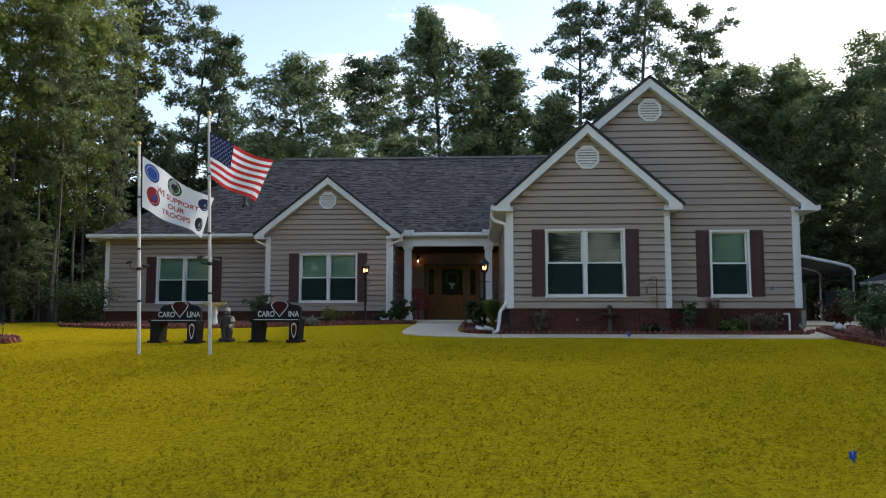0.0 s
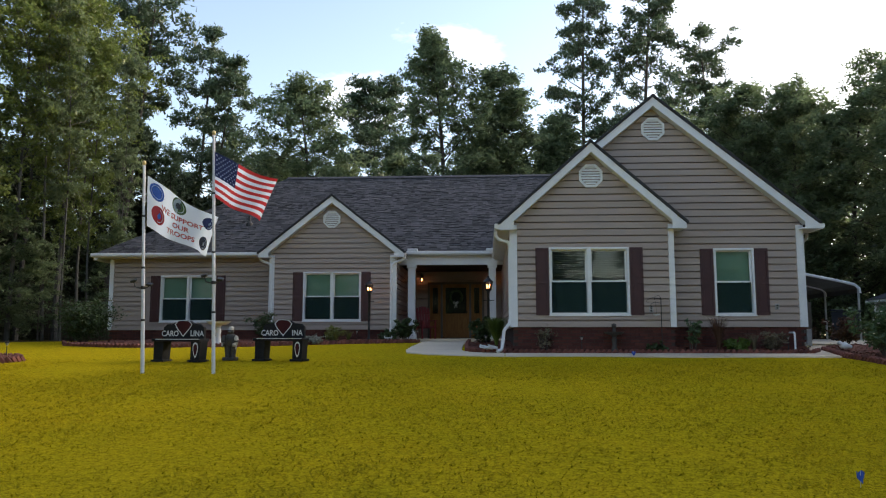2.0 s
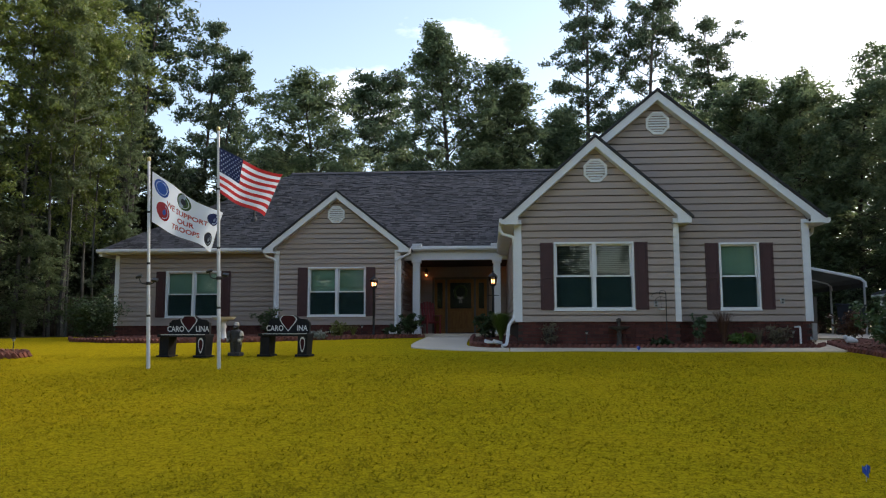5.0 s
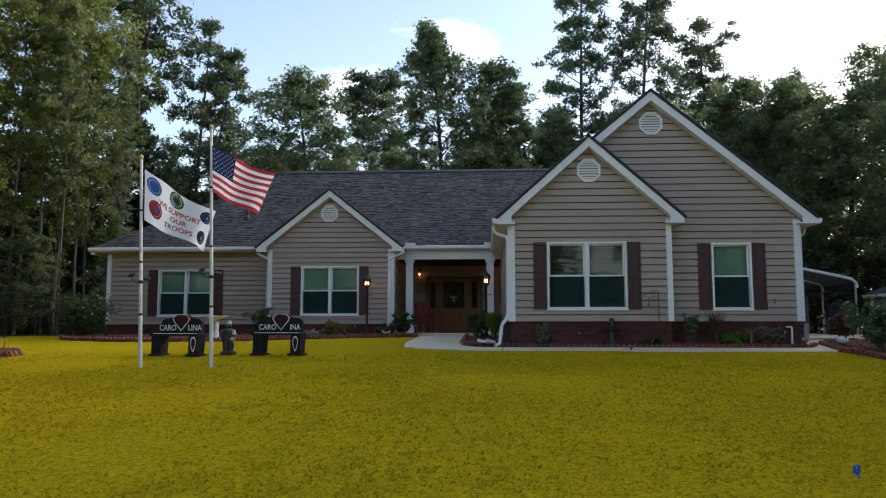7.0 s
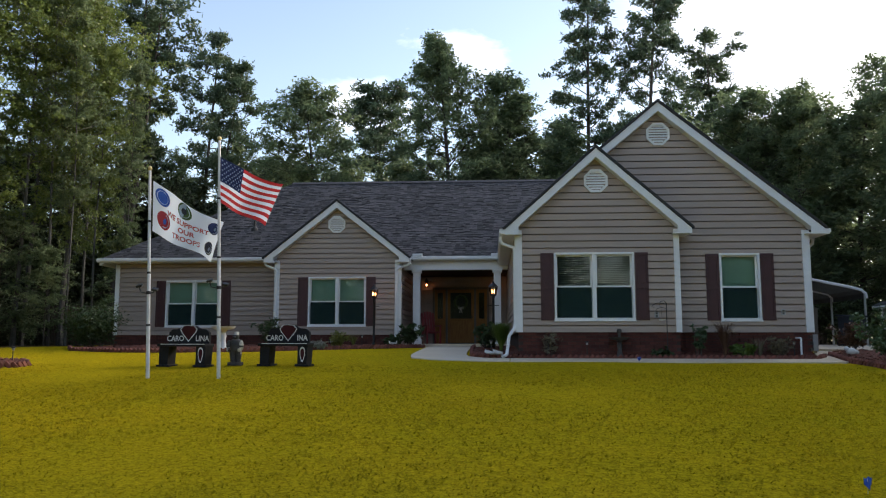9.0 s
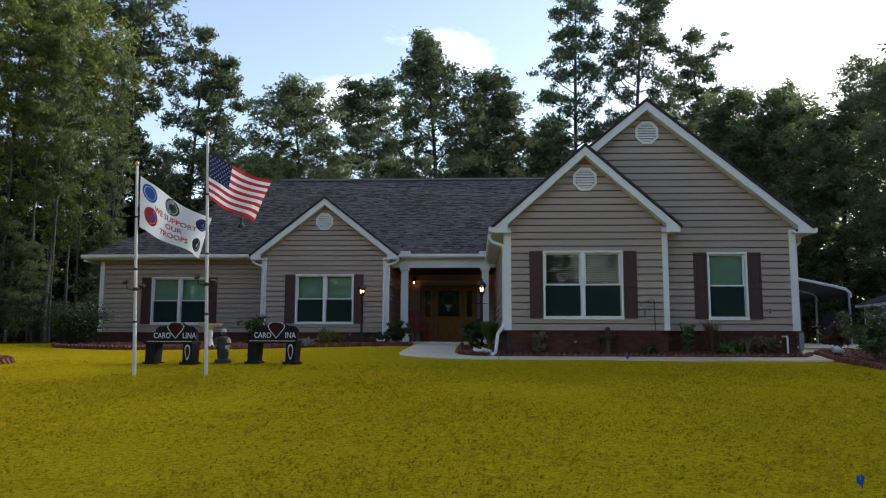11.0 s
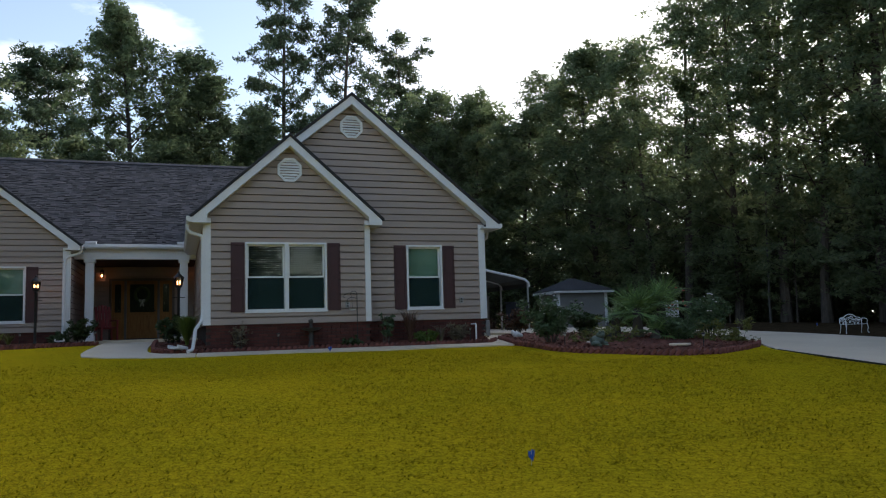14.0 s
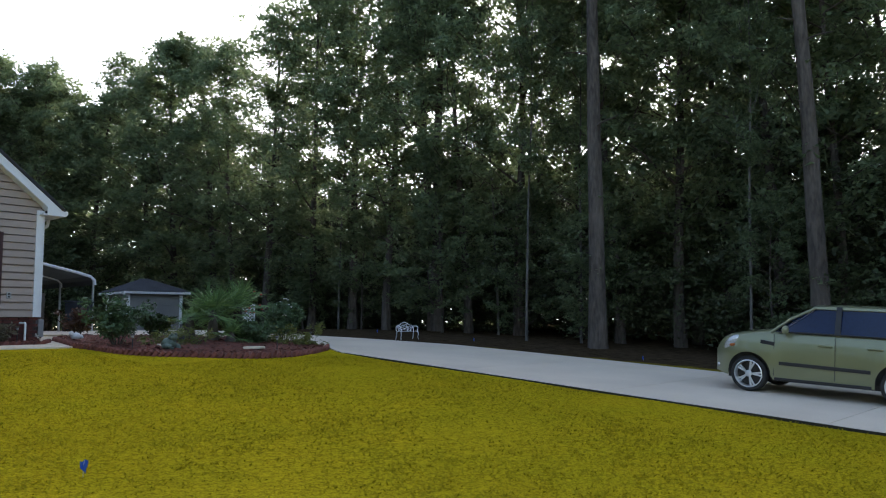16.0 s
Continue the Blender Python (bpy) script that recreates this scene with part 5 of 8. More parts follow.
CLOTH_WHITE = leaf_mat("white_nylon", (0.74, 0.82, 0.95), (0.82, 0.90, 0.99), 0.62)
CLOTH_RED = leaf_mat("red_nylon", (0.52, 0.030, 0.034), (0.64, 0.045, 0.05), 0.45)
CLOTH_BLUE = mat("navy_nylon", (0.012, 0.020, 0.085), (0.022, 0.034, 0.13), 3, 60, 0.7, 0.1)
SKY_BLUE = mat("blue_emblem", (0.03, 0.09, 0.38), (0.05, 0.14, 0.50), 6, 60, 0.7, 0.1)
EMBLEM_RED = mat("red_emblem", (0.40, 0.02, 0.03), (0.50, 0.05, 0.05), 6, 60, 0.7, 0.1)
EMBLEM_GREEN = mat("green_emblem", (0.02, 0.07, 0.025), (0.10, 0.16, 0.06), 9, 60, 0.7, 0.1)
EMBLEM_DARK = mat("black_emblem", (0.012, 0.012, 0.018), (0.05, 0.05, 0.07), 9, 60, 0.7, 0.1)
POLE_WHITE = mat("weathered_white_aluminium", (0.52, 0.53, 0.55), (0.66, 0.66, 0.68), 4, 50, 0.45, 0.08)
GOLD = mat("dull_gold_finial", (0.45, 0.36, 0.16), (0.60, 0.48, 0.22), 8, 50, 0.4, 0.05, metal=0.6)


def flag_pole(x, y, high, lean, arm_z, label):
    """A sectional pole with a ball finial, joint rings and two small solar lights on arms."""
    z = ground_z(x, y)
    ob = thing("flagpole", (x, y, z), label, "flagpole", "flagpoles on the lawn")
    ob.matrix_world = pose(x, y, z, 0, lean, 0)
    n = 4
    for k in range(n):
        r = 0.034 - 0.003 * k
        part("pole_section", lathe(B(), [(r, -0.3 if k == 0 else high * k / n), (r, high * (k + 1) / n - 0.01), (r * 0.95, high * (k + 1) / n)], 14), POLE_WHITE, ob, "", True)
        if k:
            part("joint_ring", lathe(B(), [(r + 0.004, high * k / n - 0.02), (r + 0.006, high * k / n), (r + 0.004, high * k / n + 0.02)], 14), BLACK, ob)
    part("finial", lathe(B(), [(0.012, high), (0.030, high + 0.012), (0.040, high + 0.045), (0.030, high + 0.078), (0.006, high + 0.095)], 12), GOLD, ob, "", True)
    part("bracket", lathe(B(), [(0.038, arm_z - 0.02), (0.044, arm_z - 0.01), (0.044, arm_z + 0.03), (0.038, arm_z + 0.04)], 14), BLACK, ob)
    for s in (-1, 1):
        tall = 0.13 if s < 0 else 0.05
        arm = part("light_arm", tube(B(), [(0.03 * s, 0, arm_z), (0.09 * s, -0.02, arm_z + 0.01), (0.13 * s, -0.05, arm_z + 0.03), (0.15 * s, -0.06, arm_z + tall)], 0.010, 6), BLACK, ob)
        bm = slab(B(), pose(0.15 * s, -0.06, arm_z + tall + 0.012, 25, 12 * s, 0), 0.105, 0.09, 0.04, 0.006)
        part("solar_light", bm, BLACK, arm)
    return ob


flag_pole(-6.25, 13.80, 3.86, -2.0, 1.55, "white flagpole with black solar lights, in the lawn")
flag_pole(-4.94, 13.82, 4.42, -1.8, 1.64, "taller white flagpole with black solar lights, in the lawn")


class Cloth:
    """A flag's surface: four corners in x and z, blown into waves across y."""

    def __init__(self, tl, bl, tr, br, y, waves, depth, swing):
        self.c, self.y, self.waves, self.depth, self.swing = (tl, bl, tr, br), y, waves, depth, swing

    def at(self, u, v, off=0.0):
        tl, bl, tr, br = self.c
        s, ph = u, u * self.waves * math.tau + v * 1.3
        x = (tl[0] * (1 - v) + bl[0] * v) * (1 - s) + (tr[0] * (1 - v) + br[0] * v) * s
        z = (tl[1] * (1 - v) + bl[1] * v) * (1 - s) + (tr[1] * (1 - v) + br[1] * v) * s
        x += 0.03 * math.sin(ph) * u
        z += 0.035 * math.sin(ph * 0.8 + v * 2.0) * u - 0.04 * math.sin(u * math.pi)
        return Vector((x, self.y + self.swing * u + self.depth * math.sin(ph) * (0.25 + 0.75 * u) - off, z))

    def patch(self, u0, u1, v0, v1, nu, nv, off=0.0):
        bm = B()
        g = [[bm.verts.new(self.at(u0 + (u1 - u0) * i / nu, v0 + (v1 - v0) * j / nv, off)) for i in range(nu + 1)] for j in range(nv + 1)]
        for j in range(nv):
            for i in range(nu):
                bm.faces.new((g[j][i], g[j + 1][i], g[j + 1][i + 1], g[j][i + 1]))
        return bm

    def disc(self, u, v, r, inner=0.0, off=0.004, n=28, aspect=0.6):
        bm = B()
        rim = [bm.verts.new(self.at(u + r * aspect * math.cos(k * math.tau / n), v + r * math.sin(k * math.tau / n), off)) for k in range(n)]
        if inner:
            core = [bm.verts.new(self.at(u + inner * aspect * math.cos(k * math.tau / n), v + inner * math.sin(k * math.tau / n), off)) for k in range(n)]
            for k in range(n):
                bm.faces.new((rim[k], rim[(k + 1) % n], core[(k + 1) % n], core[k]))
        else:
            bm.faces.new(rim)
        return bm


def lpart(name, bm, material, parent, label="", smooth=False):
    """A part whose mesh is given in the world's metres, under an unturned thing."""
    bmesh.ops.translate(bm, verts=bm.verts, vec=-parent.matrix_world.translation)
    return part(name, bm, material, parent, label, smooth)


def stars_and_stripes():
    c = Cloth((-5.045, 5.03), (-5.02, 4.17), (-3.92, 4.52), (-4.18, 3.74), 13.80, 1.35, 0.085, 0.15)
    ob = thing("flag", (-5.04, 13.8, 4.17), "red and white striped flag with a blue starred canton, flying", "flag", "flags on the lawn")
    for k in range(13):
        u0 = 0.40 if k < 7 else 0.0
        lpart("stripe", c.patch(u0, 1.0, k / 13, (k + 1) / 13, 26 if k < 7 else 42, 2), CLOTH_RED if k % 2 == 0 else CLOTH_WHITE, ob, "", True)
    canton = lpart("canton", c.patch(0.0, 0.40, 0.0, 7 / 13, 18, 12), CLOTH_BLUE, ob, "navy canton", True)
    bm = B()
    for row in range(9):
        for col in range(6 if row % 2 == 0 else 5):
            u, v = 0.4 * (0.09 + 0.164 * (col + (0.5 if row % 2 else 0.0))), 7 / 13 * (0.1 + 0.1 * row)
            ring = []
            for k in range(10):
                r = 0.026 if k % 2 == 0 else 0.011
                ring.append(bm.verts.new(c.at(u + r * 0.6 * math.sin(k * math.tau / 10), v - r * math.cos(k * math.tau / 10), 0.004)))
            bm.faces.new(ring[::-1])
    stars = lpart("stars", bm, CLOTH_WHITE, ob, "white stars")
    stars["kind"] = "stuff"


def troops_flag():
    c = Cloth((-6.31, 4.59), (-6.30, 3.64), (-5.05, 3.80), (-5.20, 3.10), 13.80, 1.5, 0.11, 0.32)
    ob = thing("flag", (-6.30, 13.8, 3.64), "white flag with round service emblems and red lettering", "flag", "flags on the lawn")
    lpart("cloth", c.patch(0, 1, 0, 1, 44, 22), CLOTH_WHITE, ob, "", True)
    for u, v, r, m in ((0.13, 0.22, 0.17, SKY_BLUE), (0.48, 0.18, 0.17, EMBLEM_GREEN), (0.17, 0.66, 0.18, EMBLEM_RED), (0.86, 0.28, 0.16, CLOTH_BLUE), (0.86, 0.78, 0.15, EMBLEM_DARK)):
        e = lpart("emblem", c.disc(u, v, r), m, ob)
        bm = c.disc(u, v, r * 0.78, r * 0.68, 0.008)
        bmesh.ops.translate(bm, verts=bm.verts, vec=-ob.matrix_world.translation)
        part("emblem_ring", bm, CLOTH_WHITE, e)
        bm = c.disc(u, v, r * 0.40, 0.0, 0.008, 9)
        bmesh.ops.translate(bm, verts=bm.verts, vec=-ob.matrix_world.translation)
        part("emblem_device", bm, CLOTH_WHITE if m in (CLOTH_BLUE, EMBLEM_DARK) else (EMBLEM_DARK if m is EMBLEM_GREEN else SKY_BLUE), e)
    for words, u, v in (("WE SUPPORT", 0.50, 0.46), ("OUR", 0.52, 0.64), ("TROOPS", 0.52, 0.82)):
        lpart("lettering", bent_text(words, 0.145, lambda x, y, u=u, v=v: c.at(u + x / 1.52, v - y / 0.91, 0.006)), EMBLEM_RED, ob)


stars_and_stripes()
troops_flag()

BENCH_BLACK = mat("black_masonry_paint", (0.008, 0.008, 0.010), (0.018, 0.018, 0.021), 5, 50, 0.7, 0.25, spec=0.2)
GARNET = mat("garnet_paint", (0.034, 0.004, 0.006), (0.062, 0.008, 0.011), 5, 50, 0.6, 0.1, spec=0.2)
CREAM = mat("white_paint_lines", (0.62, 0.62, 0.62), (0.74, 0.74, 0.73), 6, 50, 0.6, 0.05)


def outline_band(outline, w, place, depth):
    """A narrow raised band that follows a closed outline."""
    n, bm = len(outline), B()
    cu, cv = sum(p[0] for p in outline) / n, sum(p[1] for p in outline) / n
    inner = [(cu + (u - cu) * (1 - w), cv + (v - cv) * (1 - w)) for u, v in outline]
    for k in range(n):
        j = (k + 1) % n
        prism(bm, [outline[k], outline[j], inner[j], inner[k]], place, depth)
    return bm


def team_bench(x, y, turn, words):
    """A concrete bench painted black, a shield on its back and lettering on both sides of it."""
    z = ground_z(x, y)
    ob = thing("bench", (x, y, z - 0.01), "black painted concrete bench with garnet shield and white lettering", "bench", "lettered benches on the lawn", "", turn)
    front = lambda w0: (lambda u, v, w: Vector((u, w0 - w, v)))
    part("seat", slab(B(), pose(0, 0.0, 0.455), 1.10, 0.40, 0.06, 0.015), BENCH_BLACK, ob)
    for s in (-1, 1):
        bm = prism(B(), [(-0.10, 0.04), (0.10, 0.04), (0.125, 0.43), (-0.095, 0.43)], lambda u, v, w: Vector((0.42 * s + u, -0.15 + w, v)), 0.30)
        leg = part("leg", bm, BENCH_BLACK, ob)
        part("foot", slab(B(), pose(0.42 * s, 0, 0.025), 0.30, 0.36, 0.05, 0.012), BENCH_BLACK, leg)
        if s > 0:
            oval_line = [(0.43 + 0.055 * math.sin(k * math.tau / 20) * (1 - 0.4 * math.cos(k * math.tau / 20) * -1), 0.25 + 0.16 * math.cos(k * math.tau / 20)) for k in range(20)]
            part("leg_emblem", prism(B(), oval_line, front(-0.151), 0.004), GARNET, leg)
            part("emblem_outline", outline_band(oval_line, 0.22, front(-0.151), 0.008), CREAM, leg)
    back = [(-0.47, 0.485), (0.47, 0.485), (0.47, 0.72), (0.40, 0.785), (0.24, 0.80), (0.14, 0.865), (-0.06, 0.88), (-0.18, 0.83), (-0.26, 0.795), (-0.38, 0.79), (-0.46, 0.72)]
    panel = part("backrest", prism(B(), back, lambda u, v, w: Vector((u, 0.11 + w, v)), 0.09), BENCH_BLACK, ob)
    shield = [(-0.20, 0.79), (-0.12, 0.872), (0.0, 0.878), (0.13, 0.862), (0.20, 0.79), (0.16, 0.71), (0.0, 0.525), (-0.16, 0.71)]
    part("shield", prism(B(), shield, front(0.109), 0.006), GARNET, panel, "garnet shield with a white edge")
    part("shield_edge", outline_band(shield, 0.10, front(0.109), 0.011), CREAM, panel)
    part("seat_edge", slab(B(), pose(0.04, -0.2025, 0.475), 1.0, 0.006, 0.012), CREAM, panel)
    for word, u in zip(words, (-0.305, 0.315)):
        bm = bent_text(word, 0.165, lambda a, b, u=u: Vector((u + a, 0.106, 0.59 + b)), 0.86)
        part("lettering", bm, CREAM, panel)
    return ob


team_bench(-6.42, 15.92, -8, ("CARO", "LINA"))
team_bench(-4.33, 16.12, -8, ("CARO", "INA"))


def garden_statue(x, y):
    """A plain standing garden figure on a square base."""
    bm, z = B(), ground_z(x, y)
    slab(bm, pose(0, 0, 0.04), 0.30, 0.26, 0.08, 0.015)
    for s in (-1, 1):
        lathe(bm, [(0.07, 0.08), (0.065, 0.12), (0.085, 0.26), (0.09, 0.36)], 10, (0.065 * s, 0, 0))
        ball(bm, oval(0.16 * s, -0.05, 0.46, 0.055, 0.07, 0.12))
        ball(bm, oval(0.14 * s, -0.12, 0.36, 0.045, 0.05, 0.05))
    lathe(bm, [(0.11, 0.32), (0.13, 0.38), (0.145, 0.50), (0.12, 0.58), (0.05, 0.62)], 14)
    ball(bm, oval(0, -0.01, 0.67, 0.075, 0.085, 0.085))
    ball(bm, oval(0, -0.10, 0.65, 0.035, 0.05, 0.025))
    ball(bm, oval(0, 0.02, 0.74, 0.06, 0.08, 0.04))
    st = solid("garden_statue", bm, STATUE, "small painted standing garden statue between two benches", "statue", "", "", True)
    st.matrix_world = pose(x, y, z, 0, 0, -6) @ Matrix.Diagonal((0.88, 0.9, 0.92, 1))
    st.data.materials.append(STATUE_PALE)
    for f in st.data.polygons:
        c = f.center
        f.material_index = 1 if c.z > 0.70 or (abs(c.x) > 0.12 and c.z < 0.40 and c.z > 0.30) or (c.x > 0.14 and c.z > 0.46) else 0


STATUE = mat("dark_painted_stone", (0.008, 0.008, 0.010), (0.075, 0.068, 0.065), 9, 60, 0.6, 0.2)
STATUE_PALE = mat("pale_painted_stone", (0.22, 0.20, 0.16), (0.58, 0.54, 0.48), 9, 60, 0.6, 0.2)
garden_statue(-5.42, 16.15)

WHITE_STONE = mat("whitewashed_concrete", (0.58, 0.59, 0.60), (0.74, 0.74, 0.74), 6, 50, 0.85, 0.3)
DARK_STONE = mat("dark_weathered_stone", (0.035, 0.032, 0.030), (0.075, 0.068, 0.062), 8, 50, 0.8, 0.4)


def birdbath(x, y, material, label, k=1.0, finial=False):
    ob = thing("birdbath", (x, y, ground_z(x, y)), label, "birdbath")
    part("pedestal", lathe(B(), [(0.17 * k, -0.05), (0.17 * k, 0.08 * k), (0.13 * k, 0.12 * k), (0.10 * k, 0.22 * k), (0.075 * k, 0.36 * k), (0.10 * k, 0.50 * k), (0.07 * k, 0.60 * k), (0.11 * k, 0.68 * k)], 18), material, ob, "", True)
    part("bowl", lathe(B(), [(0.10 * k, 0.68 * k), (0.30 * k, 0.72 * k), (0.38 * k, 0.79 * k), (0.39 * k, 0.81 * k), (0.34 * k, 0.80 * k), (0.06 * k, 0.75 * k)], 24), material, ob, "", True)
    if finial:
        part("fountain_top", lathe(B(), [(0.06 * k, 0.75 * k), (0.05 * k, 0.95 * k), (0.09 * k, 1.0 * k), (0.09 * k, 1.08 * k), (0.03 * k, 1.12 * k)], 14), material, ob, "", True)
    return ob


birdbath(-7.32, 20.75, WHITE_STONE, "whitewashed birdbath in the mulch by the bedroom wing", 0.84)
birdbath(2.93, 17.88, DARK_STONE, "dark stone fountain against the brick plinth", 0.62, True)


def lamp_post(x, y, lamp_z, label):
    """A short black garden lamp post with a glass lantern, lit."""
    z = ground_z(x, y)
    h = lamp_z - z
    ob = thing("lamp_post", (x, y, z), label, "lamp post", "garden lamp posts")
    part("post", lathe(B(), [(0.07, -0.1), (0.07, 0.06), (0.045, 0.12), (0.036, 0.2), (0.034, h - 0.42), (0.05, h - 0.40), (0.03, h - 0.36)], 14), BLACK, ob, "", True)
    part("crossbar", tube(B(), [(-0.16, 0, h - 0.62), (0.16, 0, h - 0.62)], 0.010, 6), BLACK, ob)
    part("cup", lathe(B(), [(0.03, h - 0.38), (0.09, h - 0.34), (0.095, h - 0.31), (0.02, h - 0.31)], 12), BLACK, ob)
    cage = B()
    for k in range(6):
        a = k * math.tau / 6
        tube(cage, [(0.09 * math.cos(a), 0.09 * math.sin(a), h - 0.31), (0.125 * math.cos(a), 0.125 * math.sin(a), h - 0.10)], 0.007, 5)
    part("lantern_frame", cage, BLACK, ob)
    shade = part("lantern_glass", lathe(B(), [(0.085, h - 0.31), (0.118, h - 0.10), (0.112, h - 0.10), (0.080, h - 0.30)], 12), GLASS, ob)
    shade.visible_shadow = False
    for s in (-1, 1):
        part("bulb", ball(B(), oval(0.04 * s, 0, h - 0.23, 0.024, 0.024, 0.055), 10, 8), BULB, ob)
    part("roof", lathe(B(), [(0.145, h - 0.10), (0.13, h - 0.08), (0.06, h - 0.01), (0.025, h + 0.02), (0.03, h + 0.05), (0.0, h + 0.08)], 12), BLACK, ob, "", True)
    return ob


lamp_post(-3.62, 23.70, 3.28, "lit black lamp post beside a plum shutter")
lamp_post(0.07, 21.50, 3.20, "lit black lamp post beside the front walk")


# ---- flower beds ----
edger_mesh = bpy.data.meshes.new("edging_brick")
bm = box(B(), -0.036, -0.042, -0.075, 0.036, 0.042, 0.075, 0.010)
bm.to_mesh(edger_mesh)
bm.free()
edger_mesh.materials.append(EDGER)
CHIPS = mat("bark_chips", (0.045, 0.012, 0.008), (0.20, 0.060, 0.036), 9, 60, 0.95, 0.4, per_island=0.7)


def flower_bed(outline, edge, label, chips=500, seed=1, top=0.07):
    """A mulch bed over its outline, with tilted brick edging along the edge line and loose bark on top."""
    rng = random.Random(seed)
    cx, cy = sum(p[0] for p in outline) / len(outline), sum(p[1] for p in outline) / len(outline)
    cz = ground_z(cx, cy)
    ob = thing("flower_bed", (cx, cy, cz), label, "flower bed", "", "structure")
    bm, rings = B(), []
    for k, lift in ((1.0, -0.05), (0.985, top * 0.6), (0.90, top), (0.6, top * 1.5), (0.25, top * 1.7)):
        rings.append([bm.verts.new((cx + (x - cx) * k - cx, cy + (y - cy) * k - cy, ground_z(x, cy + (y - cy) * k) + lift - cz)) for x, y in outline])
    n = len(outline)
    for a, b in zip(rings, rings[1:]):
        for i in range(n):
            bm.faces.new((a[i], a[(i + 1) % n], b[(i + 1) % n], b[i]))
    bm.faces.new(rings[-1])
    bmesh.ops.recalc_face_normals(bm, faces=bm.faces)
    part("mulch", bm, MULCH, ob, "", True)
    verts, faces = [], []
    for _ in range(chips):
        i, k, t = rng.randrange(n), math.sqrt(rng.random()), rng.random()
        (x0, y0), (x1, y1) = outline[i], outline[(i + 1) % n]
        x, y = cx + ((x0 + (x1 - x0) * t) - cx) * k * 0.97, cy + ((y0 + (y1 - y0) * t) - cy) * k * 0.97
        lift = top * (1.75 - 0.75 * min(1, k / 0.9))
        m = pose(x - cx, y - cy, ground_z(x, y) - cz + lift + 0.006, rng.uniform(-30, 30), rng.uniform(-30, 30), rng.uniform(0, 360))
        l, w = rng.uniform(0.03, 0.08), rng.uniform(0.012, 0.03)
        b = len(verts)
        verts += [tuple(m @ Vector(q)) for q in ((-l, -w, 0), (l, -w * 0.6, 0), (l * 0.9, w, 0.004), (-l, w * 0.7, 0), (0, 0, 0.016))]
        faces += [(b, b + 1, b + 4), (b + 1, b + 2, b + 4), (b + 2, b + 3, b + 4), (b + 3, b, b + 4)]
    loose = part("bark_chips", mesh_of("bark_chips", verts, faces), CHIPS, ob)
    loose["kind"] = "stuff"
    left = 0.0
    for (x0, y0), (x1, y1) in zip(edge, edge[1:]):
        d, a = math.hypot(x1 - x0, y1 - y0), math.degrees(math.atan2(y1 - y0, x1 - x0))
        while left < d:
            x, y = x0 + (x1 - x0) * left / d, y0 + (y1 - y0) * left / d
            e = new("edging_brick", edger_mesh)
            e.parent = ob
            e.matrix_basis = pose(x - cx, y - cy, ground_z(x, y) - cz + 0.040, 0, 0, a) @ pose(0, 0, 0, rng.uniform(-6, 6), 42 + rng.uniform(-7, 7), rng.uniform(-5, 5))
            left += 0.125
        left -= d
    return ob


left_edge = [(-12.6, 22.4), (-11.7, 20.9), (-10.2, 20.3), (-8.3, 20.05), (-7.0, 20.35), (-6.0, 20.9), (-4.7, 21.7), (-3.7, 22.9), (-2.9, 23.6), (-2.08, 23.9)]
flower_bed(left_edge + [(-2.08, 24.9), (-3.0, 24.55), (-6.9, 24.55), (-7.0, 25.7), (-12.6, 25.7)], left_edge, "red bark mulch bed with tilted brick edging along the house", 900, 3)
front_edge = [(-0.50, 23.4), (-0.52, 21.5), (-0.50, 19.6), (-0.46, 18.55), (-0.10, 18.05), (0.5, 17.86), (2.0, 17.79), (4.0, 17.76), (6.0, 17.72), (7.3, 17.75), (7.62, 18.2)]
flower_bed(front_edge + [(7.6, 18.46), (4.4, 18.46), (4.4, 18.08), (0.66, 18.08), (0.60, 23.4)], front_edge, "red bark mulch bed with brick edging under the garage gable", 900, 4)
isle = [(7.95, 18.75), (7.62, 17.1), (7.75, 15.4), (8.1, 14.7), (8.65, 14.2), (9.2, 13.75), (9.8, 13.52), (10.7, 13.50), (11.6, 13.85), (12.3, 14.3), (12.85, 14.85)]
flower_bed(isle + [(13.05, 15.9), (12.6, 17.6), (11.2, 19.0), (9.4, 20.0), (8.5, 20.0)], isle, "raised mulch island with tilted brick edging beside the drive", 1200, 5, 0.10)
spot = [(-9.95, 16.1), (-10.0, 15.75), (-10.5, 15.6), (-11.2, 15.7), (-11.6, 16.2), (-11.2, 16.7), (-10.4, 16.6), (-9.95, 16.1)]
flower_bed(spot[:-1], spot, "small round mulch bed with red edging in the lawn", 160, 6)


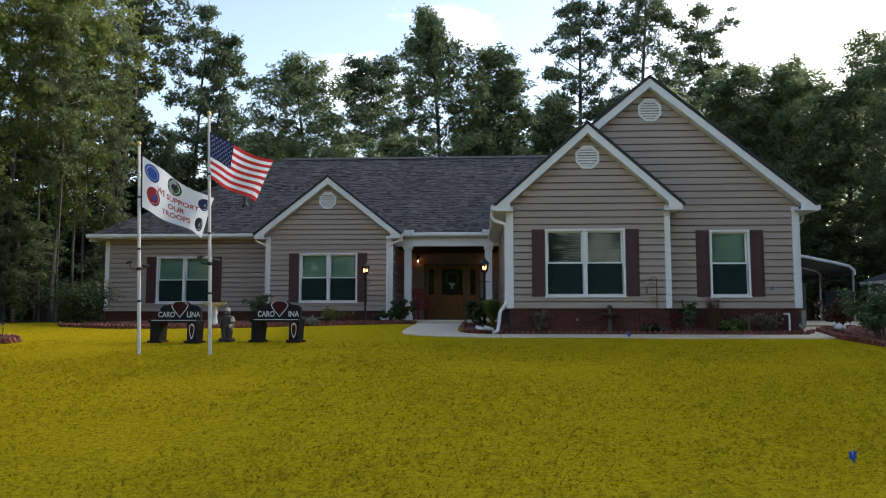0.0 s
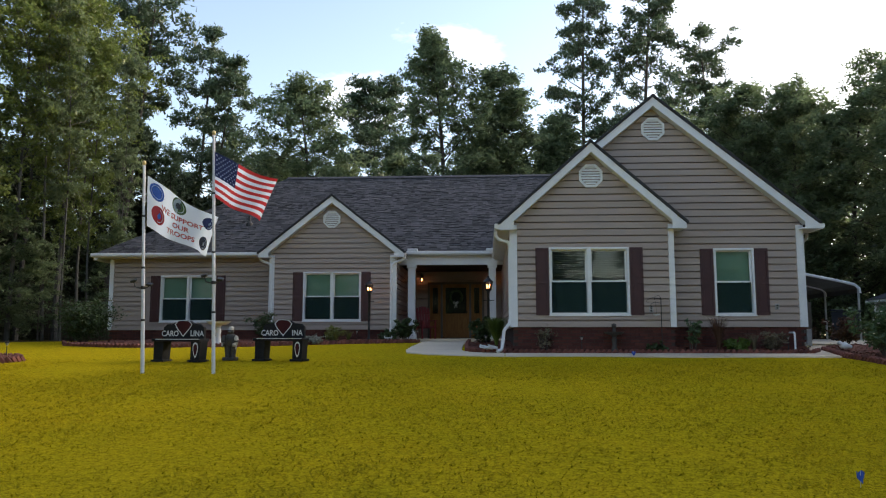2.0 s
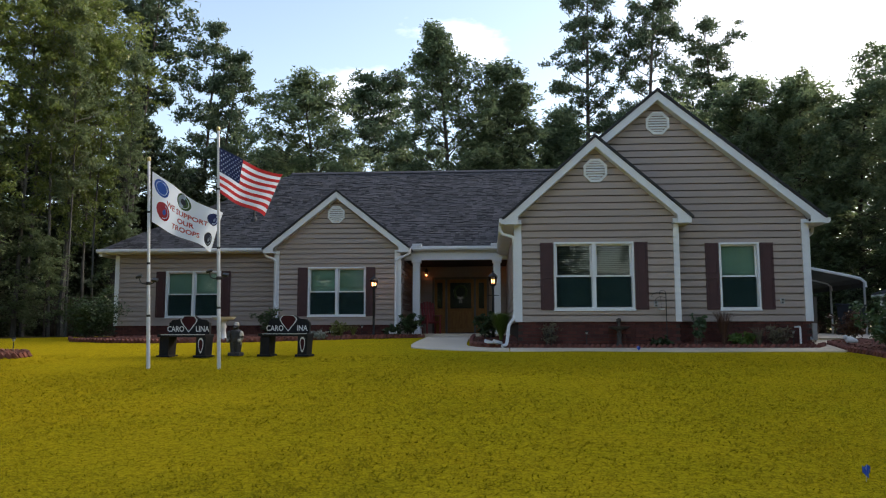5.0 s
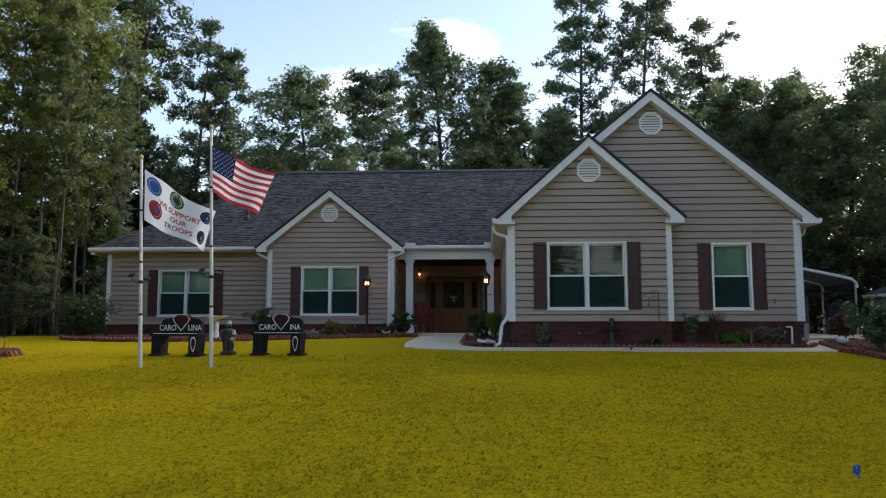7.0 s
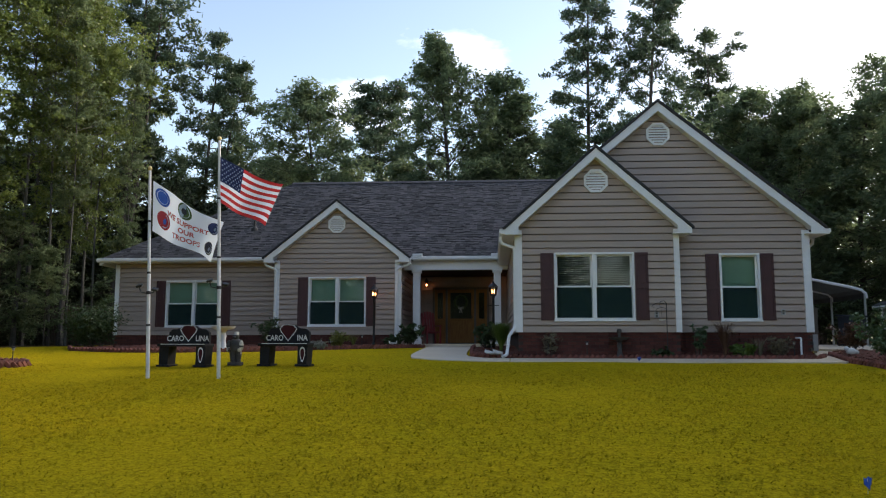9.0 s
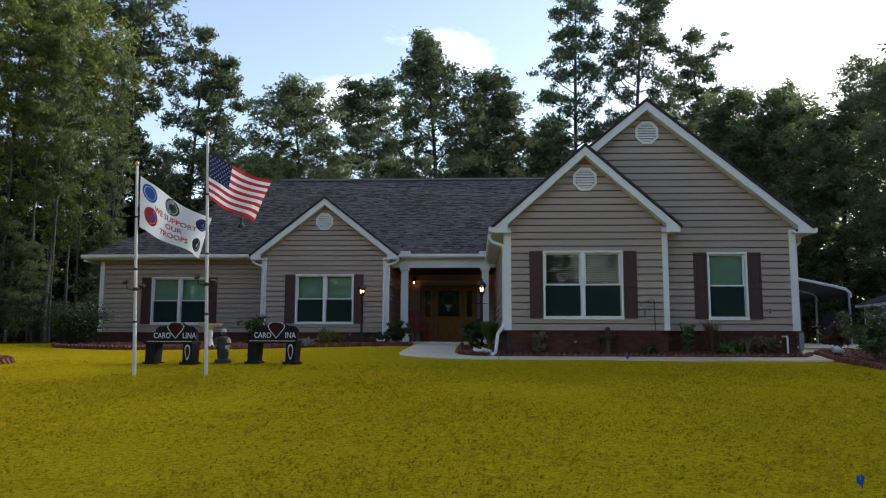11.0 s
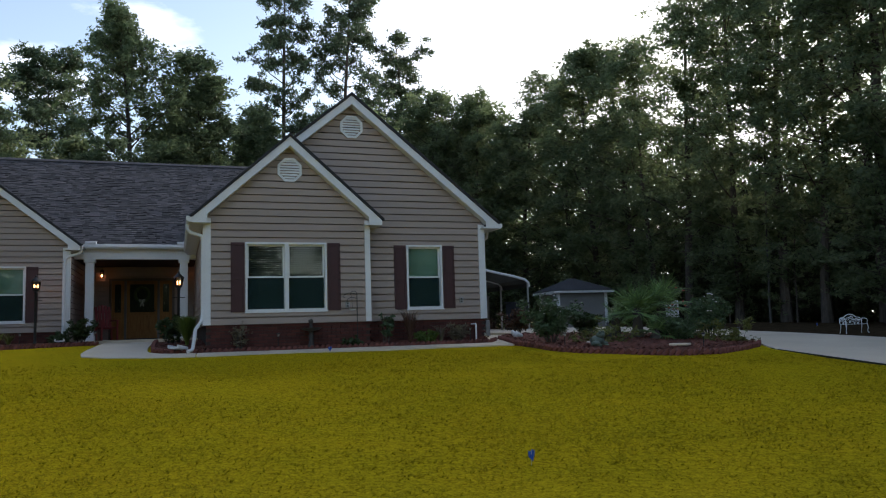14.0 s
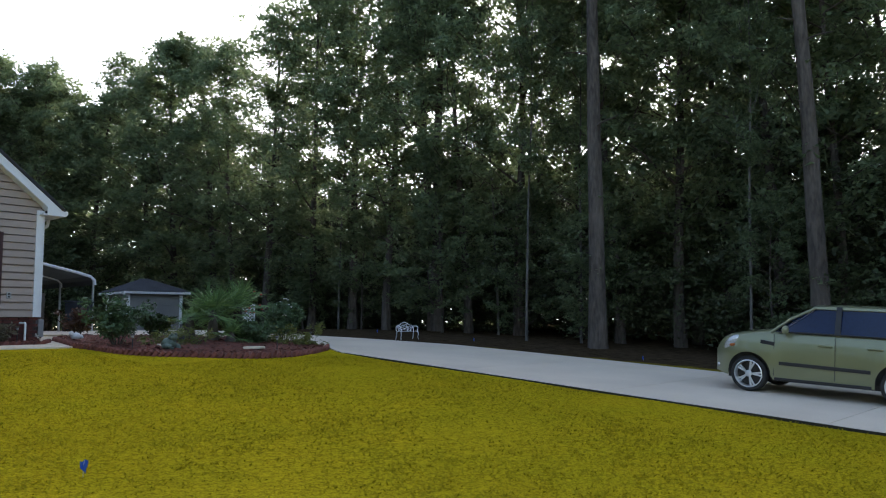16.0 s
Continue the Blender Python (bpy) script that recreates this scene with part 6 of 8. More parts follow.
# ---- planting ----
def bush(name, x, y, wide, tall, leaves, size, material, label, category="shrub", seed=1, group="", slim=0.5, stems=7, base=0.05, tight=0.33):
    """A shrub of forked stems and many leaves, ragged in outline."""
    rng, rs2, wide = random.Random(seed), np.random.default_rng(seed), wide * 0.62
    z = ground_z(x, y) + base
    ob = thing(name, (x, y, z), label, category, group)
    bm, centres, spread = B(), [], []
    for k in range(stems):
        a = k * 2.4 + rng.random()
        line = bent(rng, (0.04 * math.cos(a), 0.04 * math.sin(a), -0.1), (math.cos(a) * wide * 0.42, math.sin(a) * wide * 0.42, tall * 0.85), math.hypot(wide * 0.4, tall) * rng.uniform(0.6, 0.88), 5, 0.16)
        tube(bm, line, [0.014, 0.012, 0.009, 0.006, 0.003], 5)
        for j in (2, 3, 4):
            centres.append(tuple(line[j]))
            spread.append(tight * min(wide, tall) * rng.uniform(0.5, 0.9) * 0.6)
            t = bent(rng, line[j], (rng.uniform(-1, 1), rng.uniform(-1, 1), rng.uniform(-0.1, 0.8)), wide * 0.3, 3, 0.3)
            tube(bm, t, [0.007, 0.005, 0.002], 4)
            centres.append(tuple(t[-1]))
            spread.append(tight * min(wide, tall) * rng.uniform(0.4, 0.8) * 0.6)
    part("stem", bm, BARK, ob)
    me = leaf_mesh("leaves", centres, spread, leaves, size, material, rs2, 0.85, slim)
    co = np.empty(len(me.vertices) * 3, np.float32)
    me.vertices.foreach_get("co", co)
    co = co.reshape(-1, 3)
    co[:, 2] = np.maximum(co[:, 2], -0.03)
    me.vertices.foreach_set("co", co.ravel())
    part("leaves", me, material, ob)
    return ob


def blossoms(ob, wide, tall, count, material, seed, r=0.023):
    """Small open flowers at the outside of a bush."""
    rng = random.Random(seed)
    for _ in range(count):
        a, h = rng.uniform(0, math.tau), rng.uniform(0.55, 1.05)
        bm, s = B(), math.sqrt(max(0.05, 1.1 - h)) * wide * 0.36
        c = Vector((s * math.cos(a), s * math.sin(a), tall * h))
        for k in range(5):
            ball(bm, Matrix.Translation(c + Vector((r * 0.7 * math.cos(k * 1.256), r * 0.7 * math.sin(k * 1.256), 0))) @ Matrix.Rotation(k * 1.256, 4, "Z") @ Matrix.Diagonal((r * 0.6, r * 0.5, r * 0.6, 1)), 6, 4)
        part("blossom", bm, material, ob)


PETAL_WHITE = mat("white_petals", (0.62, 0.58, 0.58), (0.78, 0.74, 0.72), 20, 60, 0.7, 0.1)
PETAL_RED = mat("coral_petals", (0.42, 0.07, 0.045), (0.55, 0.14, 0.09), 20, 60, 0.7, 0.1)
ROSE_LEAF = leaf_mat("rose_leaves", (0.022, 0.055, 0.025), (0.13, 0.21, 0.09), 0.3)
BRIGHT_LEAF = leaf_mat("bright_green_leaves", (0.06, 0.12, 0.02), (0.15, 0.24, 0.05), 0.3)
CONIFER = leaf_mat("soft_conifer_leaves", (0.06, 0.11, 0.02), (0.24, 0.33, 0.07), 0.3)
RED_LEAF = leaf_mat("bronze_grass_leaves", (0.06, 0.028, 0.018), (0.15, 0.075, 0.045), 0.25)
DRY_LEAF = leaf_mat("dry_seed_heads", (0.10, 0.085, 0.05), (0.22, 0.19, 0.12), 0.2)
SILVER_LEAF = leaf_mat("silver_foliage", (0.16, 0.18, 0.16), (0.34, 0.36, 0.33), 0.2)
YELLOW_HERB = leaf_mat("low_yellow_green_herbs", (0.09, 0.11, 0.02), (0.20, 0.21, 0.05), 0.3)

b = bush("rose_bush", 8.16, 16.20, 1.12, 1.15, 3200, 0.046, ROSE_LEAF, "leafy rose bush with pale blooms in the island bed", "rose bush", 41, "rose bushes", 0.55, 10, 0.10)
blossoms(b, 1.0, 1.05, 12, PETAL_WHITE, 2)
b = bush("rose_bush", 12.55, 16.20, 1.15, 1.10, 3600, 0.046, ROSE_LEAF, "rose bush with white and pink blooms beside the drive", "rose bush", 42, "rose bushes", 0.55, 10, 0.12)
blossoms(b, 0.95, 1.05, 15, PETAL_WHITE, 3)
b = bush("rose_bush", 11.05, 15.35, 0.95, 0.66, 2200, 0.046, ROSE_LEAF, "low rose bush with coral blooms before the palm", "rose bush", 43, "rose bushes", 0.55, 9, 0.12)
blossoms(b, 0.9, 1.2, 9, PETAL_RED, 4)
bush("herb_clump", 12.0, 15.15, 2.6, 0.32, 2600, 0.05, YELLOW_HERB, "low yellow-green herb clump in the island bed", "plant", 44, "", 0.25, 9, 0.08, 0.6)
bush("herb_clump", 9.2, 15.6, 2.2, 0.34, 1800, 0.05, YELLOW_HERB, "low yellow-green herbs between rose bushes", "plant", 45, "", 0.25, 9, 0.10, 0.6)
bush("shrub", 9.9, 17.6, 0.9, 0.75, 1300, 0.06, SHRUB, "dark rounded shrub behind the garden ornaments", "shrub", 46, "", 0.5, 8, 0.12)
bush("shrub", 9.3, 20.6, 0.8, 0.9, 1000, 0.06, RED_LEAF, "bronze-leaved shrub near the carport", "shrub", 47, "", 0.4, 8, 0.05)
bush("shrub", -12.0, 22.4, 1.7, 1.35, 6500, 0.042, SHRUB, "large rounded dark green shrub at the house corner", "shrub", 48, "", 0.5, 14, 0.05, 0.5)
bush("shrub", -6.6, 22.6, 0.9, 0.95, 1300, 0.05, SHRUB, "loose green shrub by the bedroom wing", "shrub", 49, "", 0.4, 8)
bush("shrub", -4.9, 21.7, 0.6, 0.30, 800, 0.05, SILVER_LEAF, "silver-grey foliage plant in the mulch", "plant", 50, "", 0.3, 8)
bush("shrub", -4.55, 22.6, 0.6, 0.55, 800, 0.07, YELLOW_HERB, "yellow-green strappy plant by the wall", "plant", 51, "", 0.2, 9)
bush("shrub", -2.55, 24.2, 0.62, 0.85, 1500, 0.05, SHRUB, "compact green shrub before the porch column", "shrub", 52, "", 0.5, 9)
bush("shrub", -3.1, 24.1, 0.6, 0.42, 700, 0.05, SHRUB, "low green shrub under the lamp post", "shrub", 53)
bush("shrub", -0.10, 21.3, 0.7, 0.8, 1300, 0.06, SHRUB, "dark leafy shrub under the walk lamp", "shrub", 55, "", 0.5, 9)
bush("shrub", 5.75, 18.0, 0.42, 0.42, 420, 0.07, BRIGHT_LEAF, "broad-leaved bright green plant against the brick", "plant", 56, "", 0.6, 7)
bush("shrub", 3.9, 17.98, 0.45, 0.30, 420, 0.05, SHRUB, "low dark plant in the front bed", "plant", 57)
bush("rose_bush", 4.75, 18.05, 0.45, 0.95, 330, 0.05, ROSE_LEAF, "sparse twiggy rose against the siding", "rose bush", 58, "rose bushes", 0.55, 6)
bush("shrub", 6.55, 18.1, 0.5, 0.55, 520, 0.06, DRY_LEAF, "dry twiggy plant near the corner", "plant", 59, "", 0.25, 8)
bush("shrub", 1.35, 17.95, 0.5, 0.80, 380, 0.05, DRY_LEAF, "dead-looking twiggy plant beside the downspout", "plant", 60, "", 0.25, 9)


def tuft(name, x, y, blades, tall, spread, width, material, label, seed, base=0.05, category="ornamental grass"):
    """An arching clump of narrow blades."""
    rng = random.Random(seed)
    ob = thing(name, (x, y, ground_z(x, y) + base), label, category)
    verts, faces = [], []
    for k in range(blades):
        a, h, s = rng.uniform(0, math.tau), tall * rng.uniform(0.6, 1.05), spread * rng.uniform(0.2, 1.0)
        d, e = Vector((math.cos(a), math.sin(a), 0)), Vector((-math.sin(a), math.cos(a), 0))
        b = len(verts)
        for j in range(5):
            t = j / 4
            c = d * (0.03 + s * t ** 1.8) + Vector((0, 0, h * (t - 0.30 * t * t * t)))
            w = width * (1 - t) ** 0.6 + 0.001
            verts += [tuple(c - e * w), tuple(c + e * w)]
        faces += [(b + 2 * j, b + 2 * j + 1, b + 2 * j + 3, b + 2 * j + 2) for j in range(4)]
    part("blades", mesh_of("blades", verts, faces), material, ob)
    return ob


tuft("evergreen_shrub", 0.26, 19.70, 1500, 1.02, 0.36, 0.0075, CONIFER, "upright feathery bright green evergreen beside the walk", 54, 0.05, "shrub")
tuft("ornamental_grass", 5.30, 17.95, 170, 1.15, 0.40, 0.007, RED_LEAF, "bronze ornamental grass against the brick plinth", 1)
tuft("ornamental_grass", 6.1, 18.0, 70, 0.6, 0.30, 0.006, DRY_LEAF, "thin dry grass under the single window", 2)
tuft("ornamental_grass", 7.9, 19.4, 90, 0.75, 0.30, 0.007, RED_LEAF, "bronze grass at the house corner", 3)
tuft("ornamental_grass", -4.2, 23.4, 70, 0.5, 0.3, 0.008, YELLOW_HERB, "strappy yellow-green clump by the wall", 4)


def fan_palm(x, y, crowns, label):
    """A clump of fan palm: stiff stalks, each with a pleated fan of many narrow pointed leaflets."""
    rng = random.Random(8)
    ob = thing("fan_palm", (x, y, ground_z(x, y) + 0.10), label, "palm")
    for cx, cy, cz, n, size in crowns:
        part("stem", lathe(B(), [(0.15, -0.15), (0.15, 0.05), (0.11, cz * 0.6), (0.09, cz), (0.04, cz + 0.10)], 10, (cx, cy, 0)), BARK, ob)
        for k in range(n):
            a = k * 2.4 + rng.uniform(-0.3, 0.3)
            up = 1.45 - 1.95 * (k + rng.random()) / n
            d = Vector((math.cos(a) * math.cos(up), math.sin(a) * math.cos(up), math.sin(up)))
            stalk = size * rng.uniform(0.26, 0.42)
            p0 = Vector((cx, cy, cz))
            p2 = p0 + d * stalk
            frond = part("frond_stalk", tube(B(), [p0, p0 + d * stalk * 0.5 + Vector((0, 0, 0.02)), p2], [0.013, 0.010, 0.007], 5), FROND, ob)
            side = d.cross(Vector((0, 0, 1)))
            side = side.normalized() if side.length > 0.05 else Vector((1, 0, 0))
            face = side.cross(d).normalized()
            verts, faces = [], []
            m = 18
            for j in range(m):
                # long narrow leaflets, folded at the rib, stiff near the stalk and hanging at the tips
                t = (j / (m - 1) - 0.5) * radians(215)
                r = size * rng.uniform(0.58, 0.80) * (0.60 + 0.40 * math.cos(t * 0.7))
                way = (d * math.cos(t) + side * math.sin(t) + face * 0.22 * math.cos(t) * rng.uniform(0.3, 1.4)).normalized()
                across = way.cross(face).normalized()
                b, fold, sag = len(verts), 0.010, 0.20 * r * rng.uniform(0.4, 1.6)
                verts.append(tuple(p2))
                for f, w in ((0.38, 0.016), (0.72, 0.011)):
                    c = p2 + way * r * f + Vector((0, 0, -sag * f ** 3))
                    verts += [tuple(c - across * w), tuple(c + face * fold), tuple(c + across * w)]
                verts.append(tuple(p2 + way * r + Vector((0, 0, -sag))))
                faces += [(b, b + 1, b + 2), (b, b + 2, b + 3), (b + 1, b + 4, b + 5, b + 2), (b + 2, b + 5, b + 6, b + 3), (b + 4, b + 7, b + 5), (b + 5, b + 7, b + 6)]
            part("fan", mesh_of("fan", verts, faces), FROND, frond)
    return ob


fan_palm(10.30, 16.0, ((0.04, 0.0, 0.66, 17, 0.92), (0.74, 0.04, 0.84, 12, 0.86), (-0.22, 0.55, 0.52, 6, 0.60), (0.22, -0.45, 0.16, 6, 0.55)), "clump of green fan palms on stout stems in the island bed")

GREY_BOX = mat("grey_plastic", (0.28, 0.28, 0.28), (0.36, 0.36, 0.35), 8, 50, 0.5, 0.05)

# ---- garden ornaments and small things ----
def stake_flag(x, y, turn=0.0):
    """A blue plastic marker flag on a wire."""
    ob = thing("marker_flag", (x, y, ground_z(x, y)), "small blue plastic marker flag on a wire in the lawn", "marker flag", "blue marker flags", "", turn)
    part("wire", tube(B(), [(0, 0, -0.1), (0.004, 0, 0.10), (0.012, 0, 0.13)], 0.0022, 5), GREY_METAL, ob)
    bm = B()
    n = 6
    g = [[bm.verts.new((0.008 + 0.075 * i / n - 0.03, 0.012 * math.sin(i * 1.1 + j), 0.135 - 0.055 * j - 0.10 * abs(i / n - 0.5) * (1 if j == 0 else -1))) for i in range(n + 1)] for j in range(3)]
    for j in range(2):
        for i in range(n):
            bm.faces.new((g[j][i], g[j + 1][i], g[j + 1][i + 1], g[j][i + 1]))
    part("flag", bm, MARKER_BLUE, ob)
    return ob


MARKER_BLUE = mat("blue_plastic", (0.005, 0.05, 0.33), (0.01, 0.09, 0.45), 8, 50, 0.4, 0.05)
for x, y, a in ((2.90, 6.31, 20), (3.18, 17.0, -10), (18.0, 9.0, 40), (18.9, 15.0, 70), (19.2, 19.5, 30)):
    stake_flag(x, y, a)


def solar_light(x, y, base=0.05):
    ob = thing("solar_light", (x, y, ground_z(x, y) + base), "small black solar path light on a stake", "path light", "solar path lights")
    part("stake", tube(B(), [(0, 0, -0.15), (0, 0, 0.22)], 0.010, 6), BLACK, ob)
    part("lens", lathe(B(), [(0.022, 0.24), (0.030, 0.29), (0.028, 0.29), (0.015, 0.245)], 12), GREY_BOX, ob)
    part("cap", lathe(B(), [(0.050, 0.29), (0.052, 0.30), (0.03, 0.318), (0.0, 0.322)], 12), BLACK, ob, "", True)
    return ob


for x, y in ((8.0, 15.25), (10.6, 13.95), (12.4, 15.0), (-10.3, 16.1), (-3.9, 23.2), (-2.15, 24.1), (0.0, 18.5), (-7.9, 20.6), (2.2, 17.95), (6.9, 18.1)):
    solar_light(x, y, 0.08)


def downspout_block(x, y, turn):
    ob = solid("splash_block", prism(B(), [(-0.10, 0.0), (0.10, 0.0), (0.13, 0.02), (0.12, 0.08), (0.10, 0.08), (0.095, 0.03), (-0.095, 0.03), (-0.10, 0.08), (-0.12, 0.08), (-0.13, 0.02)], lambda u, v, w: Vector((u, -w, v)), 0.42), WHITE_STONE, "pale concrete splash block under a downspout", "splash block")
    ob.matrix_world = pose(x, y, ground_z(x, y) + 0.07, -8, 0, turn)


downspout_block(0.16, 17.98 + 0.1, -30)
downspout_block(-3.05, 24.32, 0)

# frog-like garden ornament, plain shape
bm = B()
ball(bm, oval(0, 0, 0.13, 0.14, 0.17, 0.12), 16, 10)
ball(bm, oval(0, -0.10, 0.25, 0.10, 0.10, 0.07), 14, 8)
for s in (-1, 1):
    ball(bm, oval(0.06 * s, -0.13, 0.31, 0.035, 0.035, 0.035), 8, 6)
    ball(bm, oval(0.15 * s, -0.06, 0.07, 0.07, 0.13, 0.06), 10, 6)
    ball(bm, oval(0.13 * s, -0.18, 0.03, 0.05, 0.06, 0.025), 8, 6)
orn = solid("garden_ornament", bm, mat("mossy_glazed_ceramic", (0.010, 0.034, 0.024), (0.15, 0.19, 0.15), 9, 50, 0.5, 0.2), "squat grey-green ceramic garden ornament on mulch", "ornament", "", "", True)
orn.matrix_world = pose(8.62, 14.95, ground_z(8.62, 14.95) + 0.09, 0, 0, 25) @ Matrix.Diagonal((0.95, 0.95, 0.98, 1))
bm = B()
lathe(bm, [(0.12, 0.0), (0.13, 0.05), (0.10, 0.12), (0.12, 0.22), (0.09, 0.32), (0.05, 0.36)], 14)
ball(bm, oval(0, 0, 0.43, 0.075, 0.085, 0.09), 12, 8)
ball(bm, oval(0, 0.02, 0.50, 0.05, 0.05, 0.06), 10, 6)
orn = solid("garden_ornament", bm, mat("dark_cast_stone", (0.02, 0.02, 0.022), (0.10, 0.10, 0.10), 9, 50, 0.7, 0.3), "upright dark cast-stone ornament in the island bed", "ornament", "", "", True)
orn.matrix_world = pose(9.48, 15.9, ground_z(9.48, 15.9) + 0.10) @ Matrix.Diagonal((0.72, 0.72, 0.80, 1))
bm = B()
ball(bm, oval(0, 0, 0.16, 0.20, 0.13, 0.15), 14, 9)
ball(bm, oval(-0.19, 0, 0.27, 0.09, 0.08, 0.10), 12, 8)
ball(bm, oval(0.22, 0.0, 0.12, 0.10, 0.09, 0.10), 10, 6)
orn = solid("garden_ornament", bm, WHITE_STONE, "white plaster garden ornament near the house corner", "ornament", "", "", True)
orn.matrix_world = pose(8.15, 18.1, ground_z(8.15, 18.1) + 0.08, 0, 0, 15) @ Matrix.Diagonal((0.62, 0.62, 0.55, 1))
for x, y, sx, sy in ((10.15, 14.15, 0.20, 0.14), (8.75, 15.3, 0.17, 0.12)):
    bm = slab(B(), pose(0, 0, 0.02), sx * 2, sy * 2, 0.05, 0.018)
    st = solid("stepping_stone", bm, CONCRETE, "flat pale stepping stone lying on red mulch", "stepping stone", "", "stepping stones")
    st.matrix_world = pose(x, y, ground_z(x, y) + 0.13, 0, 0, x * 30)

# white lattice panel behind the roses
lat = thing("trellis", (12.15, 17.2, ground_z(12.15, 17.2)), "small white lattice trellis panel among roses", "trellis", "", "", 10)
for s in (-0.24, 0.24):
    part("upright", box(B(), s - 0.02, -0.015, -0.1, s + 0.02, 0.015, 0.92 + (0.06 if s > 0 else 0), 0.004), WHITE, lat)
for k in range(9):
    part("slat", slab(B(), pose(0, 0.016, 0.15 + 0.085 * k, 0, 35, 0), 0.52, 0.008, 0.025), WHITE, lat)
    part("slat", slab(B(), pose(0, 0.026, 0.15 + 0.085 * k, 0, -35, 0), 0.52, 0.008, 0.025), WHITE, lat)


def plant_hook(x, y, tall, label):
    """A black wire hanger with scrolled arms and a small feeder dish."""
    ob = thing("plant_hanger", (x, y, ground_z(x, y) + 0.05), label, "plant hanger")
    part("rod", tube(B(), [(0, 0, -0.2), (0, 0, tall)], 0.010, 6), BLACK, ob)
    for z, r in ((tall - 0.02, 0.30), (tall - 0.12, 0.22)):
        pts = [(-r * math.sin(k * math.pi / 10) - 0.02 * k / 10, 0, z - 0.10 * (1 - math.cos(k * math.pi / 10)) / 2) for k in range(11)]
        part("arm", tube(B(), [(0, 0, z), (-r * 0.6, 0, z + 0.03), (-r, 0, z - 0.01), (-r - 0.03, 0, z - 0.06), (-r + 0.02, 0, z - 0.08)], 0.007, 5), BLACK, ob)
    part("arm", tube(B(), [(0, 0, tall), (-0.05, 0, tall + 0.06), (-0.13, 0, tall + 0.04), (-0.15, 0, tall - 0.04)], 0.007, 5), BLACK, ob)
    part("dish", lathe(B(), [(0.02, tall - 0.40), (0.07, tall - 0.39), (0.085, tall - 0.36), (0.08, tall - 0.36), (0.02, tall - 0.385)], 14, (-0.11, -0.02, 0)), WHITE_STONE, ob)
    part("dish_wire", tube(B(), [(-0.11, -0.02, tall - 0.36), (-0.13, 0, tall - 0.06)], 0.004, 4), BLACK, ob)
    return ob


plant_hook(4.02, 17.92, 1.22, "black wire plant hanger with a white dish, beside the siding")


def outlet_box(x, y, z):
    ob = thing("outlet_box", (x, y, z), "small grey outdoor outlet cover on the siding", "outlet", "outlet covers")
    part("cover", slab(B(), pose(0, -0.02, 0), 0.10, 0.05, 0.14, 0.008), GREY_BOX, ob)
    for s in (-1, 1):
        part("socket", slab(B(), pose(0, -0.047, 0.03 * s), 0.045, 0.008, 0.035, 0.003), BLACK, ob)


outlet_box(3.82, Y_GABLE - 0.03, 2.20)
outlet_box(6.82, Y_WING - 0.03, 2.27)
bm = tube(B(), [(0, 0, -0.1), (0, 0, 0.44), (0.0, 0.02, 0.47), (0.0, 0.30, 0.47)], 0.022, 10)
pipe = solid("drain_pipe", bm, WHITE, "white plastic drain pipe standing against the brick", "pipe", "", "", True)
pipe.matrix_world = pose(7.08, 18.16, ground_z(7.2, 18.1))

# house number plaque as plain bars
plaque = thing("address_plaque", (-4.78, 23.3, ground_z(-4.78, 23.3)), "small black plaque with pale bars on two stakes", "plaque")
for s in (-1, 1):
    part("stake", tube(B(), [(0.11 * s, 0, -0.1), (0.11 * s, 0, 0.20)], 0.008, 5), BLACK, plaque)
part("plate", slab(B(), pose(0, 0, 0.22, 12), 0.34, 0.02, 0.12, 0.006), BLACK, plaque)
for k in range(4):
    part("bar", slab(B(), pose(-0.10 + 0.066 * k, -0.014, 0.22, 12), 0.040, 0.006, 0.075), CREAM, plaque)


def porch_chair(x, y, turn):
    """A red slatted garden chair."""
    red = mat("red_painted_wood", (0.16, 0.010, 0.012), (0.24, 0.018, 0.018), 6, 50, 0.5, 0.15)
    ob = thing("porch_chair", (x, y, FLOOR_Z), "dark red slatted chair on the porch", "chair", "", "", turn)
    for a in (-0.24, 0.24):
        part("leg", box(B(), a - 0.025, -0.25, 0.0, a + 0.025, -0.20, 0.60, 0.005), red, ob)
        part("leg", box(B(), a - 0.025, 0.22, 0.0, a + 0.025, 0.27, 0.42, 0.005), red, ob)
        part("armrest", box(B(), a - 0.05, -0.30, 0.60, a + 0.05, 0.30, 0.63, 0.008), red, ob)
    for k in range(5):
        part("seat_slat", slab(B(), pose(0, -0.20 + 0.10 * k, 0.41 - 0.012 * k), 0.48, 0.085, 0.022, 0.005), red, ob)
    for k in range(5):
        part("back_slat", slab(B(), pose(-0.20 + 0.10 * k, 0.32, 0.72 + 0.05 * math.cos((k - 2) * 0.8), -14), 0.085, 0.022, 0.72, 0.006), red, ob)
    for z in (0.5, 0.9):
        part("back_rail", slab(B(), pose(0, 0.30 + 0.12 * (z - 0.5), z, -14), 0.50, 0.02, 0.06, 0.005), red, ob)


